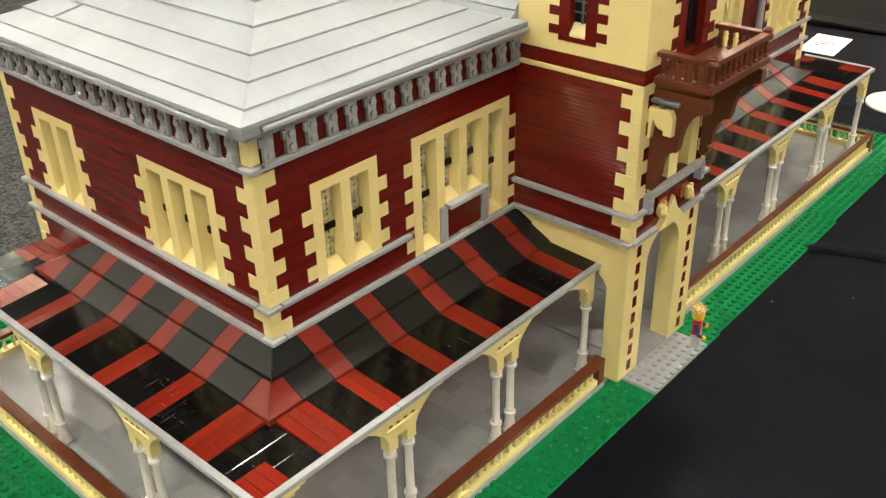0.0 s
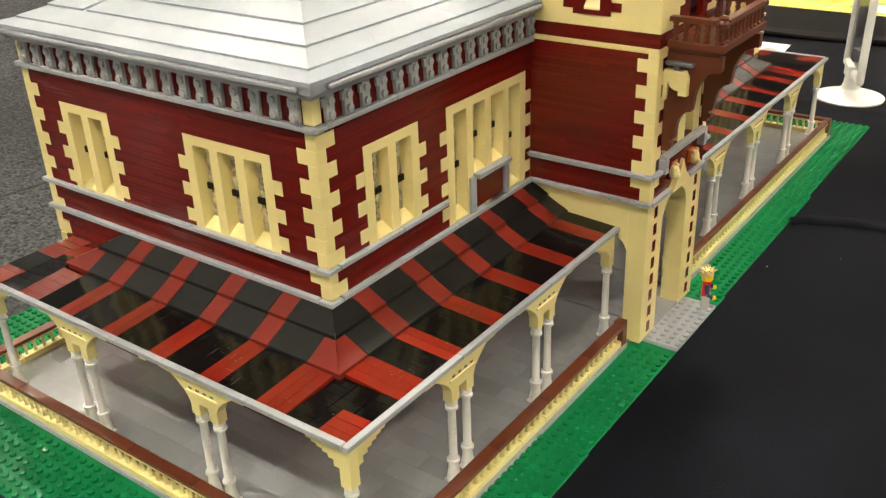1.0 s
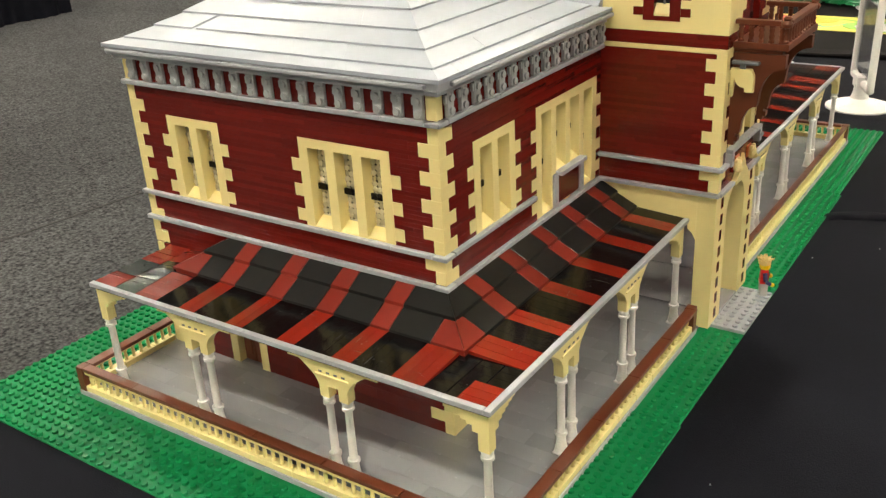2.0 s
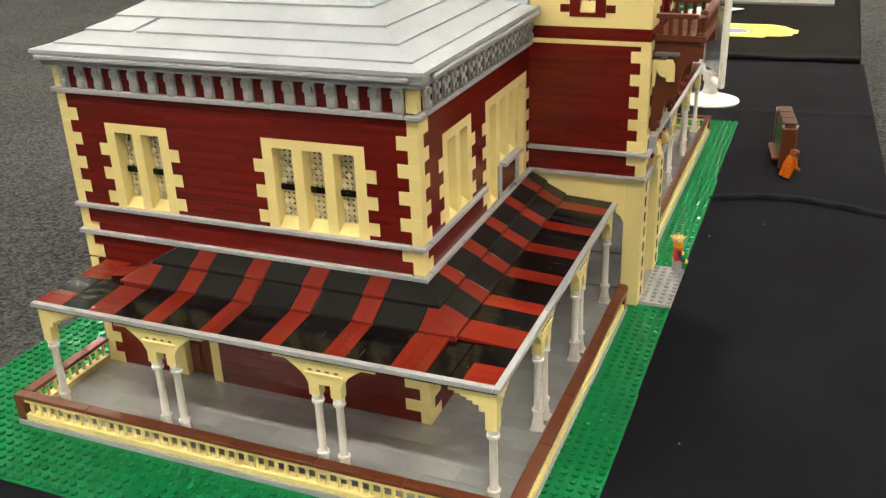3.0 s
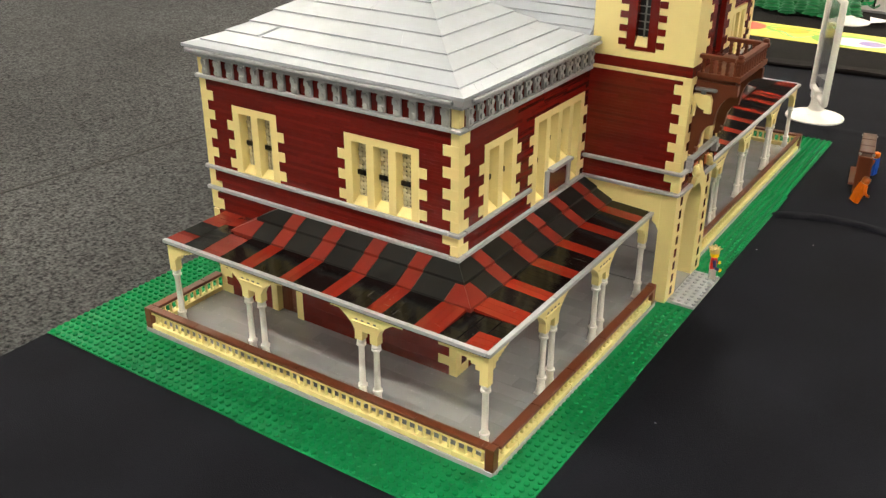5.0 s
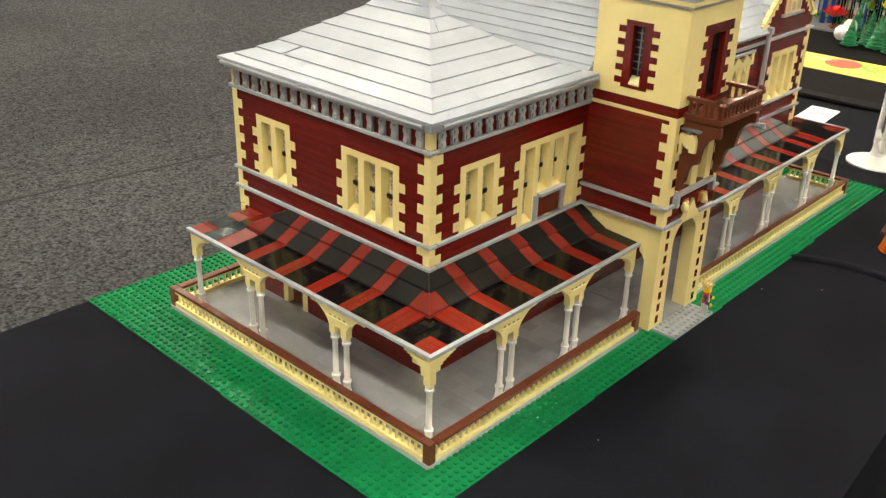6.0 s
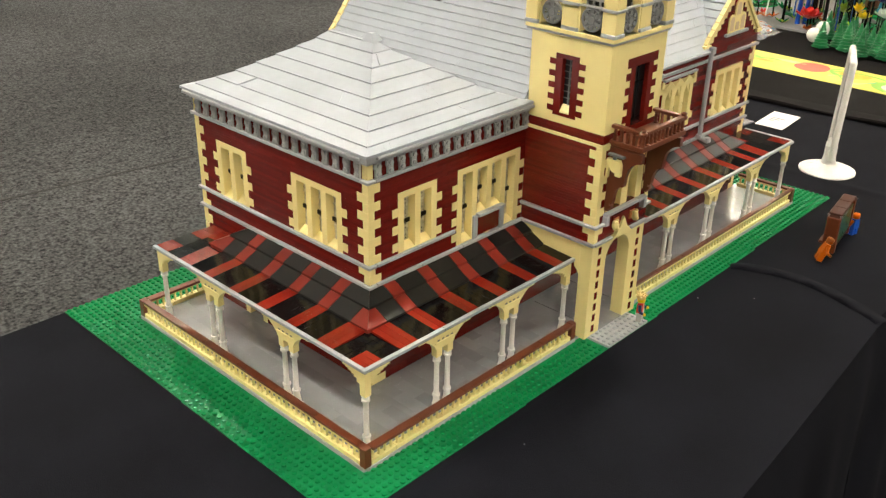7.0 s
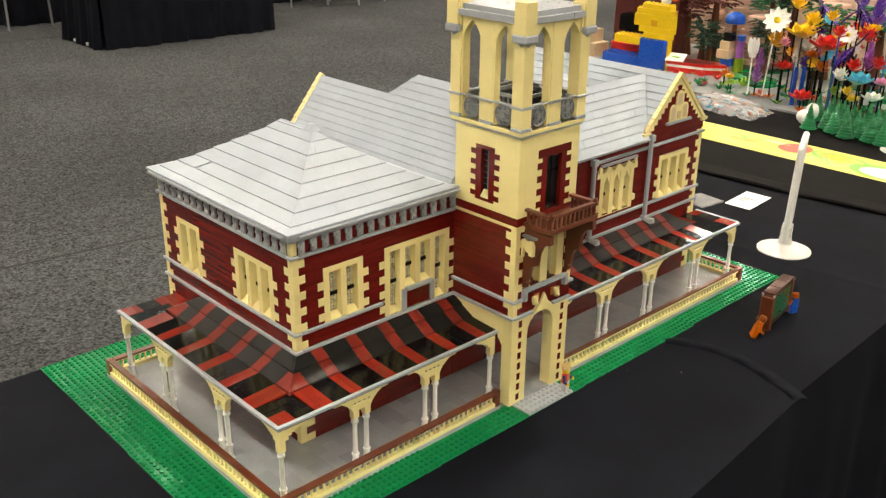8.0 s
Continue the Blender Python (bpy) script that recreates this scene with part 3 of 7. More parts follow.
def knob_grid(face, u0, u1, z0, z1, d, pitch=0.5):
    """Rows of small clear plastic knobs, close set, each a low eight-sided dome tipped its own way."""
    s, g, n = Shape(), random.Random(round(u0 * 7 + z0 * 3)), 8
    nu, nz = max(1, round((u1 - u0) / pitch)), max(1, int((z1 - z0) / pitch))
    for i in range(nu):
        for j in range(nz):
            u, z = u0 + (i + 0.5) * (u1 - u0) / nu, z0 + (j + 0.5) * pitch
            tu, tz = g.uniform(-0.32, 0.32), g.uniform(-0.45, 0.15)
            rings = ((0.270, -0.12), (0.266, 0.10), (0.20, 0.12), (0.09, 0.133))
            v = []
            for k, (r, h) in enumerate(rings):
                for q in range(n):
                    a = 6.2832 * (q + 0.5) / n
                    du, dz = r * math.cos(a), r * math.sin(a)
                    v.append(face.xyz(u + du, d + h + (tu * du + tz * dz) * (k > 0), z + dz))
            v.append(face.xyz(u, d + 0.137, z))
            f = [[m * n + q, m * n + (q + 1) % n, (m + 1) * n + (q + 1) % n, (m + 1) * n + q] for m in range(3) for q in range(n)]
            s.add(v, f + [[3 * n + q, 3 * n + (q + 1) % n, 4 * n] for q in range(n)])
    return s


def window_block(face, wall, u0, u1, z0, z1, openings, teeth, lintel=0.85, deep=1.1, sill=True, mat=None, lows=None, pane=None, bar=True, tooth_h=1.2):
    """A cream surround with mullions, toothed jambs, sloping sills and knobbly clear panes. Returns the blocked rectangles."""
    mat = mat or CREAM
    blocked = [(u0, u1, z0, z1)]
    zt = z1 - lintel
    comb = [(u0, z0), (u0, z1), (u1, z1), (u1, z0)]
    for p, q in reversed(openings):
        comb += [(q, z0), (q, zt), (p, zt), (p, z0)]
    body = Shape()
    face.prism(body, comb, -deep - 0.4, 0.03)
    win = part("window", body, mat, wall)
    for z in teeth:
        for side in (0, 1):
            a, b = (u0 - 1, u0) if side == 0 else (u1, u1 + 1)
            face.piece("tooth_brick", win, a + 0.008, b - 0.008, -0.6, 0.03, z + 0.01, z + tooth_h - 0.01, mat, c=0.014)
            blocked.append((a, b, z, z + tooth_h))
    for i, (a, b) in enumerate(openings):
        lo = z0 if lows is None else lows[i]
        if sill:
            s = Shape()
            if face.ax == "E":
                s.prism([(face.base - 0.0, lo), (face.base - 0.0, lo + 0.12), (face.base + deep, lo + 0.85), (face.base + deep, lo)], "x", a, b)
            else:
                s.prism([(face.base + 0.0, lo), (face.base + 0.0, lo + 0.12), (face.base - deep, lo + 0.85), (face.base - deep, lo)], "y", a, b)
            part("sill", s, mat, win)
        p = Shape()
        face.box(p, a, b, -deep - 0.35, -deep - 0.2, lo, z1 - lintel)
        pn = part("pane", p, pane or PANE_BACK, win, "clear knobbly plastic pane")
        if not pane:
            part("knob_field", knob_grid(face, a, b, lo + 0.5, z1 - lintel, -deep - 0.22), PANE, pn, kind="stuff", fix=False, smooth=True)
        if bar:
            q = Shape()
            zm = lo + (z1 - lintel - lo) * 0.45
            face.box(q, a, b, -deep, -deep + 0.2, zm, zm + 0.55)
            part("glazing_bar", q, BLACK, win)
    return blocked


def strip(face, wall, u0, u1, d, z0, z1, name="band", mat=None, step=8.0):
    """A projecting course of tiles, laid end to end."""
    u = u0
    while u < u1 - 0.05:
        e = min(u1, u + step)
        face.piece(name, wall, u + 0.01, e - 0.01, -0.3, d, z0, z1, mat or GREY, c=0.06)
        u = e


# end wall
wall_e = part("wall", wall_core(END, -36.9, -0.1, 0.4, 32.1, [(-32, -25, 18.4, 26.8), (-15, -5, 18.4, 26.8), (-27.5, -22.5, 0.4, 8.5)], -1.6, -0.4), RED_IN, station, "dark red plate-built end wall")
bl = []
bl += window_block(END, wall_e, -32, -25, 18.4, 26.8, [(-31, -29), (-28, -26)], (23.6, 21.2, 18.8))
bl += window_block(END, wall_e, -15, -5, 18.4, 26.8, [(-14, -12), (-11, -9), (-8, -6)], (23.6, 21.2, 18.8))
bl += quoin(END, wall_e, 0.0, -1, 18.4, 29.5, False) + quoin(END, wall_e, 0.0, -1, 15.6, 18.0, False)
bl += quoin(END, wall_e, -37.0, 1, 18.4, 29.5, False) + quoin(END, wall_e, -37.0, 1, 12.6, 18.0, True)
bl += quoin(END, wall_e, 0.0, -1, 0.4, 12.4, False, tooth=1.5) + quoin(END, wall_e, -37.0, 1, 0.4, 12.4, True)
door_bl = [(-28.0, -22.8, 0.4, 9.5)]
courses(END, wall_e, -37, 0, 18.4, 29.5, bl, DARK_RED, rng=RNG)
courses(END, wall_e, -37, 0, 12.4, 18.0, bl + [(-25, 0, 12.3, 15.2)], DARK_RED, rng=RNG)
courses(END, wall_e, -37, 0, 0.4, 12.4, bl + door_bl, DARK_RED, h=1.2, rng=RNG)
strip(END, wall_e, -37.3, -1.05, 0.45, Z_B1, Z_B1 + 0.42)
strip(END, wall_e, -37.3, -1.05, 0.45, Z_B2, Z_B2 + 0.42)
strip(END, wall_e, -37.3, -1.05, 0.45, Z_BE, Z_BE + 0.45)
d = Shape()
END.box(d, -28.0, -27.0, -1.0, 0.05, 0.4, 8.6)
END.box(d, -23.8, -22.8, -1.0, 0.05, 0.4, 8.6)
END.box(d, -28.0, -22.8, -1.0, 0.05, 8.6, 9.6)
door = part("door", d, CREAM, wall_e)
d = Shape()
for u in (-27.0, -25.4):
    END.box(d, u, u + 1.55, -1.2, -0.8, 0.4, 8.5, c=0.05)
    for z in (1.2, 4.4):
        END.box(d, u + 0.3, u + 1.25, -0.8, -0.65, z, z + 2.6, c=0.05)
part("door_leaf", d, BROWN, door, "brown panelled double door")

# long wall
V4 = [(17, 19), (20, 22), (23, 25), (26, 28)]
wall_l = part("wall", wall_core(LONG, 0.1, 30, 0.4, 32.1, [(5, 12, 18.4, 26.8), (16, 29, 15.7, 26.8)], -1.6, -0.4), RED_IN, station, "dark red plate-built front wall")
bl = []
bl += window_block(LONG, wall_l, 5, 12, 18.4, 26.8, [(6, 8), (9, 11)], (23.6, 21.2, 18.8))
bl += window_block(LONG, wall_l, 16, 29, 15.7, 26.8, V4, (23.6, 21.2, 18.8, 16.4), lows=(15.7, 19.3, 19.3, 15.7))
bl += quoin(LONG, wall_l, 0.0, 1, 18.4, 29.5, True) + quoin(LONG, wall_l, 0.0, 1, 15.6, 18.0, True)
bl += quoin(LONG, wall_l, 0.0, 1, 0.4, 12.4, True, tooth=1.5)
courses(LONG, wall_l, 0, 30, 18.4, 29.5, bl, DARK_RED, rng=RNG)
courses(LONG, wall_l, 0, 30, 15.6, 18.0, bl, DARK_RED, rng=RNG)
courses(LONG, wall_l, 0, 30, 0.4, 12.4, bl, DARK_RED, h=1.2, rng=RNG)
strip(LONG, wall_l, 1.05, 15.4, 0.45, Z_B1, Z_B1 + 0.42)
strip(LONG, wall_l, 1.05, 29.95, 0.45, Z_B2, Z_B2 + 0.42)
strip(LONG, wall_l, 1.05, 29.95, 0.45, Z_BE, Z_BE + 0.45)
# breast under the two middle lights
LONG.piece("breast_panel", wall_l, 20.2, 24.9, -0.3, 0.10, 15.9, 18.9, DARK_RED)
LONG.piece("breast_jamb", wall_l, 19.2, 20.15, -0.6, 0.25, 15.65, 19.2, GREY)
LONG.piece("breast_jamb", wall_l, 24.95, 25.8, -0.6, 0.25, 15.65, 19.2, GREY)
LONG.piece("breast_ledge", wall_l, 19.9, 25.4, -0.3, 0.8, 19.0, 19.42, GREY)
# corner blocks where the bands turn
for z in (Z_B1, Z_B2, Z_BE):
    piece("corner_tile", wall_e, -1.0, -0.45, z - 0.02, 0.45, 1.0, z + 0.36, GREY, c=0.06)
# plain closing walls of the west pavilion
part("wall", Shape().box(-37, 0.2, 0.4, -36.2, 98.5, 32.0), DARK_RED, station)
part("wall", Shape().box(-37, 97.9, 0.4, -0.2, 98.7, 32.0), DARK_RED, station)

# cornice: corbels between two mouldings
cornice = part("cornice", Shape().box(-37.62, -0.62, 32.1, -0.605, 0.6, 32.55, c=0.04), GREY, station)
piece("moulding", cornice, -38.0, -1.0, 32.55, -0.605, 0.6, 33.26, GREY, c=0.04)
piece("moulding", cornice, -0.6, -0.62, 32.1, 0.62, 29.95, 32.55, GREY, c=0.04)
piece("moulding", cornice, -0.6, -1.0, 32.55, 1.0, 29.95, 33.26, GREY, c=0.04)
piece("gutter_bar", cornice, -37.6, -1.42, 32.72, -0.1, -0.95, 33.14, GREY, c=0.1)
piece("gutter_bar", cornice, 0.95, 0.5, 32.72, 1.42, 29.9, 33.14, GREY, c=0.1)
fr = Shape()
END.box(fr, -36, -1, -0.6, 0.0, 29.95, 32.1)
LONG.box(fr, 1, 29.95, -0.6, 0.0, 29.95, 32.1)
part("frieze", fr, DARK_RED, cornice)
for u in (-37.0, -1.0):
    END.piece("frieze_block", cornice, u, u + 1, -0.9, 0.04, 29.95, 32.1, CREAM)


def corbel(face):
    """A two-stud plate set on edge, its studs facing out, with a small lug high on one side."""
    s = Shape()
    face.box(s, -0.46, 0.46, 0.02, 0.40, 30.0, 32.08, c=0.05)
    face.box(s, -0.66, -0.40, 0.04, 0.34, 31.15, 31.80, c=0.05)
    for z in (30.5, 31.52):
        s.tube(face.xyz(0.0, 0.36, z), face.xyz(0.0, 0.60, z), 0.31, n=12)
    return s.mesh("corbel", [CORBEL], smooth=True)


ce, cl = corbel(END), corbel(LONG)
for i in range(18):
    part("corbel", ce, CORBEL, cornice, at=(-1.5 - 2 * i, 0, 0))
for i in range(15):
    part("corbel", cl, CORBEL, cornice, at=(0, 1.5 + 2 * i, 0))


# ---- roofs ----
def hip_course(e0, e1, z0, z1, lip):
    """One ring of a hipped roof between two plan rectangles (x0, y0, x1, y1)."""
    s = Shape()
    r = lambda q, z: [(q[0], q[1], z), (q[2], q[1], z), (q[2], q[3], z), (q[0], q[3], z)]
    v = r(e0, z0) + r(e0, z0 + lip) + r(e1, z1)
    f = []
    for i in range(4):
        j = (i + 1) % 4
        f += [[i, j, 4 + j, 4 + i], [4 + i, 4 + j, 8 + j, 8 + i]]
    f += [[3, 2, 1, 0], [8, 9, 10, 11]]
    return s.add(v, f)


INSET = [0.0, 1.6, 3.7, 5.75, 7.8, 9.85, 11.9, 13.9, 15.45]
RISE = [33.4, 33.85, 34.75, 35.75, 36.95, 38.1, 39.3, 40.5, 41.6]
EAVE_BOX = (-38.2, -1.2, 1.2, 29.9)
shrink = lambda t: (EAVE_BOX[0] + t, EAVE_BOX[1] + t, EAVE_BOX[2] - t, EAVE_BOX[3] - t)
roof = part("roof", hip_course(shrink(0.5), shrink(15.3), 32.4, 40.6, 0.1), ROOF, station, "white stepped slope-brick hip roof")
for k in range(8):
    e0, e1 = shrink(INSET[k]), shrink(min(15.5, INSET[k + 1] + 0.45))
    z0 = RISE[k]
    z1 = RISE[k + 1] - 0.03 + 0.42 * (RISE[k + 1] - RISE[k]) / (INSET[k + 1] - INSET[k])
    # each side of a course is laid in separate slope bricks
    drop = -0.14 if k == 0 else 0.03
    def side(p0, p1, p2, p3, n):
        """A sloping strip from p0-p1 (low) to p3-p2 (high), cut into n bricks."""
        cuts = sorted(RNG.uniform(0.08, 0.92) for _ in range(n - 1))
        cuts = [0] + cuts + [1]
        for s, t in zip(cuts, cuts[1:]):
            if t - s < 0.02:
                continue
            g = 0.0002
            L = lambda A, B, w: tuple(A[i] + (B[i] - A[i]) * w for i in range(3))
            lo0, lo1, hi0, hi1 = L(p0, p1, s + g), L(p0, p1, t - g), L(p3, p2, s + g), L(p3, p2, t - g)
            up = lambda p, h: (p[0], p[1], p[2] + h)
            v = [up(lo0, drop), up(lo1, drop), up(hi1, -0.3), up(hi0, -0.3), up(lo0, 0.19), up(lo1, 0.19), up(hi1, 0.0), up(hi0, 0.0)]
            f = [[4, 5, 6, 7], [0, 1, 5, 4], [1, 2, 6, 5], [2, 3, 7, 6], [3, 0, 4, 7], [3, 2, 1, 0]]
            part("slope_brick", Shape().add(v, f), ROOF, roof)
    A, B, C2, D = (e0[0], e0[1], z0), (e0[2], e0[1], z0), (e1[2], e1[1], z1), (e1[0], e1[1], z1)
    side(A, B, C2, D, 3)
    E_, F_, G_ = (e0[2], e0[3], z0), (e1[2], e1[3], z1), (e1[2], e1[1], z1)
    side(B, E_, F_, G_, 3)
    side((e0[0], e0[3], z0), A, D, (e1[0], e1[3], z1), 3)
    side(E_, (e0[0], e0[3], z0), (e1[0], e1[3], z1), F_, 3)
cap = Shape().add([(-15.6, 13.3, 41.75), (-13.5, 13.3, 41.75), (-13.5, 15.4, 41.75), (-15.6, 15.4, 41.75), (-14.9, 14.0, 42.75), (-14.2, 14.0, 42.75), (-14.2, 14.7, 42.75), (-14.9, 14.7, 42.75)],
                  [[0, 1, 5, 4], [1, 2, 6, 5], [2, 3, 7, 6], [3, 0, 4, 7], [4, 5, 6, 7], [3, 2, 1, 0]])
part("ridge_cap", cap, ROOF, roof)
piece("ridge_cap", roof, -22.8, 13.8, 41.5, -15.25, 14.9, 41.72, ROOF, c=0.05)


def steep_courses(parent, pts_low, pts_high, n, name="slope_brick", lip=0.19, cutn=2):
    """A steep roof plane in n stepped courses, from the low edge (two points) to the high edge (two points)."""
    L = lambda A, B, w: tuple(A[i] + (B[i] - A[i]) * w for i in range(3))
    nrm = (Vector(pts_low[1]) - Vector(pts_low[0])).cross(Vector(pts_high[0]) - Vector(pts_low[0])).normalized()
    if nrm.z < 0:
        nrm = -nrm
    for k in range(n):
        a, b = k / n, (k + 1) / n
        cuts = [0] + sorted(RNG.uniform(0.06, 0.94) for _ in range(cutn - 1)) + [1]
        for s, t in zip(cuts, cuts[1:]):
            if t - s < 0.01:
                continue
            g = 0.0002
            row = lambda w: (L(pts_low[0], pts_high[0], w), L(pts_low[1], pts_high[1], w))
            (p0, p1), (p3, p2) = row(a), row(b)
            q0, q1, q2, q3 = L(p0, p1, s + g), L(p0, p1, t - g), L(p3, p2, t - g), L(p3, p2, s + g)
            off = lambda p, h: tuple(Vector(p) + nrm * h)
            v = [off(q0, 0.05), off(q1, 0.05), off(q2, -0.25), off(q3, -0.25), off(q0, lip), off(q1, lip), off(q2, 0.0), off(q3, 0.0)]
            f = [[4, 5, 6, 7], [0, 1, 5, 4], [1, 2, 6, 5], [2, 3, 7, 6], [3, 0, 4, 7], [3, 2, 1, 0]]
            part(name, Shape().add(v, f), ROOF, parent)


# middle block: steep south slope shared by a low gable wing and the higher hip
zz = lambda y: 33.3 + 1.2 * (y - 28.8)
AY, BYR, GX = 36.4, 39.3, -42.0
AZ, BZ = zz(AY), zz(BYR)
mid = Shape().prism([(28.8, 33.0), (AY, AZ - 0.3), (2 * AY - 28.8, 33.0)], "x", GX, -14).prism([(28.8, 33.0), (BYR, BZ - 0.3), (2 * BYR - 28.8, 33.0)], "x", -18.6, 0.05)
mid_roof = part("roof", mid, ROOF, station, "white steep roof behind the tower")
steep_courses(mid_roof, [(GX, 28.8, zz(28.8)), (0.05, 28.8, zz(28.8))], [(GX, AY, AZ), (0.05, AY, AZ)], 9, cutn=3)
steep_courses(mid_roof, [(-23.0, AY, AZ), (0.05, AY, AZ)], [(-18.8, BYR, BZ), (0.05, BYR, BZ)], 3, cutn=2)
steep_courses(mid_roof, [(-29.0, 49.8, zz(28.8)), (-29.0, 28.8, zz(28.8))], [(-18.8, BYR + 0.1, BZ), (-18.8, BYR - 0.1, BZ)], 11, cutn=2)
for s_, y0 in ((1, 28.2), (-1, 2 * AY - 28.2)):
    y1, z0, z1 = AY, 32.8, AZ + 0.2
    for k in range(8):
        a, b = k / 8, (k + 1) / 8
        ya, yb, za, zb = y0 + (y1 - y0) * a, y0 + (y1 - y0) * b, z0 + (z1 - z0) * a, z0 + (z1 - z0) * b
        part("verge_brick", Shape().prism([(ya, za - 0.9), (yb, zb - 0.9), (yb, zb + 0.22), (ya, za + 0.46)], "x", GX - 0.75, GX + 0.1), CREAM, mid_roof)
part("gable_wall", Shape().prism([(29.0, 0.4), (29.0, 32.5), (AY, AZ - 0.5), (44.4, 32.5), (44.4, 0.4)], "x", GX, GX + 0.8), DARK_RED, station)
part("wall", Shape().box(GX + 0.8, 29.0, 0.4, -37.0, 29.8, 32.8).box(GX + 0.8, 43.6, 0.4, -37.0, 44.4, 32.8), DARK_RED, station)

# front slope between tower and east gable, and the east gable wing
EAVE_E = 31.6
fr = Shape().prism([(0.4, EAVE_E), (-7.6, 41.1), (-15.6, EAVE_E)], "y", 43.0, 79.3)
fr_roof = part("roof", fr, ROOF, station, "white steep front roof slope")
steep_courses(fr_roof, [(0.6, 43.05, EAVE_E), (0.6, 79.4, EAVE_E)], [(-7.6, 43.05, 41.3), (-7.6, 89.0, 41.3)], 8, cutn=3)
CY, CZ = 89.0, 42.2
gw = Shape().prism([(79.2, EAVE_E - 0.4), (CY, CZ - 0.2), (98.8, EAVE_E - 0.4)], "x", -37.4, -0.5)
g_roof = part("roof", gw, ROOF, station, "white steep roof of the east gable wing")
for y0 in (79.2, 98.8):
    steep_courses(g_roof, [(-37.4, y0, EAVE_E), (-0.5, y0, EAVE_E)], [(-37.4, CY, CZ), (-0.5, CY, CZ)], 9, cutn=2)
for y0 in (78.9, 98.75):
    for x0, x1 in ((-0.5, 0.3), (-38.4, -37.2)):
        n = 9
        for k in range(n):
            a, b = k / n, (k + 1) / n
            ya, yb = y0 + (CY - y0) * a, y0 + (CY - y0) * b
            za, zb = 32.6 + (CZ + 0.5 - 32.6) * a, 32.6 + (CZ + 0.5 - 32.6) * b
            part("verge_brick", Shape().prism([(ya, za - 0.9), (yb, zb - 0.9), (yb, zb), (ya, za + 0.16)], "x", x0, x1), CREAM, g_roof)
    s = -1 if y0 < CY else 1
    piece("kneeler", g_roof, -0.5, y0 - 0.9 if s < 0 else y0 - 1.5, 31.95, 0.45, y0 + 1.5 if s < 0 else y0 + 0.6, 32.55, CREAM)


part("flat_roof", Shape().box(-36.2, 43.0, 30.6, -7.0, 98.0, 31.0), ROOF, station, "plain flat roof between the ranges")


# ---- east wing front wall ----
EW = Face("L", 0.0)
wall_r = part("wall", wall_core(EW, 43, 98.7, 0.4, 31.4, [(66.5, 76.5, 18.9, 28.6), (84.5, 94.5, 18.6, 26.9)], -1.6, -0.4), RED_IN, station, "dark red plate-built east wing wall")
bl = []
bl += window_block(EW, wall_r, 84.5, 94.5, 18.4, 26.9, [(85.5, 87.5), (88.5, 90.5), (91.5, 93.5)], (23.6, 21.2, 18.8))
W5 = [(67.6, 69.4), (70.6, 72.4), (73.6, 75.4)]
bl += window_block(EW, wall_r, 66.5, 76.5, 18.9, 27.3, W5, (), lintel=0.6)
for z in (26.4, 20.0):
    for a in (65.5, 76.5):
        EW.piece("tooth_brick", wall_r, a, a + 1, -0.6, 0.04, z, z + 1.2, CREAM)
        bl.append((a, a + 1, z, z + 1.2))
for a, b in W5:
    m, zig = (a + b) / 2, Shape()
    EW.prism(zig, [(m - 1.5, 27.28), (m, 28.35), (m + 1.5, 27.28)], -0.6, 0.25)
    part("zigzag_block", zig, CREAM, wall_r)
for a in (65.9, 76.3):
    EW.piece("zigzag_end", wall_r, a, a + 0.8, -0.6, 0.2, 27.3, 28.55, CREAM)
EW.piece("hood_band", wall_r, 66.2, 76.8, -0.3, 0.5, 28.58, 28.98, GREY)
for a, b in W5:
    m = (a + b) / 2
    zig = Shape()
    EW.prism(zig, [(a, 26.7), (a, 24.8), (m, 26.4), (b, 24.8), (b, 26.7)], -1.2, -0.1)
    part("window_head", zig, CREAM, wall_r)

bl += quoin(EW, wall_r, 98.7, -1, 18.4, 30.0, False) + quoin(EW, wall_r, 98.7, -1, 12.4, 18.0, True) + quoin(EW, wall_r, 98.7, -1, 0.4, 12.4, True)
bl += [(66.7, 76.3, 27.3, 28.3)]
courses(EW, wall_r, 43.2, 98.7, 18.4, 31.2, bl, DARK_RED, h=0.8, sizes=(6, 8, 8), rng=RNG)
courses(EW, wall_r, 43.2, 98.7, 12.4, 18.0, bl, DARK_RED, h=0.8, sizes=(6, 8, 8), rng=RNG)
courses(EW, wall_r, 43.2, 98.7, 0.4, 12.4, bl, DARK_RED, h=1.2, sizes=(6, 8, 8), rng=RNG)
for z, a, b in ((Z_B1, 43.2, 98.9), (Z_B2, 43.2, 98.9), (29.5, 64, 98.9), (30.9, 43.2, 79.4)):
    strip(EW, wall_r, a, b, 0.5, z, z + 0.45)
strip(EW, wall_r, 43.2, 79.4, 1.1, 31.3, 31.65)
gab = Shape().prism([(79.4, 31.2), (79.4, 32.5), (CY, CZ - 0.4), (98.6, 32.5), (98.6, 31.2)], "x", -0.4, 0.0)
gable = part("gable_wall", gab, CREAM, station, "cream-edged dark red gable with a small triple window")
EW.piece("gable_course", gable, 79.5, 98.5, -0.3, 0.05, 31.2, 32.6, DARK_RED, c=0)
for k in range(8):       # red courses stepping in towards the point
    w = (7.3, 6.3, 5.3, 4.4, 3.5, 2.5, 1.5, 0.7)[k]
    EW.piece("gable_course", gable, CY - w, CY + w, -0.3, 0.05, 32.6 + 0.95 * k, 33.55 + 0.95 * k, DARK_RED, c=0)


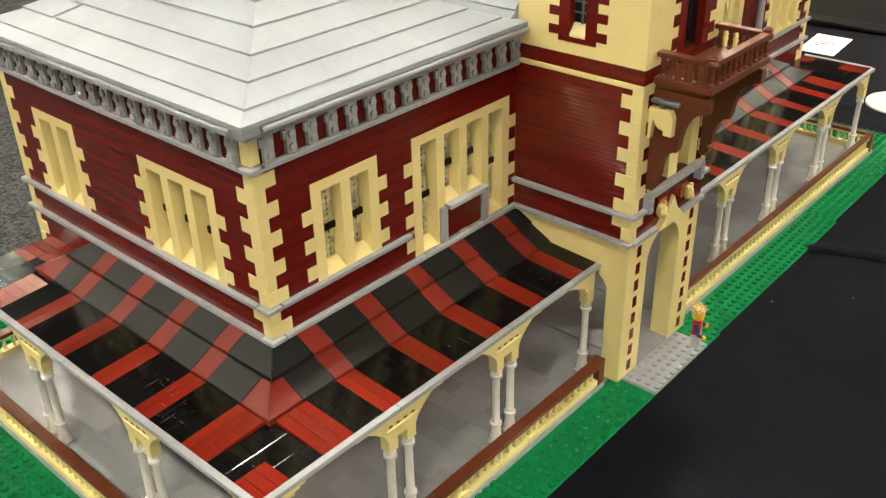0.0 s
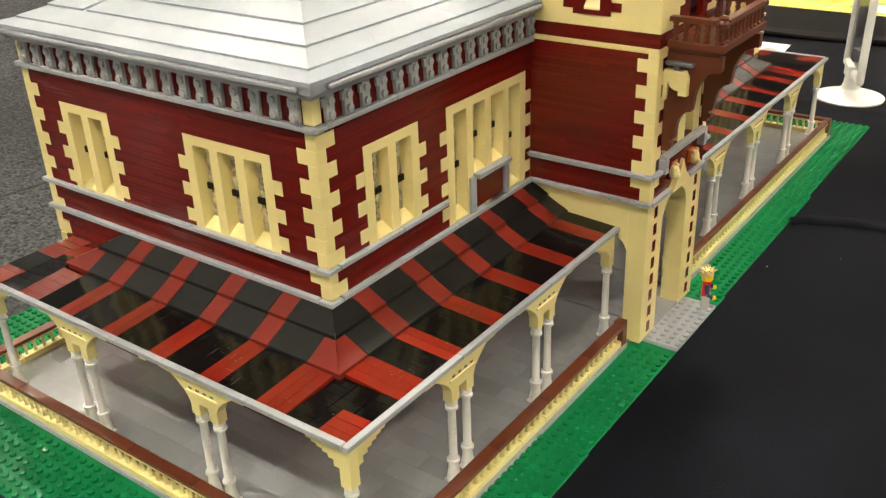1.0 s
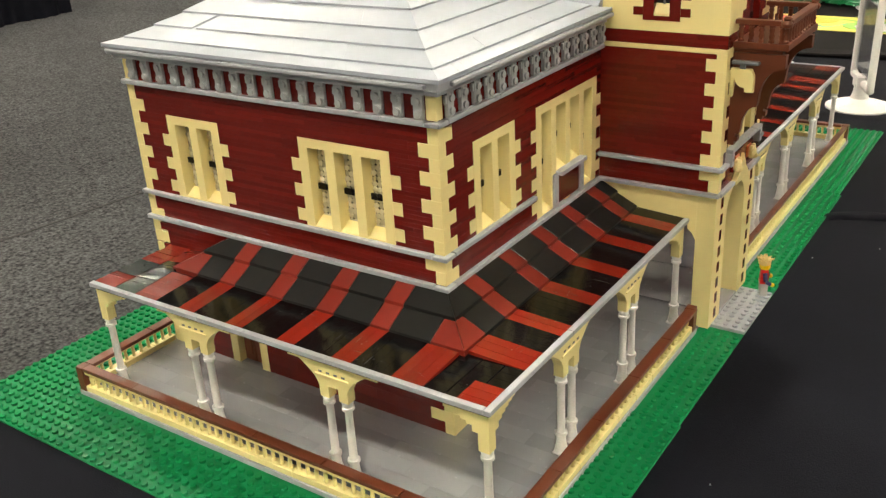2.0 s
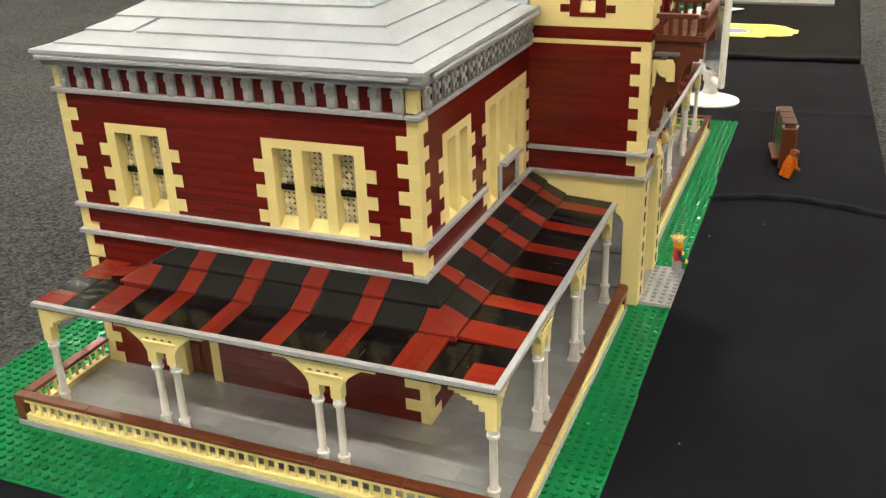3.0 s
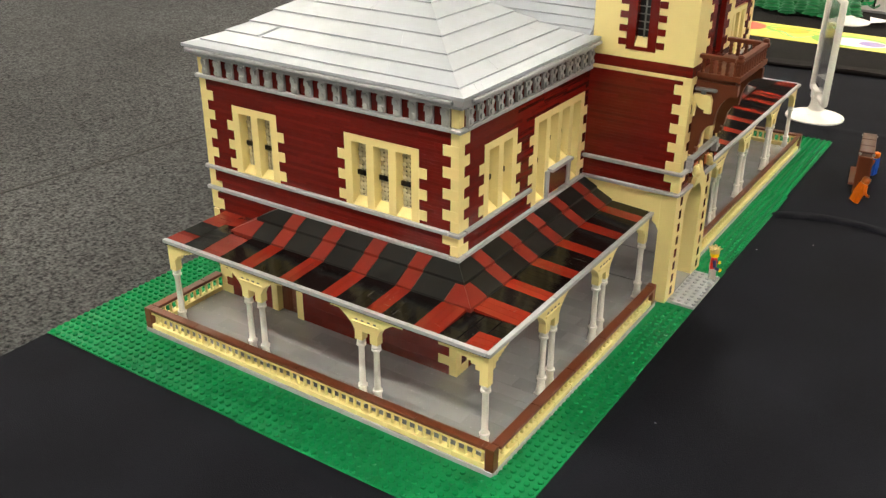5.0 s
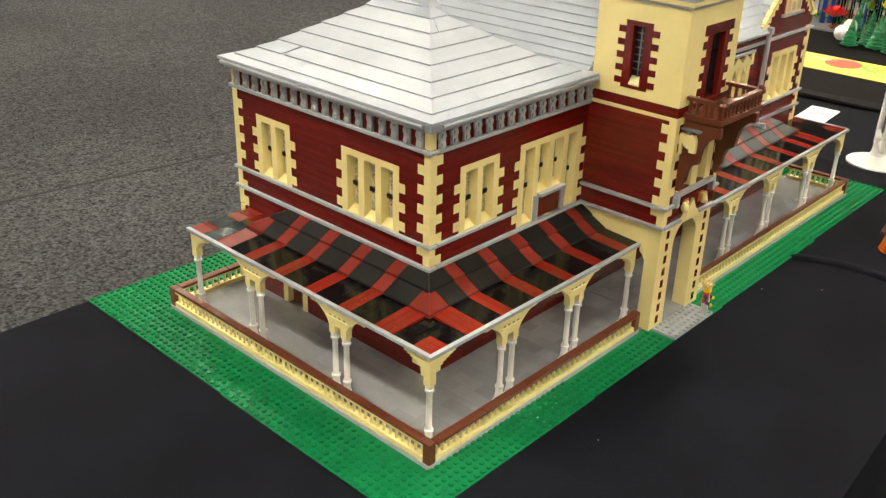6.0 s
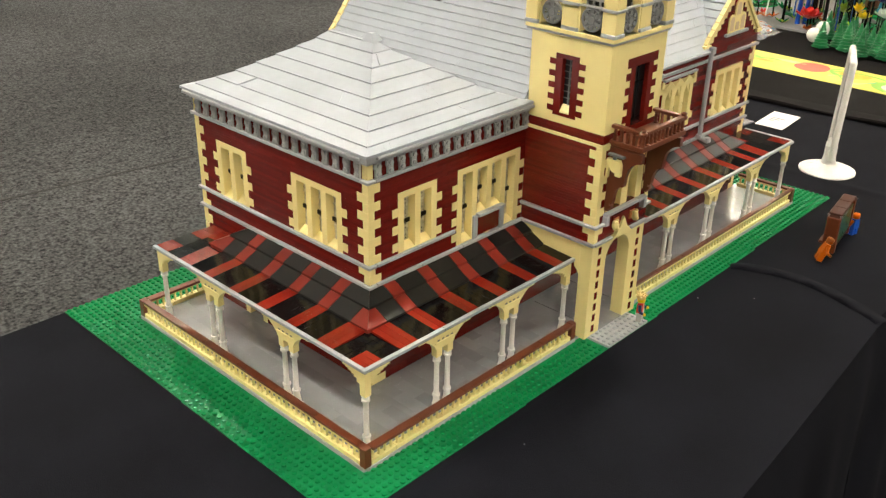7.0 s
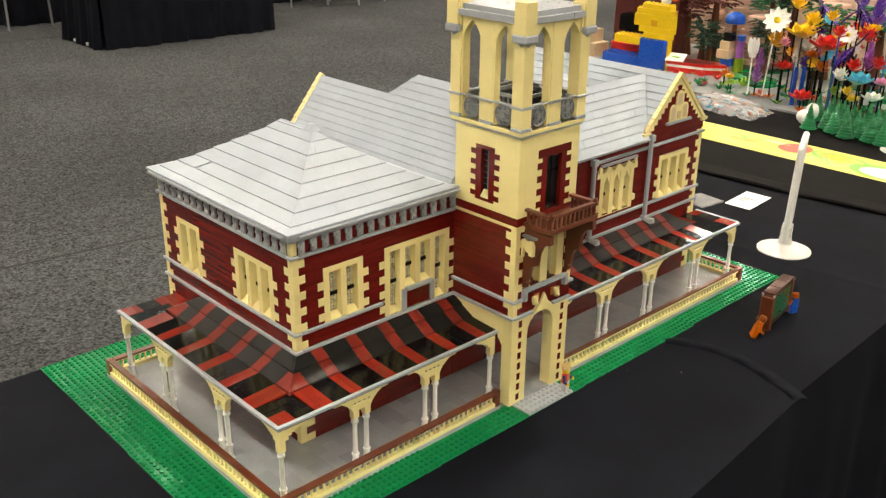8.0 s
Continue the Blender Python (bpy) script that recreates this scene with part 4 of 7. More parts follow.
def arched(a, b, z0, z1, n=8):
    m, r = (a + b) / 2, (b - a) / 2
    return [(a, z0)] + [(m - r * math.cos(math.pi * i / n), z1 - r + r * math.sin(math.pi * i / n)) for i in range(n + 1)] + [(b, z0)]


tw = Shape()
for a, b, z0, z1 in ((86.2, 88.35, 33.5, 36.7), (90.05, 92.2, 33.5, 36.7), (88.0, 90.4, 36.2, 39.2)):
    EW.prism(tw, arched(a, b, z0, z1), -0.2, 0.28)
EW.box(tw, 88.2, 90.2, -0.2, 0.26, 33.5, 36.5)
small = part("window", tw, CREAM, gable)
for a, b, z0, z1 in ((86.6, 87.95, 33.8, 36.3), (90.45, 91.8, 33.8, 36.3), (88.5, 89.9, 36.5, 38.7)):
    p = Shape()
    EW.prism(p, arched(a, b, z0, z1), 0.2, 0.31)
    part("blind_light", p, SAND, small)
EW.piece("blind_light", small, 88.6, 89.8, 0.2, 0.30, 33.8, 35.2, SAND, c=0.02)
EW.piece("sill", small, 85.3, 93.4, -0.2, 0.6, 33.0, 33.45, GREY)


def downpipe(u, z0, z1):
    s = Shape()
    s.tube((0.75, u, z0), (0.75, u, z1), 0.42, n=10)
    s.box(0.2, u - 0.6, z1 - 1.2, 1.3, u + 0.6, z1, c=0.1)
    s.box(0.2, u - 0.55, z0, 1.25, u + 0.55, z0 + 0.9, c=0.1)
    s.tube((0.75, u, z0 + 0.4), (2.4, u + 0.4, z0 - 0.2), 0.5, n=10)
    s.tube((2.2, u + 0.4, z0 - 0.3), (2.2, u + 0.4, z0 + 0.5), 0.62, 0.5, n=10)
    part("downpipe", s, GREY, station, "light grey plastic downpipe", smooth=True)


downpipe(80.2, 15.4, 32.2)
downpipe(63.4, 15.4, 30.8)


# ---- tower ----
tower = thing("clock_tower", 6.5, 36.5, 0.4, "cream toy-brick tower with an arched entrance, brown balcony and open belfry", "toy tower")
TS, TF = Face("E", 30.0), Face("L", 13.0)     # side facing -y, front facing +x
TY0, TY1, AR0, AR1 = 30.0, 43.0, 33.5, 39.5


def arch_outline(u0, u1, z0, spring, n=12):
    m, r = (u0 + u1) / 2, (u1 - u0) / 2
    return [(m + r * math.cos(math.pi * i / n), spring + r * math.sin(math.pi * i / n)) for i in range(n + 1)]


arc = arch_outline(AR0, AR1, 0, 11.9)
front = [(TY0, 0.1), (TY0, 15.25), (TY1, 15.25), (TY1, 0.1), (AR1, 0.1)] + arc + [(AR0, 0.1)]
low = part("lower_stage", Shape().prism(front, "x", 11.0, 13.0), CREAM, tower, "cream entrance stage with a round arch")
for y in (TY0, TY1 - 1.2):
    o = [(0.1, 12.1), (0.1, 15.25), (10.98, 15.25), (10.98, 10.2), (10.6, 10.9), (10.1, 11.3), (10.1, 12.1)]
    part("side_wall", Shape().prism(o, "y", y, y + 1.2), CREAM, low)
part("passage_vault", Shape().box(0.5, 31.25, 14.7, 10.95, 41.75, 15.2), SLATE, low)
part("passage_back", Shape().box(-0.5, TY0, 0.4, 0.05, TY1, 15.2), DARK_RED, low)
# little red inset bricks up both piers
for u in (31.5, 41.2):
    for k in range(8):
        TF.piece("inset_brick", low, u, u + 0.7, -0.2, 0.04, 0.7 + k * 1.82, 1.85 + k * 1.82, DARK_RED, c=0.02)

upper = Shape().box(0.1, 30.6, 15.25, 11.3, 42.6, 31.4)
shaft = part("shaft", upper, RED_IN, tower, "dark red first stage")
# side: dark red field with a cream quoin
bl = quoin(TS, shaft, 13.0, -1, 18.4, 29.7, True) + quoin(TS, shaft, 13.0, -1, 15.7, 18.0, False)
courses(TS, shaft, 0.02, 13, 18.4, 29.7, bl, DARK_RED, depth=0.6, rng=RNG)
courses(TS, shaft, 0.02, 13, 15.6, 18.0, bl, DARK_RED, depth=0.6, rng=RNG)
TS.piece("fillet", shaft, 0.02, 13.0, -0.6, 0.03, 29.7, 30.2, CREAM)
courses(TS, shaft, 0.02, 13, 30.2, 31.5, [], DARK_RED, depth=0.6, rng=RNG)
courses(TF, shaft, 30.0, 43, 30.2, 31.5, [], DARK_RED, depth=0.6, rng=RNG)
# front of the first stage
bl = quoin(TF, shaft, 30.0, 1, 18.4, 30.2, False, w=0.9) + quoin(TF, shaft, 43.0, -1, 18.4, 30.2, True, w=0.9)
bl += window_block(TF, shaft, 32.2, 40.9, 19.9, 29.8, [(33.6, 35.7), (37.3, 39.4)], (), lintel=1.2, sill=False, bar=False)
courses(TF, shaft, 30, 43, 18.4, 30.2, bl, DARK_RED, depth=0.6, rng=RNG)
bl = quoin(TF, shaft, 30.0, 1, 15.6, 18.4, False, w=0.9, proud=0.05)
courses(TF, shaft, 30, 43, 15.6, 18.4, bl, DARK_RED, depth=0.6, rng=RNG)
for a, b, z in ((30.0, 34.2, 15.25), (38.8, 43.0, 15.25)):
    strip(TF, shaft, a, b, 0.5, z, z + 0.42)
strip(TF, shaft, 29.6, 32.2, 0.5, 18.0, 18.42)
strip(TF, shaft, 41.2, 43.4, 0.5, 18.0, 18.42)
strip(TF, shaft, 31.7, 41.7, 0.75, 19.4, 19.85)
for u in (31.7, 41.0):
    TF.piece("band_riser", shaft, u, u + 0.7, -0.2, 0.75, 18.0, 19.4, GREY)
strip(TS, shaft, 0.02, 13.3, 0.5, 18.0, 18.42)
strip(TS, shaft, 0.02, 13.3, 0.5, Z_B2 + 0.05, Z_B2 + 0.45)
# gable point and the two moulded heads over the arch
g = Shape()
TF.prism(g, [(34.2, 15.2), (35.1, 16.1), (35.6, 16.5), (36.5, 18.1), (37.4, 16.5), (37.9, 16.1), (38.8, 15.2)], -0.2, 0.55)
part("arch_point", g, CREAM, shaft)
TF.piece("sign_back", shaft, 34.0, 39.6, -0.2, 0.22, 16.6, 18.7, DARK_RED, c=0.05)
OCHRE = plastic("ochre_plastic", (0.42, 0.12, 0.02), 0.3)
for u in (34.2, 38.2):
    TF.piece("sign_block", shaft, u, u + 1.3, -0.1, 0.34, 17.0, 18.3, OCHRE, c=0.05)
for u in (34.3, 39.2):
    s = Shape()
    x, y, z = TF.xyz(u, 0.55, 17.4)
    s.ball((x, y, z), 0.62, sq=(0.8, 0.9, 1.25)).ball((x + 0.3, y, z - 0.35), 0.36).ball((x, y - 0.4, z + 0.6), 0.25).ball((x, y + 0.4, z + 0.6), 0.25)
    part("moulded_knob", s, CREAM, shaft, "cream moulded ornament", smooth=True)
# cream quarter arches beside the balcony brackets, with a grey bar over each
for y0, y1 in ((31.1, 31.68), (42.12, 42.7)):
    o = [(13.06, 28.2), (15.0, 28.2), (15.3, 27.6), (15.3, 26.0), (14.5, 26.0)] + [(14.5 - 1.0 * math.sin(t), 26.4 + 0.9 * (1 - math.cos(t))) for t in (0, 0.4, 0.8, 1.2, 1.57)] + [(13.4, 26.6), (13.3, 25.4), (13.06, 25.4)]
    part("quarter_arch", Shape().prism(o, "y", y0, y1), CREAM, shaft, "cream quarter arch under the balcony")
    part("bar", Shape().box(13.1, y0, 28.62, 15.7, y1, 28.98, c=0.08).box(13.9, y0 + 0.1, 28.2, 14.4, y1 - 0.1, 28.62), STONE, shaft)

# second stage
part("inner_core", Shape().box(0.1, 31.7, 31.45, 10.6, 42.95, 43.3), BLACK, tower)
stage = part("second_stage", Shape().box(0.1, 30.0, 31.5, 4.4, 31.2, 43.4), CREAM, tower, "cream smooth second stage")
for b in ((8.2, 30.0, 31.5, 13.0, 31.2, 43.4), (4.4, 30.0, 31.5, 8.2, 31.2, 33.0), (4.4, 30.0, 40.42, 8.2, 31.2, 43.4)):
    part("wall_panel", Shape().box(*b), CREAM, stage)
for b in ((11.8, 31.2, 31.5, 13.0, 34.9, 43.4), (11.8, 40.3, 31.5, 13.0, 43.0, 43.4), (11.8, 34.9, 39.72, 13.0, 40.3, 43.4)):
    part("wall_panel", Shape().box(*b), CREAM, stage)
for a, b in ((4.4, 5.5), (7.1, 8.2)):
    TS.piece("window_jamb", stage, a, b, -1.19, 0.06, 33.0, 40.4, DARK_RED, c=0.01)
for k in range(5):
    z = 33.0 + k * 1.6
    TS.piece("tooth_brick", stage, 3.4, 4.38, -0.4, 0.06, z, z + 0.8, DARK_RED, c=0.01)
    TS.piece("tooth_brick", stage, 8.22, 9.2, -0.4, 0.06, z, z + 0.8, DARK_RED, c=0.01)
TS.piece("window_head", stage, 4.4, 8.2, -1.19, 0.07, 40.42, 41.0, DARK_RED, c=0.01)
TS.piece("window_foot", stage, 4.4, 8.2, -0.5, 0.07, 32.55, 33.0, DARK_RED, c=0.01)
s = Shape().prism([(30.0, 33.0), (30.0, 33.2), (30.72, 34.1), (30.72, 33.0)], "x", 5.5, 7.1)
part("sill", s, CREAM, stage)
s = Shape()
TS.box(s, 5.5, 7.1, -1.0, -0.72, 33.2, 40.4)
part("pane", s, DARK_GLASS, stage)
s = Shape()
for z in (34.9, 35.8, 36.7, 37.6, 38.5, 39.4):
    TS.box(s, 5.5, 7.1, -0.72, -0.66, z, z + 0.14)
TS.box(s, 6.2, 6.4, -0.72, -0.65, 33.3, 40.4)
part("glazing_bar", s, plain("smoky_grey_plastic", (0.17, 0.175, 0.17), 0.2), stage)
for a, b in ((34.9, 36.0), (39.2, 40.3)):
    TF.piece("door_jamb", stage, a, b, -1.19, 0.06, 31.5, 39.7, DARK_RED, c=0.01)
TF.piece("door_head", stage, 34.0, 41.2, -1.19, 0.07, 39.72, 41.0, DARK_RED, c=0.01)
for k in range(4):
    z = 32.2 + k * 1.95
    TF.piece("tooth_brick", stage, 33.9, 34.88, -0.4, 0.06, z, z + 1.0, DARK_RED, c=0.01)
    TF.piece("tooth_brick", stage, 40.32, 41.3, -0.4, 0.06, z, z + 1.0, DARK_RED, c=0.01)
s = Shape()
TF.box(s, 36.0, 39.2, -0.9, -0.62, 31.5, 39.7)
part("pane", s, DARK_GLASS, stage)
s = Shape()
TF.box(s, 36.0, 39.2, -0.62, -0.54, 31.5, 32.2)
TF.box(s, 37.5, 37.75, -0.62, -0.54, 32.2, 39.7)
TF.box(s, 36.0, 39.2, -0.62, -0.54, 37.1, 37.35)
part("glazing_bar", s, BLACK, stage)

# balcony with turned balusters on two big curved brackets
balc = part("balcony", Shape().box(13.05, 31.4, 30.1, 18.2, 42.1, 30.75, c=0.05).box(13.05, 31.8, 29.7, 17.6, 41.7, 30.1), BROWN, tower, "reddish brown balcony")
bal = Shape().lathe([(0.30, 30.75), (0.30, 30.95), (0.21, 31.05), (0.28, 31.4), (0.19, 31.65), (0.28, 31.9), (0.21, 32.15), (0.29, 32.2), (0.29, 32.4)], n=8).mesh("baluster", [BROWN], smooth=True)
for k in range(11):
    part("baluster", bal, BROWN, balc, at=(17.8, 31.9 + k * 0.97, 0))
for k in range(5):
    for y in (31.8, 41.7):
        part("baluster", bal, BROWN, balc, at=(13.6 + k * 0.95, y, 0))
piece("handrail", balc, 17.4, 32.2, 32.4, 18.2, 41.3, 32.85, BROWN)
for y in (31.4, 41.3):
    piece("handrail", balc, 13.1, y, 32.4, 17.3, y + 0.8, 32.85, BROWN)
    s = Shape().lathe([(0.5, 32.3), (0.55, 32.6), (0.35, 32.9), (0.45, 33.1), (0.2, 33.3)], 17.8, y + 0.4, n=10)
    part("newel_cap", s, BROWN, balc, smooth=True)
for y in (31.7, 41.3):
    q = [math.pi / 2 * i / 8 for i in range(9)]
    o = [(13.05, 20.4), (13.7, 20.4), (13.7, 20.8), (14.0, 20.8), (14.0, 21.3), (13.75, 21.3), (13.75, 21.6), (14.1, 21.6)]
    o += [(15.6 - 1.4 * math.cos(t), 22.0 + 2.5 * math.sin(t)) for t in q] + [(18.0 - 2.3 * math.cos(t), 25.1 + 3.3 * math.sin(t)) for t in q]
    o += [(18.0, 29.68), (13.05, 29.68)]
    part("bracket", Shape().prism(o, "y", y, y + 0.8), BROWN, balc)

# belfry
part("ledge", Shape().box(-0.7, 29.75, 43.4, 13.25, 43.25, 43.75, c=0.05), GREY, tower)
part("belfry_plinth", Shape().box(-0.85, 29.6, 43.75, 13.4, 43.4, 44.3, c=0.03), CREAM, tower)
piers = [(-0.9, 29.6), (11.4, 29.6), (-0.9, 41.4), (11.4, 41.4)]
for x, y in piers:
    p = part("corner_pier", Shape().box(x, y, 44.25, x + 2.0, y + 2.0, 61.0, c=0.05), CREAM, tower)
    for z0, z1, e in ((44.3, 44.85, 0.12), (47.5, 47.9, 0.2)):
        piece("pier_band", p, x - e, y - e, z0, x + 2 + e, y + 2 + e, z1, GREY, c=0.1)
    cx = 1 if x > 5 else -1
    cy = 1 if y > 35 else -1
    mx, my = x + 1 + 0.35 * cx, y + 1 + 0.35 * cy
    piece("pier_cap", p, mx - 1.35, my - 1.35, 56.6, mx + 1.35, my + 1.35, 57.7, GREY, c=0.2)
    part("pier_corbel", Shape().lathe([(0.15, 55.5), (0.7, 56.1), (1.1, 56.6)], mx, my, n=8), GREY, p)
    piece("upper_pier", p, mx - 1.1, my - 1.1, 57.7, mx + 1.1, my + 1.1, 62.0, CREAM, c=0.05)


def belfry_side(face, u0):
    """Two pointed arches with a middle pier and round pierced grilles."""
    L = 12.3 + 2.0
    a0, a1, b0, b1 = u0 + 2.0, u0 + 6.0, u0 + 8.3, u0 + 12.3
    s = Shape()
    face.box(s, a1, b0, -1.8, -0.25, 44.25, 59.0, c=0.05)
    for p, q in ((a0, a1), (b0, b1)):
        p2, q2 = p + 0.3, q - 0.3
        face.box(s, p, p2, -1.5, -0.35, 44.25, 59.0)
        face.box(s, q2, q, -1.5, -0.35, 44.25, 59.0)
        m, h = (p2 + q2) / 2, (q2 - p2) / 2
        n = 7
        left = [(m - h * (1 - (i / n) ** 1.9), 55.6 + 2.9 * (i / n) ** 0.92) for i in range(n + 1)]
        for (ua, za), (ub, zb) in zip(left, left[1:]):
            face.prism(s, [(ua, za), (ua, 59.0), (ub, 59.0), (ub, zb)], -1.5, -0.35)
            face.prism(s, [(2 * m - ua, za), (2 * m - ub, zb), (2 * m - ub, 59.0), (2 * m - ua, 59.0)], -1.5, -0.35)
    w = part("belfry_arcade", s, CREAM, tower)
    for z0, z1 in ((44.25, 44.75), (47.5, 47.9)):
        face.piece("pier_band", w, a1 - 0.2, b0 + 0.2, -1.9, 0.0, z0, z1, GREY, c=0.1)
    for p, q in ((a0, a1), (b0, b1)):
        g = Shape()
        m = (p + q) / 2
        zc, R = 46.1, 1.45
        n = 16
        for i in range(n):
            t0, t1 = 2 * math.pi * i / n, 2 * math.pi * (i + 1) / n
            g.tube(face.xyz(m + R * math.cos(t0), -0.6, zc + R * math.sin(t0)), face.xyz(m + R * math.cos(t1), -0.6, zc + R * math.sin(t1)), 0.2, n=6)
        for i in range(6):
            t = math.pi * i / 3
            g.tube(face.xyz(m, -0.6, zc), face.xyz(m + R * math.cos(t), -0.6, zc + R * math.sin(t)), 0.13, n=6)
            g.tube(face.xyz(m + 0.75 * math.cos(t), -0.6, zc + 0.75 * math.sin(t)), face.xyz(m + 0.75 * math.cos(t + 1.047), -0.6, zc + 0.75 * math.sin(t + 1.047)), 0.15, n=6)
        for i in range(6):
            t = math.pi * (i + 0.5) / 3
            g.tube(face.xyz(m + 1.05 * math.cos(t), -0.75, zc + 1.05 * math.sin(t)), face.xyz(m + 1.05 * math.cos(t), -0.45, zc + 1.05 * math.sin(t)), 0.3, n=8)
        g.tube(face.xyz(m, -0.75, zc), face.xyz(m, -0.4, zc), 0.46, n=10)
        part("round_grille", g, plastic("stone_grey_plastic", (0.17, 0.18, 0.19), 0.35), w, "grey pierced round grille", smooth=True)
        face.piece("grille_rail", w, p, q, -0.9, -0.3, 47.6, 47.85, GREY)
    strip(face, w, a0 - 0.4, b1 + 0.4, 0.25, 59.0, 59.9)


belfry_side(Face("E", 29.6), -0.9)
belfry_side(Face("L", 13.4), 29.6)
belfry_side(Face("E", 43.0), -0.9)
belfry_side(Face("L", 0.9), 29.6)
part("belfry_floor", Shape().box(-0.6, 30, 44.0, 13, 43, 44.3), GREY, tower)
bx = Shape().box(3.2, 33.6, 44.3, 9.5, 33.9, 47.6).box(3.2, 39.6, 44.3, 9.5, 39.9, 47.6).box(3.2, 33.6, 44.3, 3.5, 39.9, 47.6).box(9.2, 33.6, 44.3, 9.5, 39.9, 47.6)
well = part("stair_well", bx, plastic("dark_stone_plastic", (0.03, 0.032, 0.034), 0.3), tower)
for k in range(7):
    for y in (33.3, 39.95):
        piece("rail_post", well, 3.0 + k * 1.03, y, 44.3, 3.3 + k * 1.03, y + 0.25, 47.7, GREY, c=0.03)
for y in (33.2, 39.9):
    piece("well_rim", well, 2.9, y, 47.7, 9.8, y + 0.45, 48.2, GREY, c=0.05)
for x in (2.9, 9.35):
    piece("well_rim", well, x, 33.66, 47.7, x + 0.45, 39.89, 48.2, GREY, c=0.05)
part("belfry_roof", Shape().box(-0.6, 30.0, 59.2, 13.0, 43.0, 60.6), GREY, tower)


# ---- verandah ----
verandah = thing("verandah", -12, -5, 0.4, "verandah roof striped red and black on white columns with cream brackets", "verandah")
EDGE, BRK, MID, Z_EDGE, Z_BRK, Z_MID, Z_TOP = 10.0, 4.5, 2.25, 12.4, 12.75, 14.0, 15.2


def quad_tile(parent, pts, mat, thick=0.32, name="roof_tile"):
    """A tile with the given four upper corners."""
    c = [sum(p[i] for p in pts) / 4 for i in range(3)]
    q = [tuple(c[i] + (p[i] - c[i]) * (1 - 0.028 / max(0.3, math.dist(p, c))) for i in range(3)) for p in pts]
    e = [tuple(c[i] + (p[i] - c[i]) * (1 - 0.05 / max(0.3, math.dist(p, c))) for i in range(3)) for p in q]
    v = e + [(p[0], p[1], p[2] - 0.04) for p in q] + [(p[0], p[1], p[2] - thick) for p in q]
    f = [[0, 1, 2, 3], [11, 10, 9, 8]] + [[k + i, k + 4 + i, k + 4 + (i + 1) % 4, k + (i + 1) % 4] for k in (0, 4) for i in range(4)]
    return part(name, Shape().add(v, f), mat, parent)


def colour_at(u, reds):
    return any(a - 0.01 <= u <= b + 0.01 for a, b in reds)


REDS_E = [(-35, -32), (-29, -26), (-23, -21), (-17, -15), (-11, -9), (-5, -3), (1, 4)]
REDS_L = [(-4, -1), (2, 4), (8, 10), (14, 16), (20, 22), (26, 28)]
flat_z = lambda o: Z_EDGE + (Z_BRK - Z_EDGE) * (EDGE - o) / (EDGE - BRK)
part("roof_deck", Shape().box(-35, -9.95, 11.75, 9.95, -0.05, 12.05).box(-0.05, -9.95, 11.75, 9.95, 29.9, 12.05), BLACK, verandah)

# flat outer tiles: end side, then front side
def flat_strip(fn, u0, u1, reds, o_in):
    u = u0
    while u < u1 - 0.05:
        e = min(u + 1, u1)
        m = (u + e) / 2
        for oa, ob in ((EDGE - 0.25, o_in),):
            rock = RNG.uniform(-0.010, 0.010)
            P = [fn(u, oa), fn(e, oa), fn(e, ob), fn(u, ob)]
            P = [(p[0], p[1], p[2] + rock * (1 if i in (0, 3) else -1)) for i, p in enumerate(P)]
            quad_tile(verandah, P, RED if colour_at(m, reds) else BLACK)
        u = e


fe = lambda u, o: (u, -o, flat_z(o))
fl = lambda u, o: (o, u, flat_z(o))
flat_strip(fe, -26, 4, REDS_E, BRK)
flat_strip(fl, -4, 30, REDS_L, BRK)
# corner square
for x in range(4, 10):
    for y in range(-10, -4):
        if x % 2 == 0:
            x1, y1 = min(x + 2, 9.75), max(y, -9.75)
            quad_tile(verandah, [(x, y1, Z_EDGE), (x1, y1, Z_EDGE), (x1, y + 1, Z_EDGE + 0.02), (x, y + 1, Z_EDGE + 0.02)], BLACK if not (x >= 7 and y <= -8) else RED)
# the last black column split where red starts
for y in (-10, -9, -8):
    quad_tile(verandah, [(7, max(y, -9.75), Z_EDGE + 0.03), (9.75, max(y, -9.75), Z_EDGE + 0.03), (9.75, y + 1, Z_EDGE + 0.03), (7, y + 1, Z_EDGE + 0.03)], RED)
# flat far end, tiles laid the other way
for x0, x1, m in ((-35, -32, RED_HAZY), (-32, -29, BLACK_HAZY), (-29, -26, RED_HAZY)):
    for k in range(10):
        y0, y1 = -9.75 if k == 0 else -10 + k, -9 + k
        if x0 == -29 and y1 > -4.4:
            continue
        mm = m
        if x0 == -35 and 3 <= k < 6:
            mm = BLACK_HAZY
        if x0 == -32 and k >= 7:
            mm = RED_HAZY
        rise = lambda x, y: Z_EDGE + (flat_z(min(EDGE, max(BRK, -y))) - Z_EDGE) * max(0.0, min(1.0, (x + 32) / 3))
        tilt = RNG.uniform(-0.045, 0.045)
        quad_tile(verandah, [(x, y, rise(x, y) + (tilt if y == y1 else -tilt)) for x, y in ((x0, y0), (x1, y0), (x1, y1), (x0, y1))], mm)

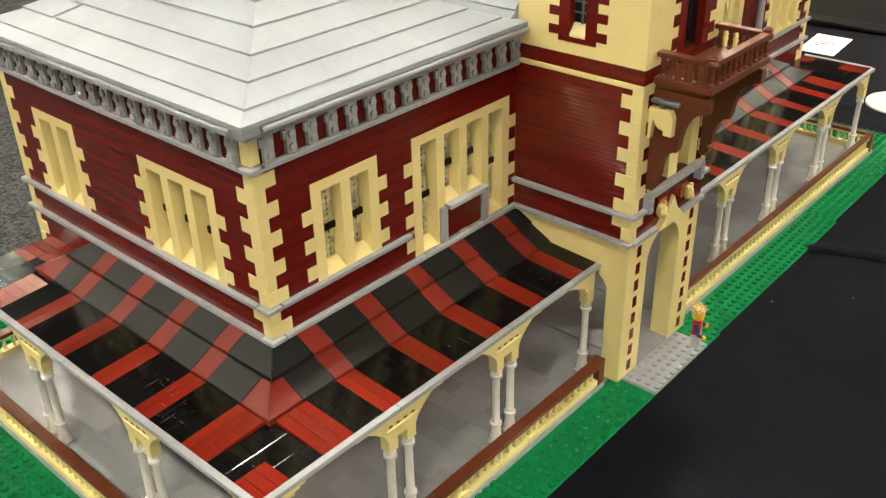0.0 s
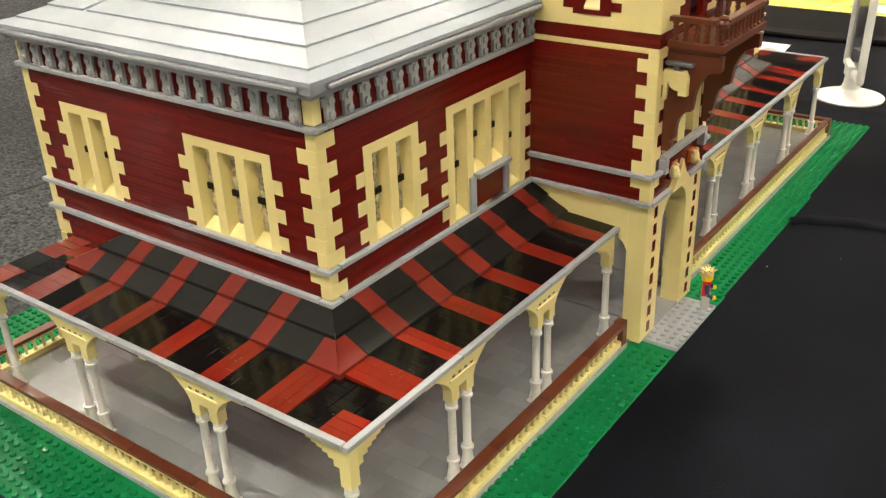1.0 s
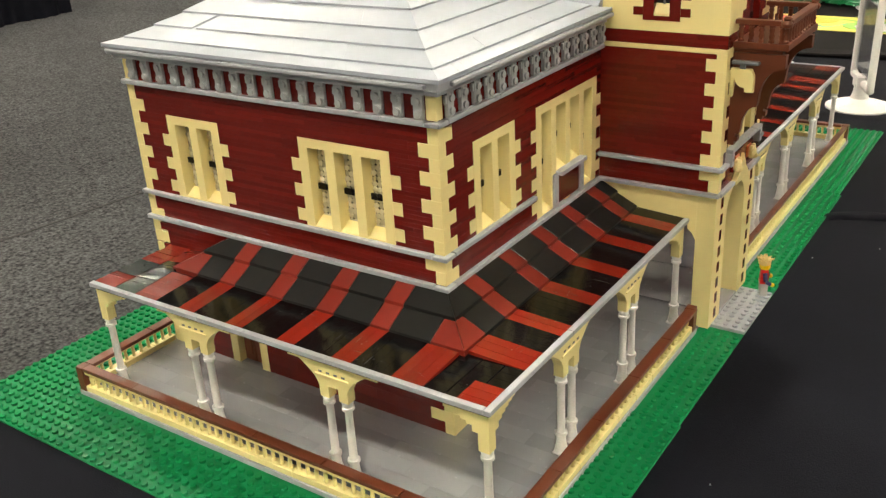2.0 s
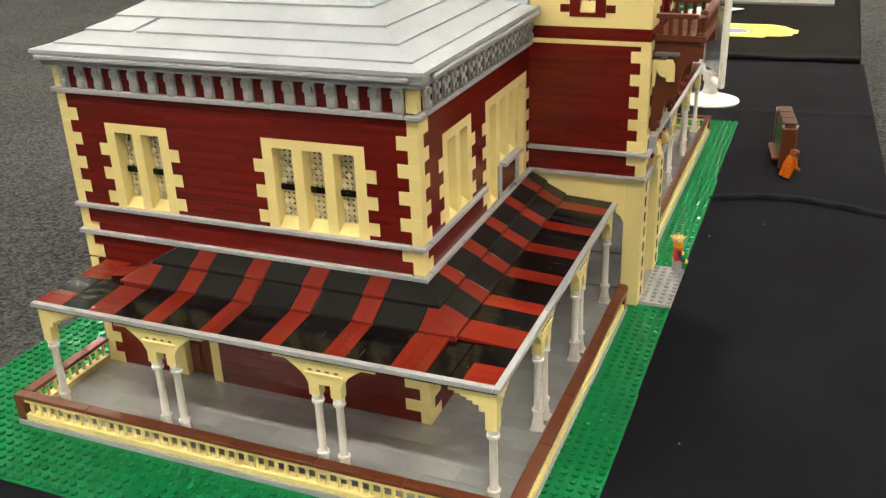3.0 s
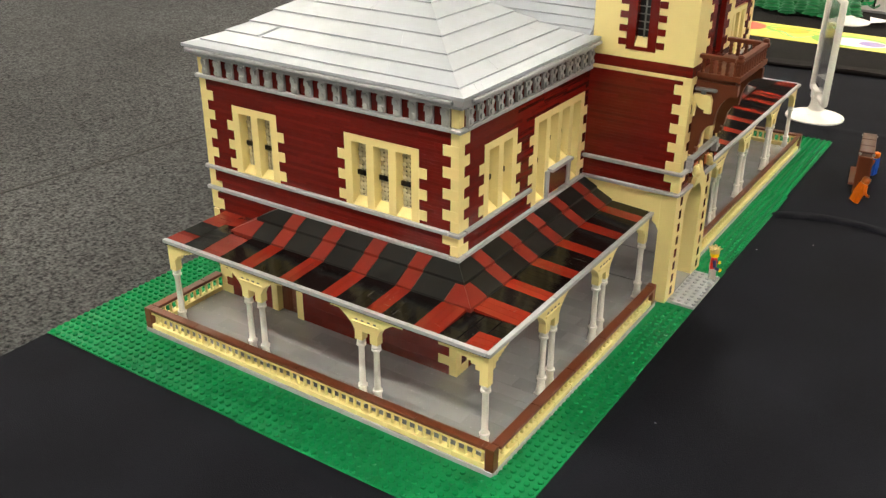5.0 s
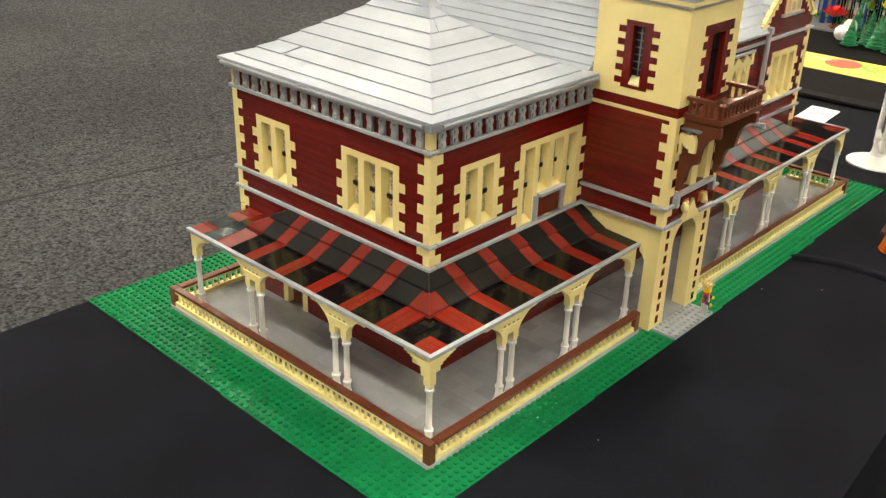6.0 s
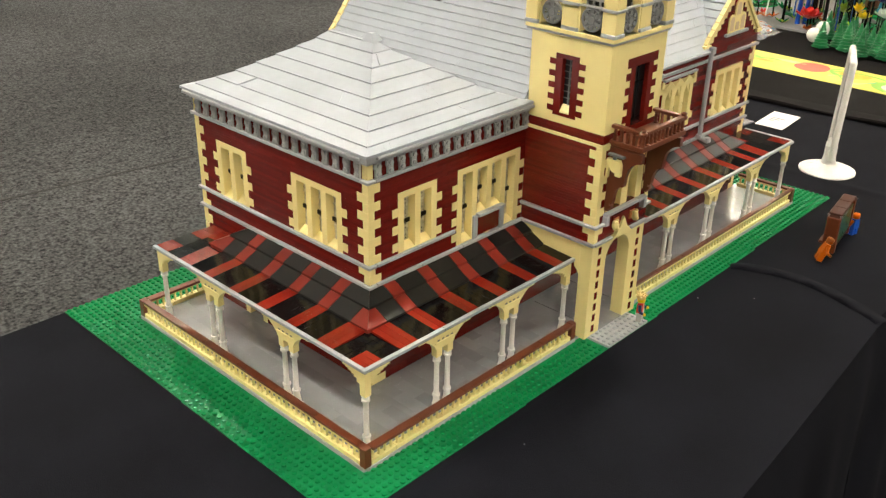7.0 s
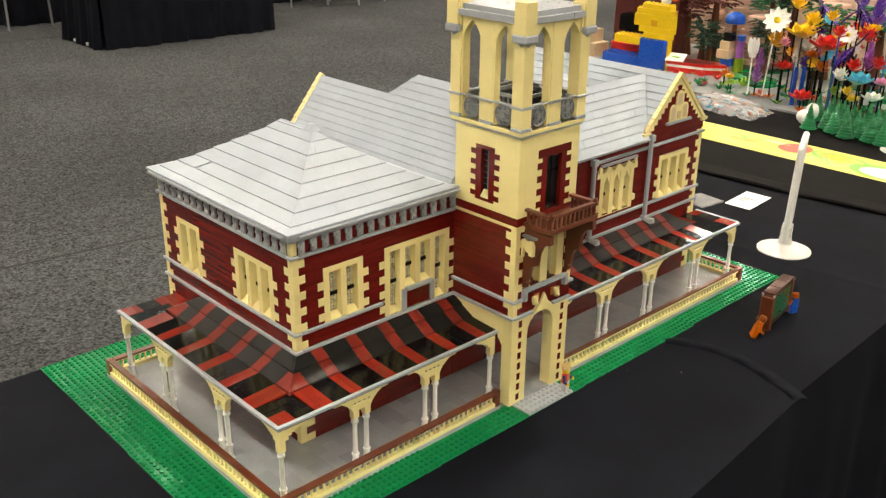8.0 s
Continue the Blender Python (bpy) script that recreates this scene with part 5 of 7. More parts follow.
# steep inner courses with mitred hips
def skirt_course(fn, u0, u1, reds, o0, o1, z0, z1, hip_lo, hip_hi):
    """Stripes along the wall from u0 to u1; a hip end spreads outwards with the offset."""
    lim = lambda o: (u0 - (o if hip_lo else 0), u1 + (o if hip_hi else 0))
    (L0, L1), (H0, H1) = lim(o0), lim(o1)
    cuts = sorted({L0, L1, *[v for r in reds for v in r if L0 < v < L1]})
    for a, b in zip(cuts, cuts[1:]):
        m = RED_DULL if colour_at((a + b) / 2, reds) else SLATE
        ha, hb = min(max(a, H0), H1), min(max(b, H0), H1)
        if hb - ha < 0.02:
            hb = ha + 0.02
        quad_tile(verandah, [fn(a, o0, z0), fn(b, o0, z0), fn(hb, o1, z1), fn(ha, o1, z1)], m, 0.5, "slope_tile")


se = lambda u, o, z: (u, -o, z)
sl = lambda u, o, z: (o, u, z)
LOW_E = [(-29.6, -26), (-23, -21), (-17, -15), (-11, -9), (-5, -3), (1.2, 5)]
TOP_E = [(-23, -21), (-17, -15), (-11, -9), (-5, -3)]
LOW_L = [(-5, -1.2)] + REDS_L[1:]
skirt_course(se, -25, 0, LOW_E, BRK, MID, Z_BRK + 0.16, Z_MID, True, True)
skirt_course(se, -25, 0, TOP_E, MID, 0.3, Z_MID + 0.24, Z_TOP, True, True)
skirt_course(sl, 0, 30, LOW_L, BRK, MID, Z_BRK + 0.16, Z_MID, True, False)
skirt_course(sl, 0, 30, REDS_L[1:], MID, 0.3, Z_MID + 0.24, Z_TOP, True, False)
# return of the skirt at the far end
sw = lambda u, o, z: (-25 - o, u, z)
for o0, o1, z0, z1, m in ((BRK, MID, Z_BRK + 0.16, Z_MID, RED_DULL), (MID, 0.3, Z_MID + 0.24, Z_TOP, SLATE)):
    quad_tile(verandah, [sw(-o0, o0, z0), sw(0, o0, z0), sw(0, o1, z1), sw(-o1, o1, z1)], m, 0.5, "slope_tile")

# grey gutter edge in lengths
def gutter(x0, y0, x1, y1, step=16):
    L = math.hypot(x1 - x0, y1 - y0)
    n = max(1, round(L / step))
    for i in range(n):
        a, b = i / n, (i + 1) / n
        xa, ya, xb, yb = x0 + (x1 - x0) * a, y0 + (y1 - y0) * a, x0 + (x1 - x0) * b, y0 + (y1 - y0) * b
        if y0 == y1:
            piece("gutter", verandah, xa + 0.02, y0 - 0.28, 12.04, xb - 0.02, y0 + 0.3, 12.48, GREY, c=0.04)
        else:
            piece("gutter", verandah, x0 - 0.3, ya + 0.02, 12.04, x0 + 0.28, yb - 0.02, 12.48, GREY, c=0.04)


gutter(-35, -10, 9.68, -10)
gutter(10, -10.28, 10, 30)


# columns and brackets
def column_mesh():
    s = Shape()
    s.box(-0.62, -0.62, 0.4, 0.62, 0.62, 0.62, c=0.08)
    s.lathe([(0.60, 0.6), (0.58, 0.9), (0.46, 1.5), (0.42, 2.1), (0.42, 2.3), (0.55, 2.35), (0.55, 2.6), (0.40, 2.66), (0.36, 2.9), (0.33, 7.4), (0.40, 7.5),
             (0.54, 7.6), (0.54, 7.85), (0.42, 7.9), (0.40, 8.1), (0.5, 8.15), (0.5, 8.4)], n=14)
    return s.mesh("column", [WHITE], smooth=True)


COL = column_mesh()


def bracket_shape(face, half):
    """Two short posts under curved arms, cut from one outline; drawn round u = 0."""
    arm = [(1.48 + (half - 1.48) * (i / 6), 9.5 + 2.0 * (i / 6) ** 0.62) for i in range(7)]
    right = [(0.52, 9.55), (0.52, 8.4), (1.48, 8.4)] + arm + [(half + 1.2, 11.5), (half + 1.2, 12.0)]
    o = right + [(-u, z) for u, z in reversed(right)]
    s = Shape()
    face.prism(s, o, -0.45, 0.45)
    face.box(s, -1.75, 1.75, 0.40, 0.57, 10.42, 10.64, c=0.04)
    return s


F0E, F0L = Face("E", 0.0), Face("L", 0.0)
BR_E = bracket_shape(F0E, 3.5).mesh("bracket", [CREAM])
BR_L = bracket_shape(F0L, 3.5).mesh("bracket", [CREAM])
# Dark blocks set on the face; the shade inside the slots is their colour.
slot_shade_e, slot_shade_l = Shape(), Shape()
for k in range(4):
    F0E.box(slot_shade_e, -1.38 + k * 0.8, -1.02 + k * 0.8, 0.44, 0.475, 10.76, 10.94)
    F0L.box(slot_shade_l, -1.38 + k * 0.8, -1.02 + k * 0.8, 0.44, 0.475, 10.76, 10.94)
SL_E, SL_L = slot_shade_e.mesh("slot", [INK]), slot_shade_l.mesh("slot", [INK])


def pair(face_ax, u):
    x, y = (u, -9.4) if face_ax == "E" else (9.4, u)
    b = part("bracket", BR_E if face_ax == "E" else BR_L, CREAM, verandah, at=(x, y, 0))
    part("slot", SL_E if face_ax == "E" else SL_L, INK, b, at=(x, y, 0))
    for s in (-1, 1):
        cx, cy = (x + s, y) if face_ax == "E" else (x, y + s)
        part("column", COL, WHITE, verandah, "white turned column", at=(cx, cy, 0))


def single(x, y, dirs):
    """A lone column whose bracket arms run the given ways."""
    for i, (dx, dy) in enumerate(dirs):
        sg = dx or dy
        c = x if dx else y
        w = 0.48 if i == 0 else -0.40
        o = [(c - sg * w, 8.4), (c + sg * 0.48, 8.4), (c + sg * 0.48, 9.9)] if i == 0 else [(c + sg * 0.5, 9.9)]
        for k in range(6):
            z = 10.0 + 1.6 * (k / 6) ** 0.6
            o += [(c + sg * (0.48 + k * 0.5), z), (c + sg * (0.98 + k * 0.5), z)]
        o += [(c + sg * 3.48, 12.0), (c - sg * w if i == 0 else c + sg * 0.5, 12.0)]
        s = Shape()
        if dx:
            s.prism(o, "y", y - 0.47, y + 0.47)
        else:
            s.prism(o, "x", x - 0.47, x + 0.47)
        part("bracket", s, CREAM, verandah)
    part("column", COL, WHITE, verandah, "white turned column", at=(x, y, 0))


pair("E", -5.0)
pair("E", -21.3)
single(-34.2, -9.4, [(1, 0)])
single(9.4, -9.4, [(-1, 0), (0, 1)])
pair("L", 3.6)
pair("L", 16.6)
single(9.4, 29.2, [(0, -1)])

# ---- east wing verandah ----
east = thing("verandah", 5, 70, 0.4, "verandah roof beyond the tower, striped red and black on white columns", "verandah")
verandah = east
REDS_R = [(43, 44), (48, 50), (54, 56), (60, 62), (66, 68), (72, 74), (78, 80), (84, 86), (88.5, 91.5), (97, 100)]
part("roof_deck", Shape().box(-0.05, 43, 11.75, 9.95, 100, 12.05), BLACK, east)
flat_strip(fl, 43, 91, REDS_R, BRK)
for y0, y1, m in ((91, 94, BLACK), (94, 97, BLACK), (97, 100, RED)):
    for k in range(5):
        a, b = k * 2, min(k * 2 + 2, 9.75)
        mm = RED if (y0 == 91 and k < 2) else (BLACK if (y0 == 97 and 1 <= k < 3) else m)
        quad_tile(east, [(a, y0, Z_EDGE), (b, y0, Z_EDGE), (b, y1, Z_EDGE), (a, y1, Z_EDGE)], mm)
RL = [r for r in REDS_R if 44 < r[1] < 87]
skirt_course(sl, 43, 87, RL, BRK, MID, Z_BRK + 0.16, Z_MID, False, True)
skirt_course(sl, 43, 87, RL, MID, 0.3, Z_MID + 0.24, Z_TOP, False, True)
for o0, o1, z0, z1, m in ((BRK, MID, Z_BRK + 0.16, Z_MID, RED_DULL), (MID, 0.3, Z_MID + 0.24, Z_TOP, SLATE)):
    quad_tile(east, [(0, 87 + o0, z0), (o0, 87 + o0, z0), (o1, 87 + o1, z1), (0, 87 + o1, z1)], m, 0.5, "slope_tile")
gutter(10, 43.1, 10, 100)
gutter(0, 100.1, 9.7, 100.1)
for u in (57.6, 71.0, 86.0):
    pair("L", u)
single(9.4, 99.0, [(0, -1), (-1, 0)])
single(9.4, 44.6, [(0, 1)])


# ---- fences ----
def spindle_mesh():
    return Shape().lathe([(0.21, 1.0), (0.21, 1.15), (0.15, 1.25), (0.2, 1.6), (0.15, 2.0), (0.21, 2.15), (0.21, 2.3)], n=8).mesh("spindle", [CREAM], smooth=True)


SP = spindle_mesh()


def fence(x0, y0, x1, y1, label, posts=(1, 1), cap=(-0.42, 0.6)):
    """A run of spindled fence panels with a brown capping; along x or y."""
    f = thing("fence", (x0 + x1) / 2, (y0 + y1) / 2, PLATE_Z, label, "toy fence", "verandah fences")
    along_x = abs(x1 - x0) > abs(y1 - y0)
    L = abs(x1 - x0) if along_x else abs(y1 - y0)
    B = lambda n, u0, u1, w0, w1, z0, z1, m, p, c=0.05: piece(n, p, *((x0 + u0, y0 + w0, z0, x0 + u1, y0 + w1, z1) if along_x else (x0 + w0, y0 + u0, z0, x0 + w1, y0 + u1, z1)), m, c)
    B("ground_strip", -0.55, L + 0.55, -0.6, 0.6, PLATE_Z, 0.38, GREY, f)
    u = 0.0 + (0.5 if posts[0] else 0)
    end = L - (0.5 if posts[1] else 0)
    while u < end - 0.3:
        e = min(u + 4, end)
        p = Shape()
        bx = lambda w0, w1, z0, z1: p.box(*((x0 + u + 0.01, y0 + w0, z0, x0 + e - 0.01, y0 + w1, z1) if along_x else (x0 + w0, y0 + u + 0.01, z0, x0 + w1, y0 + e - 0.01, z1)), c=0.04)
        bx(-0.46, 0.46, 0.38, 1.02)
        bx(-0.34, 0.34, 2.28, 2.62)
        pn = part("fence_panel", p, CREAM, f)
        k = 0.5
        while k < e - u:
            at = (x0 + u + k, y0, 0) if along_x else (x0, y0 + u + k, 0)
            part("spindle", SP, CREAM, pn, at=at)
            k += 1.0
        u = e
    u = 0.0
    while u < L - 0.1:
        e = min(u + 8, L)
        B("capping", u + 0.012, e - 0.012, *cap, 2.62, 3.02, BROWN, f)
        u = e
    for on, u in ((posts[0], 0.0), (posts[1], L)):
        if on:
            B("post", u - 0.5, u + 0.5, -0.52, 0.52, 0.3, 3.06, BROWN, f)


fence(-37.5, -11.5, 11.5, -11.5, "cream spindled toy fence with brown capping along the station end")
fence(11.5, -10.9, 11.5, 28.6, "cream spindled toy fence with brown capping along the front", (0, 1), (-0.42, 0.72))
fence(-37.5, -10.9, -37.5, 0.0, "short cream spindled fence with brown capping beside the wall", (0, 0), (-0.42, 0.72))
fence(11.5, 43.2, 11.5, 100.0, "cream spindled toy fence with brown capping beyond the tower", (0, 1), (-0.34, 0.40))
fence(0.5, 100.0, 10.9, 100.0, "short cream spindled fence closing the far verandah", (0, 0))


# ---- toy figures and loose things on the table ----
def toy_figure(name, x, y, z, turn, cols, label, hair=True, lean=0.0, size=1.0):
    """A plain moulded toy figure: blocky legs, tapered body, two arms, round head."""
    legs, body, arm, skin, top = range(5)
    s = Shape()
    s.box(-0.8, -0.4, 0, -0.04, 0.45, 1.4, legs, 0.06)
    s.box(0.04, -0.4, 0, 0.8, 0.45, 1.4, legs, 0.06)
    s.box(-0.8, -0.5, 1.25, 0.8, 0.5, 1.6, legs, 0.06)
    s.add([(-0.85, -0.45, 1.6), (0.85, -0.45, 1.6), (0.85, 0.45, 1.6), (-0.85, 0.45, 1.6), (-0.6, -0.4, 3.1), (0.6, -0.4, 3.1), (0.6, 0.4, 3.1), (-0.6, 0.4, 3.1)],
          [[0, 1, 5, 4], [1, 2, 6, 5], [2, 3, 7, 6], [3, 0, 4, 7], [4, 5, 6, 7], [3, 2, 1, 0]], body)
    for sx in (-1, 1):
        s.tube((sx * 0.72, 0, 2.9), (sx * 1.15, 0.15, 2.0), 0.28, 0.25, 8, arm)
        s.tube((sx * 1.15, 0.15, 2.0), (sx * 1.2, 0.7, 1.75), 0.24, 0.2, 8, arm)
        s.ball((sx * 1.2, 0.85, 1.72), 0.26, 8, 5, skin)
    s.lathe([(0.3, 3.1), (0.58, 3.2), (0.62, 3.4), (0.62, 3.9), (0.56, 4.1), (0.3, 4.2)], 0, 0, 12, skin)
    if hair:
        s.lathe([(0.66, 3.75), (0.72, 4.1), (0.6, 4.45), (0.2, 4.6)], 0, -0.06, 12, top)
        for i in range(22):
            t, r = i * 2.4, 0.75 * math.sqrt(i / 22)
            d = Vector((math.cos(t) * r * 1.1, math.sin(t) * r * 1.1, 1.0 - 0.75 * r))
            b = Vector((r * 0.8 * math.cos(t), r * 0.8 * math.sin(t) - 0.06, 4.4 - 0.35 * r))
            s.tube(tuple(b), tuple(b + d * 0.62), 0.17, 0.03, 5, top)
    ob = part(name, s, cols, None, smooth=True, at=(x, y, z))
    ob.rotation_euler = (radians(lean), 0, radians(turn))
    ob.scale = (size, size, size)
    return tagged(ob, label, "toy figure", "toy figures")


GREY_LEGS = plastic("pale_grey_plastic", (0.5, 0.5, 0.5), 0.3)
BLOND = plastic("straw_plastic", (0.75, 0.55, 0.22), 0.4)
toy_figure("toy_figure", 15.8, 40.2, 0.41, -70, [GREY_LEGS, BRIGHT_RED, plastic("navy_plastic", (0.01, 0.02, 0.10), 0.3), YELLOW, BLOND], "small toy figure in red with straw-coloured spiky hair")
toy_figure("toy_figure", 25.8, 81.0, -0.35, -52, [ORANGE, ORANGE, ORANGE, plastic("amber_plastic", (0.22, 0.06, 0.010), 0.3), ORANGE], "orange toy figure leaning on the brown board", hair=False, lean=-22, size=1.08)
toy_figure("toy_figure", 25.9, 95.9, -0.45, 75, [BLUE, BLUE, ORANGE, ORANGE, ORANGE], "blue toy figure holding the far end of the board", hair=False)

board = thing("toy_chalkboard", 25.0, 90.2, -0.4, "brown framed toy board with a green panel standing on the cloth", "toy board")
bx, by = 25.0, 90.2
o = [(-5.6, 0.6), (-5.6, 6.4), (-5.1, 7.1), (5.1, 7.1), (5.6, 6.4), (5.6, 0.6)]
part("board_body", Shape().prism([(by + a, z - 0.4) for a, z in o], "x", bx - 0.85, bx + 0.85), MATT_BROWN, board)
for a in (-5.6, 4.5):
    piece("end_frame", board, bx - 1.15, by + a, -0.35, bx + 1.15, by + a + 1.1, 6.3, BROWN, c=0.12)
for a in (-5.2, -1.75, 1.75):
    piece("top_plate", board, bx - 1.15, by + a, 6.68, bx + 1.15, by + a + 3.45, 7.05, MATT_BROWN, c=0.12)
for a in (-5.1, 5.1):
    for sx in (-1, 1):
        part("pin", Shape().ball((bx + sx * 1.05, by + a, 6.6), 0.26, 8, 6), STEEL, board, "small silver pin", smooth=True)
for sx in (-1, 1):
    part("panel", Shape().box(bx + sx * 0.84, by - 4.3, 1.2, bx + sx * 1.0, by + 4.3, 5.9, c=0.04), plastic("dark_green_plastic", (0.01, 0.085, 0.03), 0.3), board, "green panel")
part("chalk_shelf", Shape().box(bx - 2.0, by - 4.2, 0.6, bx - 0.9, by + 4.2, 1.0, c=0.08), BROWN, board)
board.rotation_euler = (0, 0, radians(8.7))

# sign holder: round foot, short neck, upright clear-edged card
stand = thing("sign_holder", 8.9, 124.0, -0.5, "white plastic sign holder with a round foot and upright card", "sign holder")
part("foot", Shape().lathe([(5.8, -0.55), (5.8, -0.25), (4.9, 0.05), (2.5, 0.5), (1.7, 1.2)], 8.9, 124.0, 32), WHITE, stand, smooth=True)
part("neck", Shape().lathe([(1.7, 1.1), (1.35, 2.0), (1.2, 3.4), (1.25, 4.6), (1.0, 5.4)], 8.9, 124.0, 16), WHITE, stand, smooth=True)
ax = Vector((-0.39, 0.921, 0)).normalized()
up = Vector((0.0, 0.06, 1.0)).normalized()
c0 = Vector((8.9, 124.0, 4.2)) - ax * 6.4
w = ax.cross(up)
def slab(sh, o, a, b, la, lb, th):
    v = [o + a * i * la + b * j * lb + w * th * (k - 0.5) for k in (0, 1) for j in (0, 1) for i in (0, 1)]
    sh.add([tuple(p) for p in v], [[0, 2, 3, 1], [4, 5, 7, 6], [0, 1, 5, 4], [2, 6, 7, 3], [0, 4, 6, 2], [1, 3, 7, 5]])


rim = Shape()
corners = [c0 - ax * 0.3, c0 + ax * 13.1, c0 + ax * 13.1 + up * 20.0, c0 - ax * 0.3 + up * 20.0]
for p, q in zip(corners, corners[1:] + corners[:1]):
    rim.tube(tuple(p), tuple(q), 0.68, n=10)
    rim.ball(tuple(p), 0.70, 10, 6)
part("rim", rim, WHITE, stand, "white plastic frame", smooth=True)
pane = Shape()
slab(pane, c0 + ax * 0.4 + up * 1.3, ax, up, 12.0, 17.8, 0.24)
ACRYLIC = plain("clear_acrylic", (0.9, 0.92, 0.95), 0.04)
ACRYLIC.node_tree.nodes["Principled BSDF"].inputs["Transmission Weight"].default_value = 1.0
ACRYLIC.node_tree.nodes["Principled BSDF"].inputs["IOR"].default_value = 1.2
part("pane", pane, ACRYLIC, stand, "clear acrylic sheet")
insert = Shape()
slab(insert, c0 + ax * 0.6 + up * 1.5 + w * 0.2, ax, up, 11.6, 12.6, 0.08)
part("insert", insert, plain("grey_card", (0.42, 0.42, 0.47), 0.6), stand, "grey printed card")
clip = Shape()
slab(clip, c0 + ax * 4.6 - up * 0.9, ax, up, 3.6, 2.0, 2.3)
part("clip", clip, WHITE, stand)
stand2 = thing("sign_holder", -6.0, 223.4, -0.65, "white round foot of another sign holder by the banner", "sign holder")
part("foot", Shape().lathe([(6.2, -0.65), (6.2, -0.4), (5.2, -0.1), (2.6, 0.35), (1.5, 1.0)], -6.0, 223.4, 32), WHITE, stand2, smooth=True)
part("label_card", Shape().prism([(0.5, 221), (5.5, 226.5), (-1.0, 229)], "z", 0.2, 0.4), PAPER, stand2)

# card on the cloth
s = Shape()
c, a, b = Vector((-13.5, 147.4, -0.40)), Vector((-0.08, 0.997, 0)), Vector((1.0, 0.03, 0))
q = [c + a * i * 6.25 + b * j * 3.45 for i, j in ((-1, -1), (1, -1), (1, 1), (-1, 1))]
s.add([tuple(p) for p in q] + [(p.x, p.y, p.z + 0.08) for p in q], [[3, 2, 1, 0], [4, 5, 6, 7]] + [[i, (i + 1) % 4, 4 + (i + 1) % 4, 4 + i] for i in range(4)])
pc = tagged(part("paper_card", s, PAPER), "white printed card lying on the black cloth", "paper card")
s = Shape()
for k in range(3):
    o = c + a * (1.0 - 1.2 * k) - b * 2.0 + Vector((0, 0, 0.1))
    e = o + b * (3.4 - k)
    s.add([tuple(o), tuple(e), tuple(e + a * 0.5), tuple(o + a * 0.5)], [[0, 1, 2, 3]])
part("print", s, INK, pc)

# lime banner with printed blobs
def blob(cx, cy, rx, ry, z, n=28, wob=0.0):
    return [(cx + rx * math.cos(2 * math.pi * i / n) * (1 + wob * math.sin(3 * i)), cy + ry * math.sin(2 * math.pi * i / n)) for i in range(n)]


ban = [(-150, 190), (14.0, 190), (14.5, 192.0), (18.0, 192.4), (20.8, 194), (20.9, 196.5), (22.0, 197), (22.0, 201.5), (20.8, 202), (18.5, 206), (15.5, 208), (-150, 208.5)]
banner = tagged(part("banner", Shape().prism(ban, "z", -0.66, -0.55), LIME_PAPER), "long lime yellow printed vinyl banner lying on black cloth", "banner")
for nm, cx, cy, rx, ry, m in (("printed_patch", -29.0, 201.6, 5.1, 5.0, RED_PRINT), ("printed_ring", 0.5, 197.5, 10.5, 6.5, GREEN_PRINT), ("printed_oval", 1.5, 196.8, 8.5, 4.8, PAPER),
                              ("printed_patch", -16.5, 202.4, 4.6, 3.6, plain("ochre_print", (0.75, 0.50, 0.03), 0.4)), ("printed_patch", 6, 197, 3.4, 2.6, plain("violet_print", (0.25, 0.18, 0.50), 0.4)),
                              ("printed_patch", -45, 199.0, 5, 1.2, plain("amber_print", (0.6, 0.42, 0.05), 0.4)), ("printed_patch", -36, 203.0, 4.5, 1.3, plain("pale_print", (0.6, 0.75, 0.35), 0.4))):
    z = -0.50 + (0.10 if nm == "printed_patch" and cx > 0 else (0.05 if nm == "printed_oval" else 0.0))
    part(nm, Shape().prism(blob(cx, cy, rx, ry, 0), "z", -0.56, z), m, banner)
for k in range(2):
    s = Shape()
    pts = [(-22 + i * 1.6, 196 + 3.0 * math.sin(i * 0.9 + k * 1.4) + k, -0.48) for i in range(9)]
    for p, q in zip(pts, pts[1:]):
        s.add([p, q, (q[0], q[1] + 0.8, q[2]), (p[0], p[1] + 0.8, p[2])], [[0, 1, 2, 3]])
    part("printed_swirl", s, GREEN_PRINT if k else plain("teal_print", (0.1, 0.5, 0.4), 0.4), banner)

for cx, cy, rx, ry, a0, a1 in ((-41, 196, 7.0, 6.5, 1.2, 2.6), (-16.5, 202.4, 7.6, 5.0, 2.4, 4.4), (-50, 196, 8.0, 7.0, 0.6, 2.0), (-14.5, 200.5, 8.5, 4.6, 0.3, 3.0), (-60, 204, 7.0, 6.0, 3.6, 5.6)):
    s = Shape()
    arc_ = [a0 + (a1 - a0) * i / 12 for i in range(13)]
    s.add([(cx + (rx - d) * math.cos(t), cy + (ry - d) * math.sin(t), -0.46) for d in (0.0, 1.3) for t in arc_], [[i, i + 1, 14 + i, 13 + i] for i in range(12)])
    part("printed_swirl", s, GREEN_PRINT, banner)

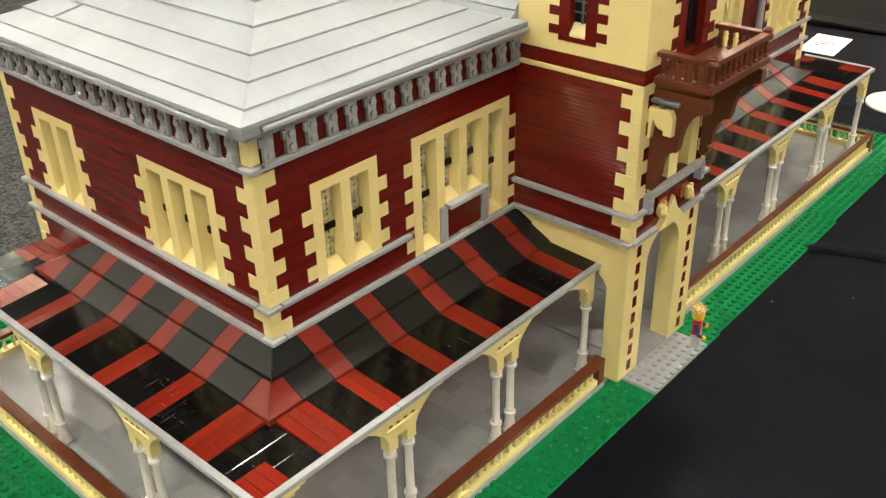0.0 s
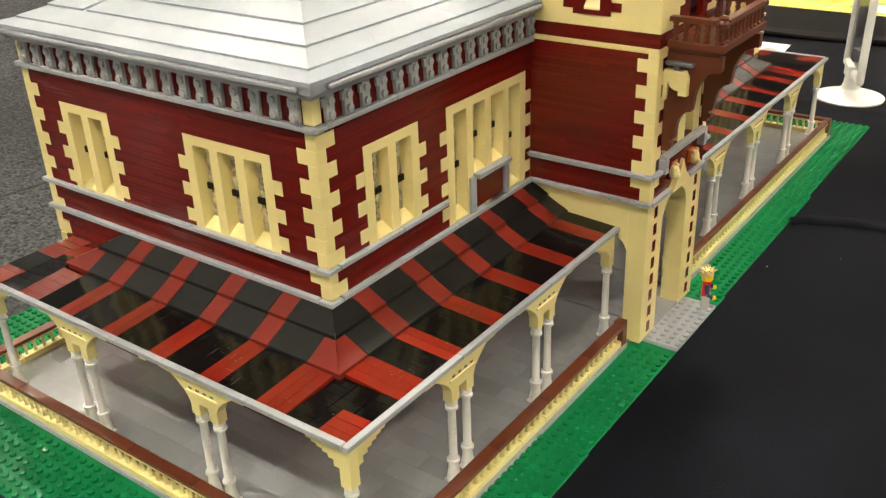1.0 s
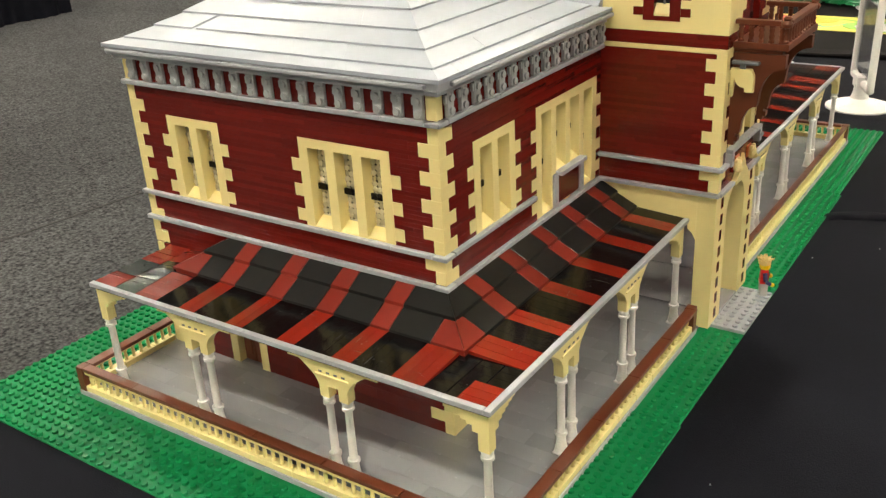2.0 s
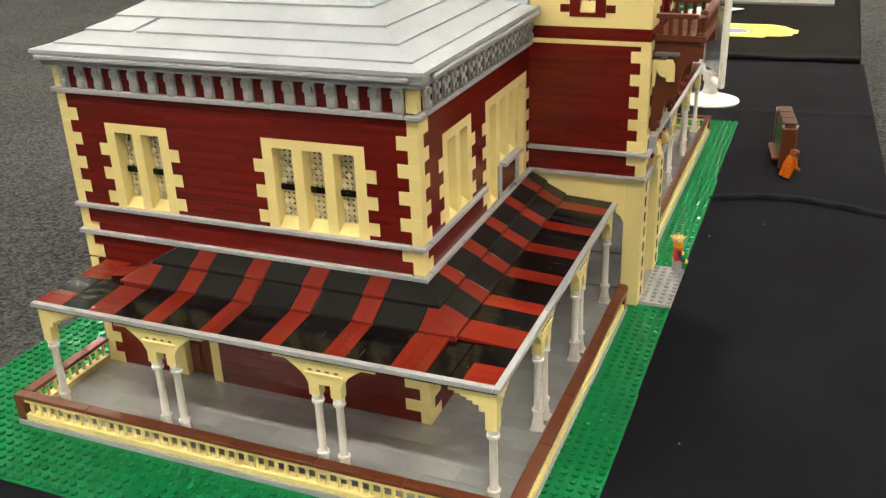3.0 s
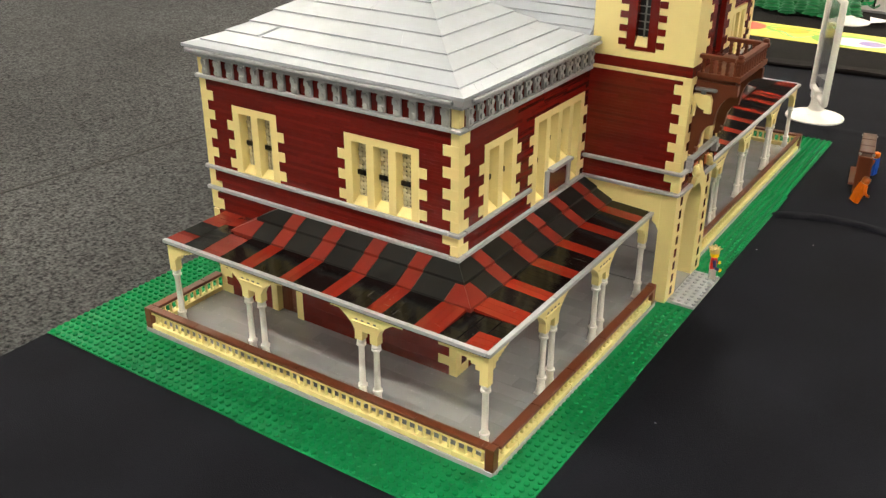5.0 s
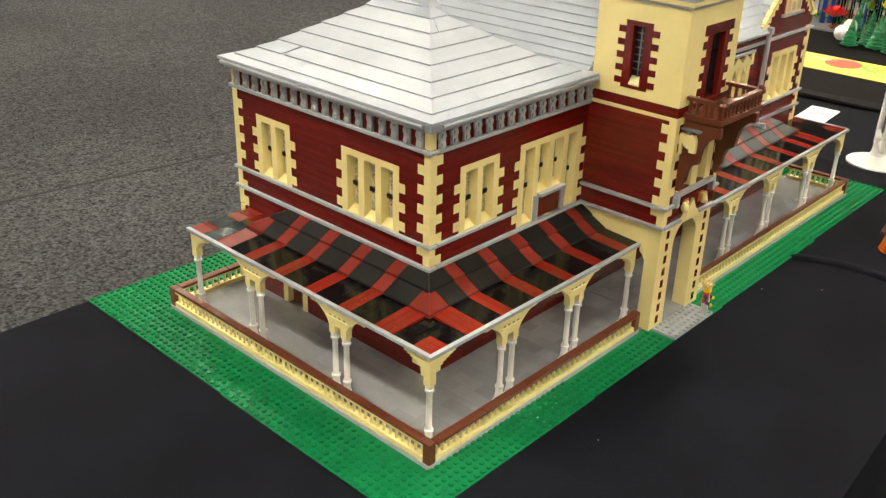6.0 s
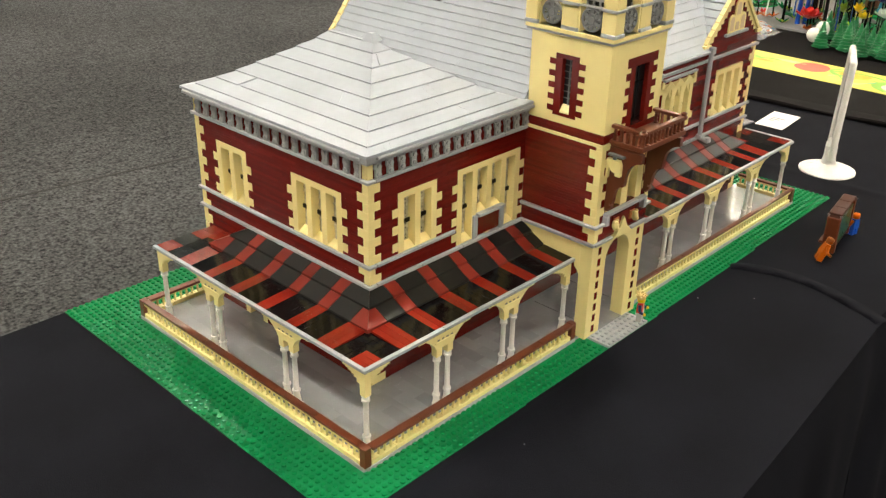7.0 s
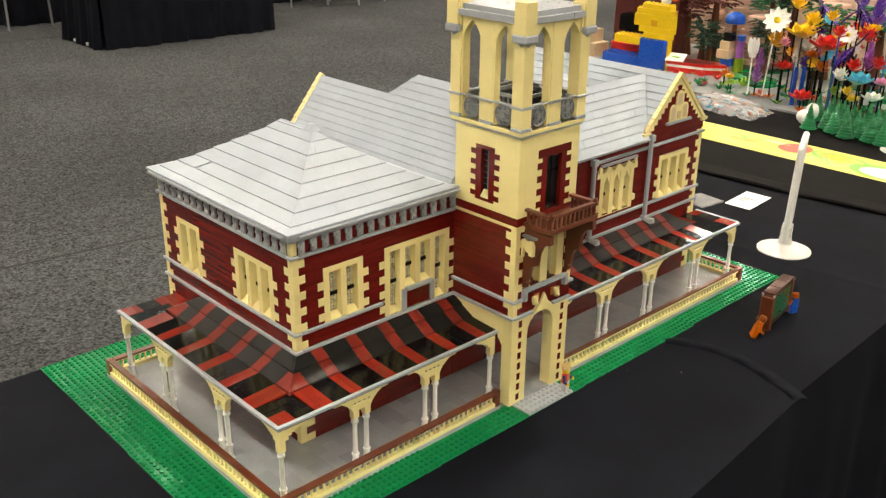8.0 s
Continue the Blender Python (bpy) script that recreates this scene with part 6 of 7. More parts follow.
# ---- toy garden display ----
GZ = -0.65
gbase = tagged(part("garden_base", Shape().box(-160, 241, GZ, 30, 345, GZ + 0.7), plastic("stone_grey_base", (0.24, 0.25, 0.26), 0.35, 0.05)), "grey studded base of the toy flower garden", "baseplate")
GR = random.Random(21)
for k in range(34):
    x, y = GR.uniform(-128, 25), GR.uniform(245, 330)
    r = GR.uniform(3, 9)
    part("grass_patch", Shape().prism([(x + r * math.cos(t) * GR.uniform(0.7, 1.3), y + r * math.sin(t) * GR.uniform(0.6, 1.1)) for t in [i * math.pi / 5 for i in range(10)]], "z", GZ + 0.7, GZ + 1.1 + GR.uniform(0, 0.8)), GR.choice((GREEN, GREEN, LEAF)), gbase)


def toy_pine(h, r):
    s = Shape().lathe([(0.5, 0), (0.5, 0.8)], n=8)
    n = 9
    prof = []
    for i in range(n):
        t = i / n
        prof += [(r * (1 - t) + 0.15, 0.8 + (h - 0.8) * t), (r * (1 - t) * 0.62 + 0.1, 0.8 + (h - 0.8) * (t + 0.7 / n))]
    prof.append((0.1, h))
    s.lathe(prof, n=14)
    return s


PINES = [toy_pine(h, r).mesh("toy_pine", [LEAF], smooth=False) for h, r in ((8.8, 2.6), (8.2, 2.4), (9.6, 2.8))]
spots = [(-36.9, 224.7), (-33.5, 229.5), (-29.5, 226.5), (-24, 223.3), (-20.8, 227.5), (-17, 225), (-12.5, 223.5), (-8, 225.5), (-31.5, 233), (-27.5, 230.5), (-24, 231.5), (-18.5, 232),
         (-14, 229.5), (-10, 231), (-36, 238.5), (-32, 238), (-28, 236.5), (-23, 236.5), (-18.5, 237.5), (-13.5, 236), (-40.5, 237.8), (-6, 230), (-8, 236)]
for i, (x, y) in enumerate(spots):
    t = part("toy_pine", PINES[i % 3], LEAF, at=(x, y, GZ))
    t.rotation_euler = (0, 0, i * 1.3)
    tagged(t, "small moulded green toy pine tree", "toy tree", "toy pine trees")
rk = Shape().ball((-42.3, 231.8, GZ + 2.3), 2.4, 9, 6, sq=(1, 1, 1.0)).ball((-41.4, 235.6, GZ + 3.6), 2.3, 9, 6, sq=(1, 1, 1.2))
tagged(part("white_boulder", rk, WHITE, smooth=True), "white rounded toy boulder between the pines", "toy rock")


def petal(s, base, out, up, length, width, curl, mi=0):
    """A cupped leaf shape with a little thickness, growing from base along out and bending towards up."""
    b, o, u = Vector(base), Vector(out).normalized(), Vector(up).normalized()
    w = o.cross(u).normalized()
    prof = ((0.0, 0.35), (0.35, 0.95), (0.7, 0.85), (1.0, 0.12))
    v = []
    for lift in (0.0, -0.12 * width):
        for t, k in prof:
            c = b + o * (length * t) + u * (curl * length * t * t + lift)
            v += [tuple(c - w * width * 0.5 * k + u * 0.12 * width), tuple(c), tuple(c + w * width * 0.5 * k + u * 0.12 * width)]
    f = []
    for q in range(3):
        for e in (0, 1):
            a = q * 3 + e
            f += [[a, a + 1, a + 4, a + 3], [12 + a + 3, 12 + a + 4, 12 + a + 1, 12 + a]]
        f += [[q * 3, q * 3 + 3, 15 + q * 3, 12 + q * 3], [q * 3 + 2, 14 + q * 3, 17 + q * 3, 5 + q * 3]]
    f += [[0, 12, 13, 1], [1, 13, 14, 2], [9, 10, 22, 21], [10, 11, 23, 22]]
    s.add(v, f, mi)


KIND_LABEL = {"daisy": "moulded toy daisy facing out on a thin stem", "cup": "moulded toy blossom with cupped petals on a stem", "spike": "toy flower spike with many small pointed petals",
              "bell": "closed toy tulip bud on a thin stem", "iris": "drooping toy iris with long dark petals", "ball": "clustered toy blossom on a thin stem"}


def flower(x, y, h, m, style, size, stem=None, lean=(0.0, 0.0)):
    t = thing("toy_flower", x, y, GZ + 0.7, KIND_LABEL[style], "toy flower", "toy flowers")
    z0 = GZ + 0.7
    part("stem", Shape().tube((x - lean[0], y - lean[1], z0), (x, y, h), 0.27, n=7), stem or BLACK, t)
    fx, fy = x - lean[0], y - lean[1]
    base = Shape()
    for i in range(5):
        a = i * 1.2566 + x
        petal(base, (fx, fy, z0 + 0.1), (math.cos(a), math.sin(a), 0.25), (0, 0, 1), GR.uniform(1.5, 2.8), 1.1, 0.3)
    part("foot_leaves", base, GR.choice((LEAF, GREEN, LEAF, ORANGE, LIME)), t)
    s = Shape()
    c = Vector((x, y, h))
    size *= 0.92 if style == "iris" else 0.98
    if style == "daisy":
        n = Vector((0.25, -0.8, 0.5)).normalized()
        e1 = Vector((1, 0.3, 0)).normalized()
        e2 = n.cross(e1)
        for i in range(11):
            a = 2 * math.pi * i / 11
            petal(s, tuple(c), tuple(e1 * math.cos(a) + e2 * math.sin(a)), tuple(n), size, size * 0.55, 0.12)
    elif style == "spike":
        for i in range(26):
            a, q = i * 2.4, i / 26
            r = (1 - q) * 0.9 + 0.1
            petal(s, (x, y, h - size + size * 1.5 * q), (math.cos(a), math.sin(a), 0.5 + q), (0, 0, 1), size * 0.46 * r + 0.3, size * 0.27, 0.4)
    elif style == "bell":
        for i in range(6):
            a = i * 1.047
            petal(s, (x + size * 0.2 * math.cos(a), y + size * 0.2 * math.sin(a), h - size * 0.5), (math.cos(a) * 0.28, math.sin(a) * 0.28, 1), (-math.cos(a), -math.sin(a), 0.1), size * 1.7, size * 0.75, 0.16)
    elif style == "iris":
        for i in range(9):
            a = i * 2.1 + x
            d = -0.5 if i % 3 else 0.9
            petal(s, tuple(c), (math.cos(a), math.sin(a) * 0.8, d), (0, 0, 1), size * (1.15 if i % 3 else 0.8), size * 0.42, -0.45 if i % 3 else 0.3)
    elif style == "ball":
        for i in range(14):
            a, q = i * 2.4, i / 14
            petal(s, (x, y, h - size * 0.3 + size * 0.6 * q), (math.cos(a), math.sin(a), 0.1 + 1.2 * q), (0, 0, 1), size * (0.95 - 0.3 * q), size * 0.55, 0.3)
    else:
        for i in range(10):
            a = i * 1.2566 + (0.6 if i > 4 else 0)
            petal(s, tuple(c), (math.cos(a), math.sin(a), 0.25 if i < 5 else 0.9), (0, 0, 1), size * (1.0 if i < 5 else 0.75), size * 0.75, 0.22)
    part("petals", s, m, t)
    if style == "daisy":
        part("eye", Shape().ball((x + 0.2, y - 0.5, h + 0.3), size * 0.26, 8, 5), YELLOW, t, smooth=True)


DEEP = plastic("deep_purple_plastic", (0.035, 0.012, 0.13), 0.25, 0.2)
LILAC = plastic("lilac_plastic", (0.32, 0.09, 0.42), 0.3, 0.15)
GOLD = plastic("amber_yellow_plastic", (0.72, 0.36, 0.01), 0.3, 0.05)
tall_bed = [(-67, 252, 28.0, WHITE, "daisy", 5.0, WHITE, (2.0, 0)), (-65, 262, 32.5, YELLOW, "ball", 4.0), (-67.3, 254, 20.0, GOLD, "ball", 4.6), (-58.5, 255, 23.2, YELLOW, "cup", 6.4),
            (-58.8, 262, 27, YELLOW, "ball", 4.4), (-46.7, 250, 21.0, BRIGHT_RED, "cup", 6.4), (-60.4, 248, 12.5, BRIGHT_RED, "cup", 3.8), (-47.8, 251, 14.0, ORANGE, "ball", 3.2),
            (-58.8, 268, 32.6, PURPLE, "iris", 7.0), (-29.8, 240, 13.6, AZURE, "cup", 5.0), (-37.9, 244, 13.8, WHITE, "ball", 3.4), (-35.2, 247, 16.9, BRIGHT_RED, "ball", 3.4),
            (-73.7, 250, 16.4, WHITE, "bell", 4.2, WHITE), (-72.1, 252, 10.6, LILAC, "spike", 6.0), (-32.7, 252, 21.9, LILAC, "spike", 6.5), (-35.8, 256, 25.5, BRIGHT_RED, "ball", 3.8)]
front_bed = [(-24.1, 239, 9.2, WHITE, "cup", 3.6), (-37.6, 250, 23, DEEP, "iris", 7.5), (-42.4, 262, 34, DEEP, "iris", 8.0), (-36.4, 262, 36, PURPLE, "spike", 9.0),
             (-27, 246, 19, BRIGHT_RED, "ball", 3.4), (-22, 250, 24, AZURE, "cup", 4.2), (-18, 244, 16, ORANGE, "ball", 3), (-50, 268, 24, LIME, "ball", 3.4),
             (-54, 256, 13, LIME, "ball", 3.4), (-12, 246, 20, PINK, "cup", 3.6), (-8, 252, 25, YELLOW, "daisy", 3.6), (-42, 254, 26, WHITE, "daisy", 3.4),
             (-80, 268, 12, LILAC, "spike", 5.0), (-50.2, 244, 4.0, BRIGHT_RED, "cup", 4.6), (-3, 244, 17, BRIGHT_RED, "ball", 3.0), (-60, 272, 20, WHITE, "cup", 3)]
back_bed = [(-16, 268, 30, PURPLE, "iris", 6), (-26, 258, 28, PURPLE, "spike", 9), (-40, 246, 8, LIME, "ball", 2.6), (-32, 243, 7, YELLOW, "cup", 2.6),
            (-45, 258, 17, PINK, "ball", 3.0), (-55, 264, 18, BRIGHT_RED, "ball", 3.0), (-84, 254, 4.5, YELLOW, "cup", 2.2), (-89, 259, 4.5, ORANGE, "cup", 2.2),
            (-79, 247, 4.0, LIME, "cup", 2.4), (-30, 262, 24, AZURE, "ball", 3.2), (-20, 256, 20, WHITE, "daisy", 3.2), (-68, 268, 14, GOLD, "ball", 3),
            (-51, 260, 30, YELLOW, "ball", 3.2), (-47, 270, 34, DEEP, "iris", 7), (-24, 244, 13.5, PINK, "cup", 3.2), (-33, 240, 10, YELLOW, "ball", 2.4)]
for bed in (tall_bed, front_bed, back_bed):
    for f in bed:
        flower(*f)
tones = (BRIGHT_RED, YELLOW, WHITE, AZURE, LILAC, ORANGE, PURPLE, PINK, LIME, DEEP)
for k in range(46):
    flower(GR.uniform(-64, -8), GR.uniform(243, 276), GR.uniform(5, 30), GR.choice(tones), GR.choice(("ball", "cup", "daisy", "spike", "ball")), GR.uniform(2.2, 4.0), GR.choice((BLACK, BLACK, LEAF, BROWN, BLUE)))
for x, y in ((-56.2, 250), (-54.4, 252)):
    tagged(part("toy_post", Shape().lathe([(0.9, GZ + 0.7), (0.7, 4), (0.9, 4.3), (0.7, 8.5), (0.9, 8.8), (0.6, 13.5)], x, y, 9), BLUE, smooth=True), "blue ringed toy post among the flowers", "toy post", "blue toy posts")


# round-topped toy trees and trunks behind the flowers
def toy_tree(x, y, h, r, m, trunk=BROWN, seed=0):
    t = thing("toy_tree", x, y, GZ + 0.7, "brick-built toy tree with a lumpy leafy crown", "toy tree", "built toy trees")
    g = random.Random(seed)
    part("trunk", Shape().lathe([(r * 0.30, GZ + 0.7), (r * 0.2, GZ + h * 0.35), (r * 0.16, h * 0.7), (r * 0.1, h)], x, y, 9), trunk, t)
    s = Shape()
    for k in range(120):
        a, b = g.uniform(0, 6.283), g.uniform(-0.5, 1)
        d = r * g.uniform(0.2, 0.8)
        petal(s, (x + d * math.cos(a), y + d * math.sin(a), h + b * r * 0.7), (math.cos(a + g.uniform(-0.8, 0.8)), math.sin(a), g.uniform(-0.3, 0.4)), (0, 0, 1), r * g.uniform(0.25, 0.5), r * g.uniform(0.18, 0.32), -0.15)
    part("crown", s, m, t)


MAROON = plastic("maroon_leaf_plastic", (0.10, 0.02, 0.02), 0.35, 0.2)
PINE = plastic("deep_green_leaf_plastic", (0.008, 0.05, 0.026), 0.35, 0.2)
for x, y, h, r, m, sd in ((-135, 302, 20, 10, MAROON, 2), (-124, 306, 26, 10, MAROON, 12), (-112.6, 285, 10, 6, PINE, 3), (-119, 290, 13, 7, PINE, 13), (-100.4, 310, 25.7, 9, LEAF, 5), (-88, 306, 29, 9, PINE, 15),
                          (-48, 296, 24, 10, LEAF, 6), (-20, 300, 30, 12, LEAF, 7), (-70, 300, 22, 9, LEAF, 17),  (-92, 294, 16, 7, PINE, 20), (-86, 284, 10, 5, PINE, 23)):
    toy_tree(x, y, h, r, m, seed=sd)
dome = thing("toy_tree", -105, 290, GZ + 0.7, "blue domed toy tree on a thin brown trunk", "toy tree", "built toy trees")
part("trunk", Shape().lathe([(1.4, GZ + 0.7), (1.0, 18)], -105, 290, 8), BROWN, dome)
part("crown", Shape().lathe([(3.9, 18.6), (4.1, 19.6), (3.7, 21.4), (2.5, 22.6), (0.6, 23.1)], -105, 290, 14), BLUE, dome, smooth=True)
ROCK = plastic("flesh_rock_plastic", (0.60, 0.38, 0.30), 0.4, 0.1)
for n_, (cx, cy, w, h) in enumerate(((-98, 302, 9.5, 20), (-150, 334, 12, 22), (-118, 334, 13, 28), (-84, 332, 10, 24))):
    rock = thing("toy_cliff", cx, cy, GZ + 0.7, "pinkish layered brick-built toy cliff", "toy rock", "toy cliffs")
    g = random.Random(40 + n_)
    z = GZ + 0.7
    while z < h:
        e = 1.0 - 0.5 * (z / h) ** 3
        dx, dy = g.uniform(-0.6, 0.6), g.uniform(-0.4, 0.4)
        part("rock_course", Shape().box(cx + dx - w * e, cy + dy - w * 0.5, z, cx + dx + w * e * g.uniform(0.85, 1.0), cy + dy + w * 0.5, z + 1.9, c=0.35), ROCK, rock)
        z += 1.92
tagged(part("backdrop_panel", Shape().box(-170, 341, GZ, 40, 343, 70), plain("pinkish_beige_board", (0.72, 0.56, 0.46), 0.6)), "pinkish beige board standing behind the toy garden", "panel")

# big brick-built toy, a boat and small models
big = thing("brick_sculpture", -136, 270, GZ, "large toy-brick sculpture in yellow, blue, red and black blocks", "brick sculpture")
blocks = [("blue_block", (-131.5, 262, GZ, -119.9, 265, 12), BLUE), ("blue_block", (-150, 262, GZ, -131.6, 270, 4.0), BLUE), ("red_block", (-152, 270.1, GZ, -138, 277, 7.2), BRIGHT_RED),
          ("yellow_block", (-146, 264, 8.6, -131.6, 270, 11.9), YELLOW), ("black_block", (-150, 272, 12, -137.1, 280, 18.7), BLACK), ("black_post", (-148, 274, 7.2, -145, 278, 12), BLACK),
          ("white_block", (-127, 268, 26, -124, 271, 33), WHITE), ("maroon_block", (-147, 292, GZ, -134, 300, 33), MAROON), ("orange_block", (-140, 276, 26.1, -126, 280, 31), ORANGE), ("maroon_block", (-163, 286, GZ, -153, 294, 24), MAROON)]
for q, (x0, x1, z0, z1) in enumerate(((-131.5, -119, 12.1, 14.4), (-134, -118.2, 14.4, 16.8), (-136.6, -118.2, 16.8, 21.6), (-135.6, -118.2, 21.6, 24.0), (-133, -119.4, 24.0, 26.0))):
    blocks.append(("yellow_course", (x0, 264, z0, x1, 268, z1 - 0.03), YELLOW))
blocks.append(("yellow_back", (-131.5, 265.1, GZ, -119.5, 268, 12.05), YELLOW))
for nm, b, m in blocks:
    part(nm, Shape().box(*b, c=0.2), m, big)
    if nm not in ("white_block", "yellow_back", "black_post"):
        cells = [(x, y) for x in np.arange(b[0] + 1, b[3] - 0.5, 2.0) for y in np.arange(b[1] + 1, b[4] - 0.5, 2.0)]
        part("studs", stud_field(cells, b[5], r=0.62, h=0.45), m, big, fix=False, kind="stuff")
piece("eye_brick", big, -128, 263.8, 17.2, -125, 264.1, 19.6, GOLD)
boat = thing("toy_boat", -111, 270, GZ, "red and white toy boat beside the brick sculpture", "toy boat")
hull = [(-119, 264), (-104, 268), (-97, 274), (-104, 277), (-118, 275)]
wide = lambda k: [(-110 + (x + 110) * k, 270 + (y - 270) * k) for x, y in hull]
for z0, z1, k, m in ((GZ + 0.9, 2.2, 0.94, BRIGHT_RED), (2.2, 3.2, 0.98, WHITE), (3.2, 4.4, 1.0, BRIGHT_RED)):
    part("hull_course", Shape().prism(wide(k), "z", z0, z1), m, boat)
part("hold", Shape().prism(wide(0.8), "z", 4.4, 4.46), RED_IN, boat)
for x, y in ((-104, 266.8), (-114, 264.4)):
    part("wheel", Shape().tube((x, y, 0.6), (x - 0.4, y + 1.6, 0.6), 1.2, n=12), BRIGHT_RED, boat)
name = thing("name_card", -116, 266, 4.46, "small white card propped on the toy boat", "paper card")
part("sheet", Shape().add([(-119.5, 263.5, 4.6), (-112, 265.2, 4.6), (-113, 269.5, 7.2), (-120.5, 267.8, 7.2), (-119.5, 263.6, 4.5), (-112, 265.3, 4.5), (-113, 269.7, 7.0), (-120.5, 268, 7.0)],
                          [[0, 1, 2, 3], [7, 6, 5, 4], [0, 4, 5, 1], [1, 5, 6, 2], [2, 6, 7, 3], [3, 7, 4, 0]]), PAPER, name)
part("print", Shape().box(-117.5, 265.6, 5.9, -114.5, 266.8, 6.2), GREEN_PRINT, name)
sm = thing("brick_totem", -103, 283, GZ, "small brick-built totem in tan and blue", "toy model")
for z0, z1, w, dx, m in ((GZ + 0.7, 2.5, 2.6, 0, SAND), (2.5, 5.5, 2.2, 0.6, BLUE), (5.5, 9, 2.8, -0.5, SAND), (9, 12.5, 2.2, -0.2, SAND), (12.5, 16, 1.8, 0.4, BLACK)):
    part("block", Shape().box(-103 - w + dx, 283 - w, z0, -103 + w + dx, 283 + w, z1, c=0.15), m, sm)
sm = thing("toy_column", -98.5, 285, GZ, "mauve and lime stacked toy column", "toy model")
for z0, z1, w, m in ((GZ + 0.7, 6, 2.0, LIME), (6, 13, 1.5, LILAC), (13, 15, 1.8, BLUE)):
    part("block", Shape().lathe([(w, z0), (w, z1 - 0.2), (w * 0.8, z1)], -98.5, 285, 10), m, sm)
tan = thing("tan_model", -164, 270, GZ, "tan brick-built box model beside the sculpture", "toy model")
for b in ((-171, 266, GZ, -157.5, 276, 5.5), (-170, 267, 5.5, -160, 275, 11.0)):
    part("block", Shape().box(*b, c=0.2), SAND, tan)
for k in range(26):
    x, y = GR.uniform(-126, -70), GR.uniform(248, 276)
    r = GR.uniform(0.5, 1.2)
    tuft = Shape()
    for i in range(6):
        a = i * 1.047 + k
        petal(tuft, (x, y, GZ + 0.8), (math.cos(a), math.sin(a), 0.6), (0, 0, 1), r * 2.2, r, 0.3)
    tagged(part("toy_plant", tuft, GR.choice((LEAF, GREEN, LIME, BRIGHT_RED, YELLOW, LEAF))), "low spreading toy plant on the garden base", "toy plant", "low toy plants")
bag = thing("plastic_bag", -69, 229.5, GZ, "clear plastic bag full of small coloured toy pieces", "bag")
film = Shape()
n, m2 = 26, 12
gv = [[(-86 + 31 * i / n + 0.6 * math.sin(j), 221 + 17 * j / m2 + 0.8 * math.sin(i * 0.7), GZ + 0.2 + 4.6 * max(0.0, math.sin(math.pi * i / n)) ** 0.6 * max(0.0, math.sin(math.pi * j / m2)) ** 0.7 + 0.9 * noise.noise(Vector((i * 0.6, j * 0.6, 3)))) for i in range(n + 1)] for j in range(m2 + 1)]
film.add([p for r in gv for p in r], [[j * (n + 1) + i, j * (n + 1) + i + 1, (j + 1) * (n + 1) + i + 1, (j + 1) * (n + 1) + i] for j in range(m2) for i in range(n)])
part("film", film, CLEAR, bag, smooth=True)
# Half are white: the film's bright highlights are put into the pieces' colour.
mats = [ORANGE, WHITE, AZURE, WHITE, WHITE, SAND]
bits = Shape()
for k in range(330):
    x, y = max(-83, min(-58, GR.gauss(-69, 6.0))), max(223, min(236, GR.gauss(229.5, 3.4)))
    r = GR.uniform(0.6, 1.5)
    zz = GZ + 0.6 + GR.uniform(0, 1) * max(0.2, 3.2 - abs(x + 69) * 0.2 - abs(y - 229.5) * 0.25)
    bits.box(x - r, y - r * 0.6, zz - 0.5, x + r, y + r * 0.6, zz + GR.uniform(-0.1, 0.5), GR.randrange(6), 0.06)
part("pieces", bits, mats, bag, kind="stuff")
bag2 = Shape().prism([(-25.5, 134.5), (-18.0, 133.5), (-17.0, 141.5), (-24.5, 142.5)], "z", -0.42, -0.05)
tagged(part("plastic_sachet", bag2, CLEAR), "small clear plastic sachet lying on the black cloth", "bag")

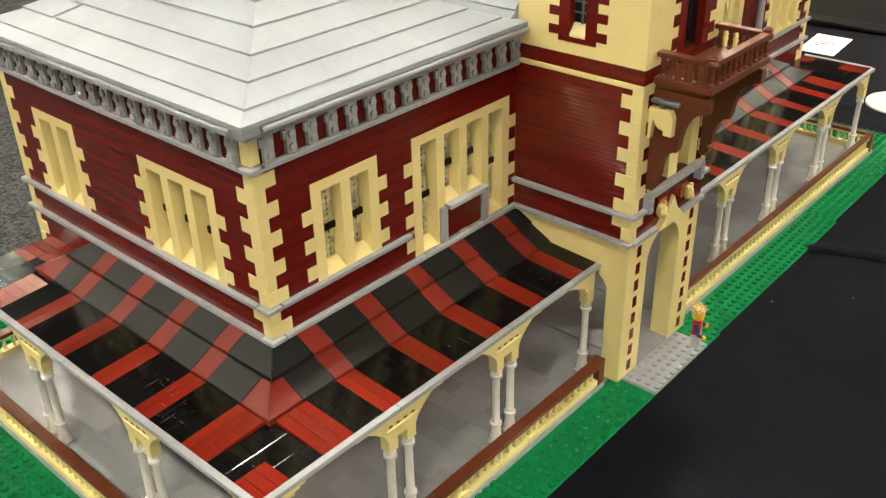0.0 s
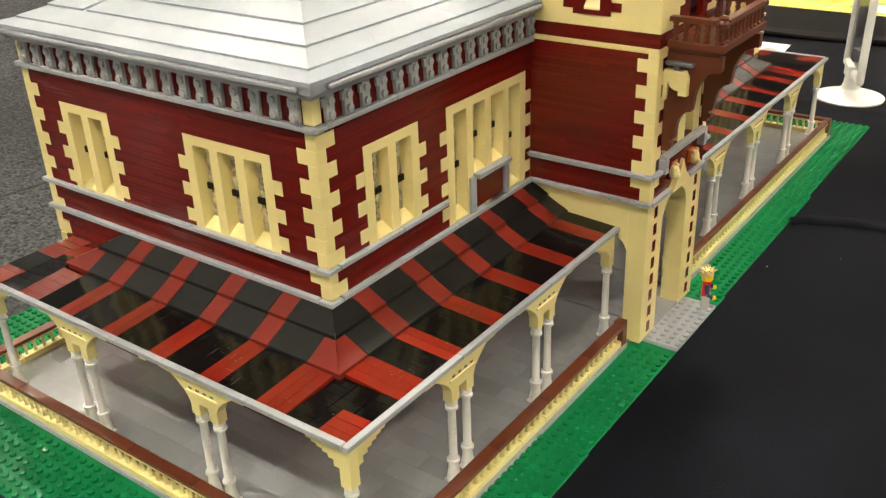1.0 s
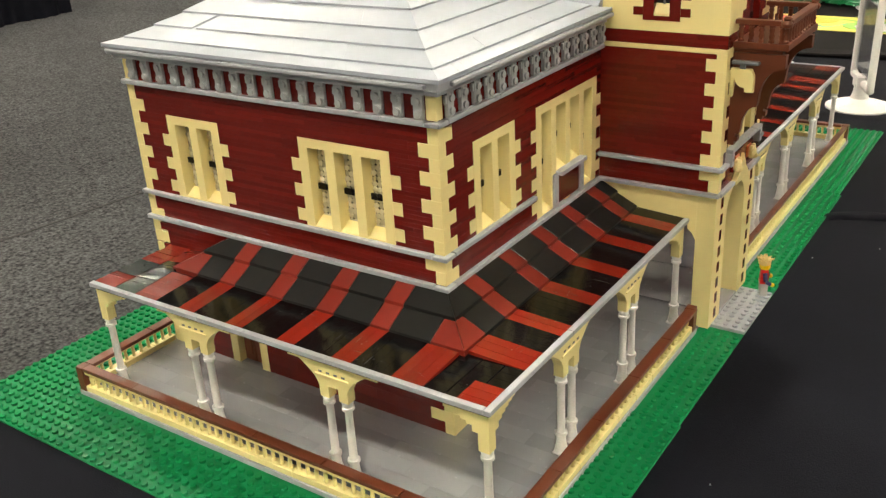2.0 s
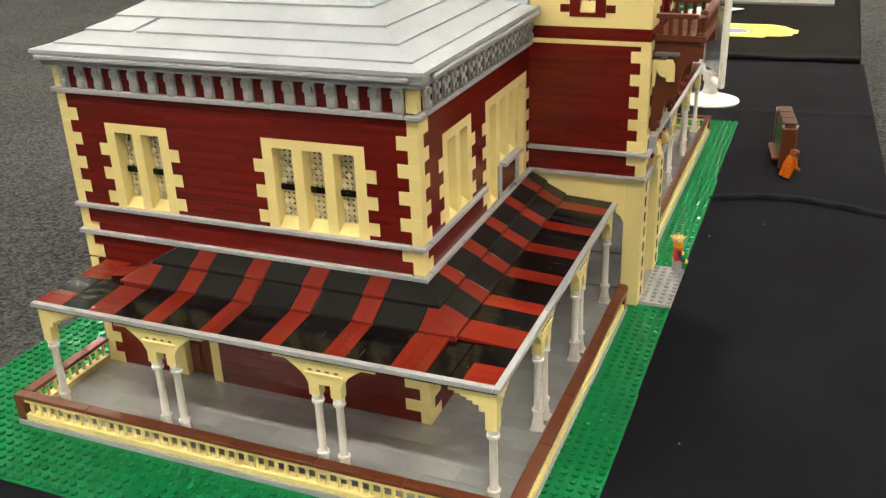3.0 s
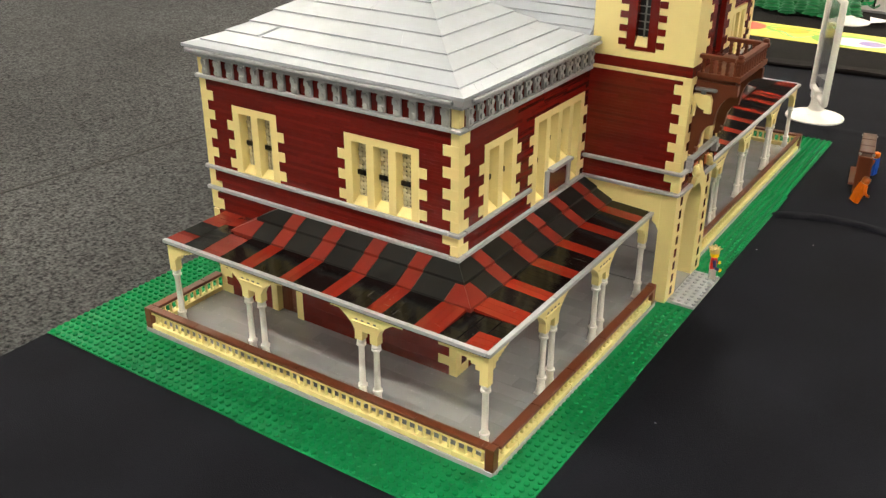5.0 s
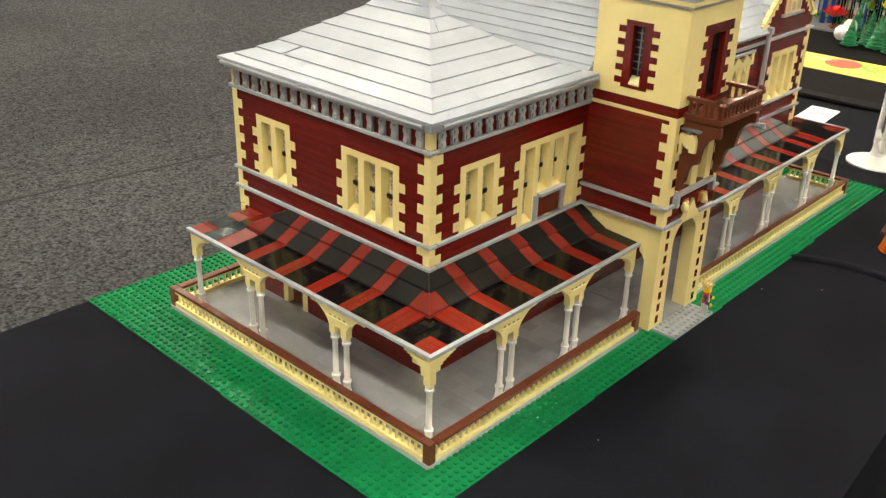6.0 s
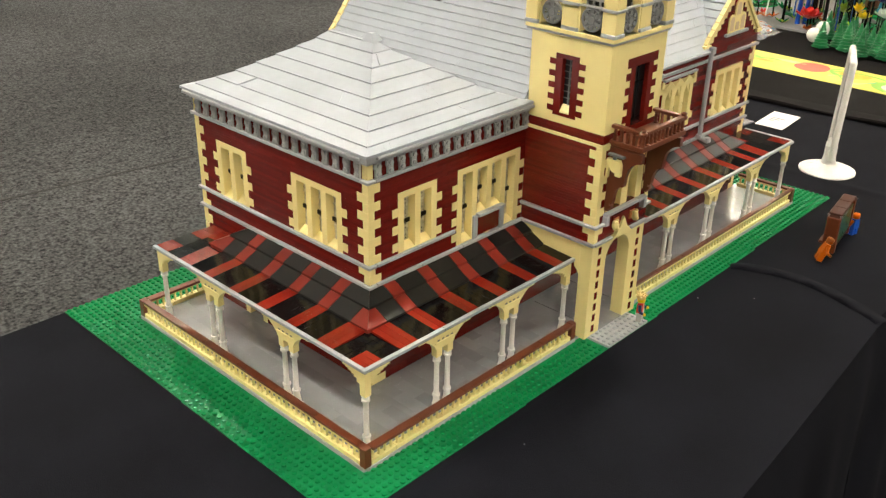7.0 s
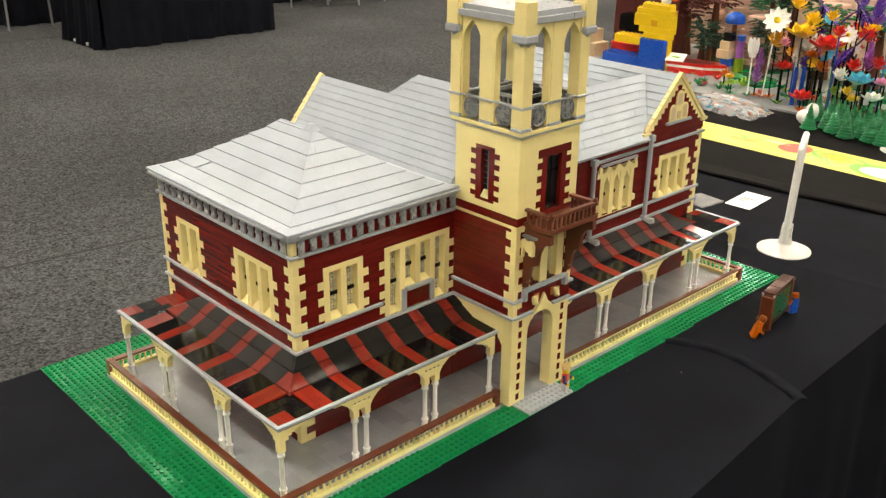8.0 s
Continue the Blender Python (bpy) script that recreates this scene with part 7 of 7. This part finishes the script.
# ---- far side of the hall: covered tables and chairs ----
trestle("exhibition_table", -856, -766, 309, 496, -0.4, "far trestle table under a floor-length black cloth", (1, 1, 1), seed=5)
trestle("exhibition_table", -1060, -956, 289, 400, -0.4, "far black-clothed table behind another one", (1, 1, 1), seed=6)
trestle("exhibition_table", -1010, -930, 600, 860, -0.4, "far black-clothed table with chairs before it", (1, 1, 1), seed=7)


def chair(x, y, turn):
    t = thing("stacking_chair", 0, 0, FLOOR_Z, "black stacking chair with thin metal legs", "chair", "hall chairs")
    part("seat", Shape().box(-27, -27, FLOOR_Z + 54, 27, 27, FLOOR_Z + 59, c=2), BLACK, t)
    part("backrest", Shape().box(-27, 24, FLOOR_Z + 72, 27, 28, FLOOR_Z + 104, c=1.5), BLACK, t)
    for sx in (-1, 1):
        for sy in (-1, 1):
            part("leg", Shape().tube((sx * 25, sy * 25, FLOOR_Z), (sx * 23, sy * 23, FLOOR_Z + (54 if sy < 0 else 100)), 1.3), STEEL, t)
    t.matrix_basis = pose(x * U, y * U, FLOOR_Z * U, 0, 0, turn)
    return t


ch = chair(-905, 630, 80)
for x, y, a in ((-880, 700, 100), (-905, 770, 85), (-960, 300, 10)):
    copy_thing(ch, pose(x * U, y * U, FLOOR_Z * U, 0, 0, a))
bar = Shape().box(-852, 305, FLOOR_Z + 0.2, -796, 308.5, FLOOR_Z + 3.2, c=0.6)
tagged(part("cable_cover", bar, WHITE), "white plastic strip lying on the carpet beside the far table", "cable cover")
for x, y, r in ((-6.8, -37.0, 0.32), (21.7, 5.7, 0.10), (18.0, 54.0, 0.10), (24.6, 60.2, 0.10)):
    crumb = Shape().add([(x - r, y - r * 0.4, TABLE_Z - 0.05), (x + r, y - r * 0.2, TABLE_Z - 0.05), (x + r * 0.1, y + r * 0.8, TABLE_Z - 0.05), (x, y, TABLE_Z + r * 1.1)], [[0, 2, 1], [0, 1, 3], [1, 2, 3], [2, 0, 3]])
    tagged(part("paper_crumb", crumb, PAPER), "tiny white paper crumb on the black tablecloth", "crumb", "paper crumbs")
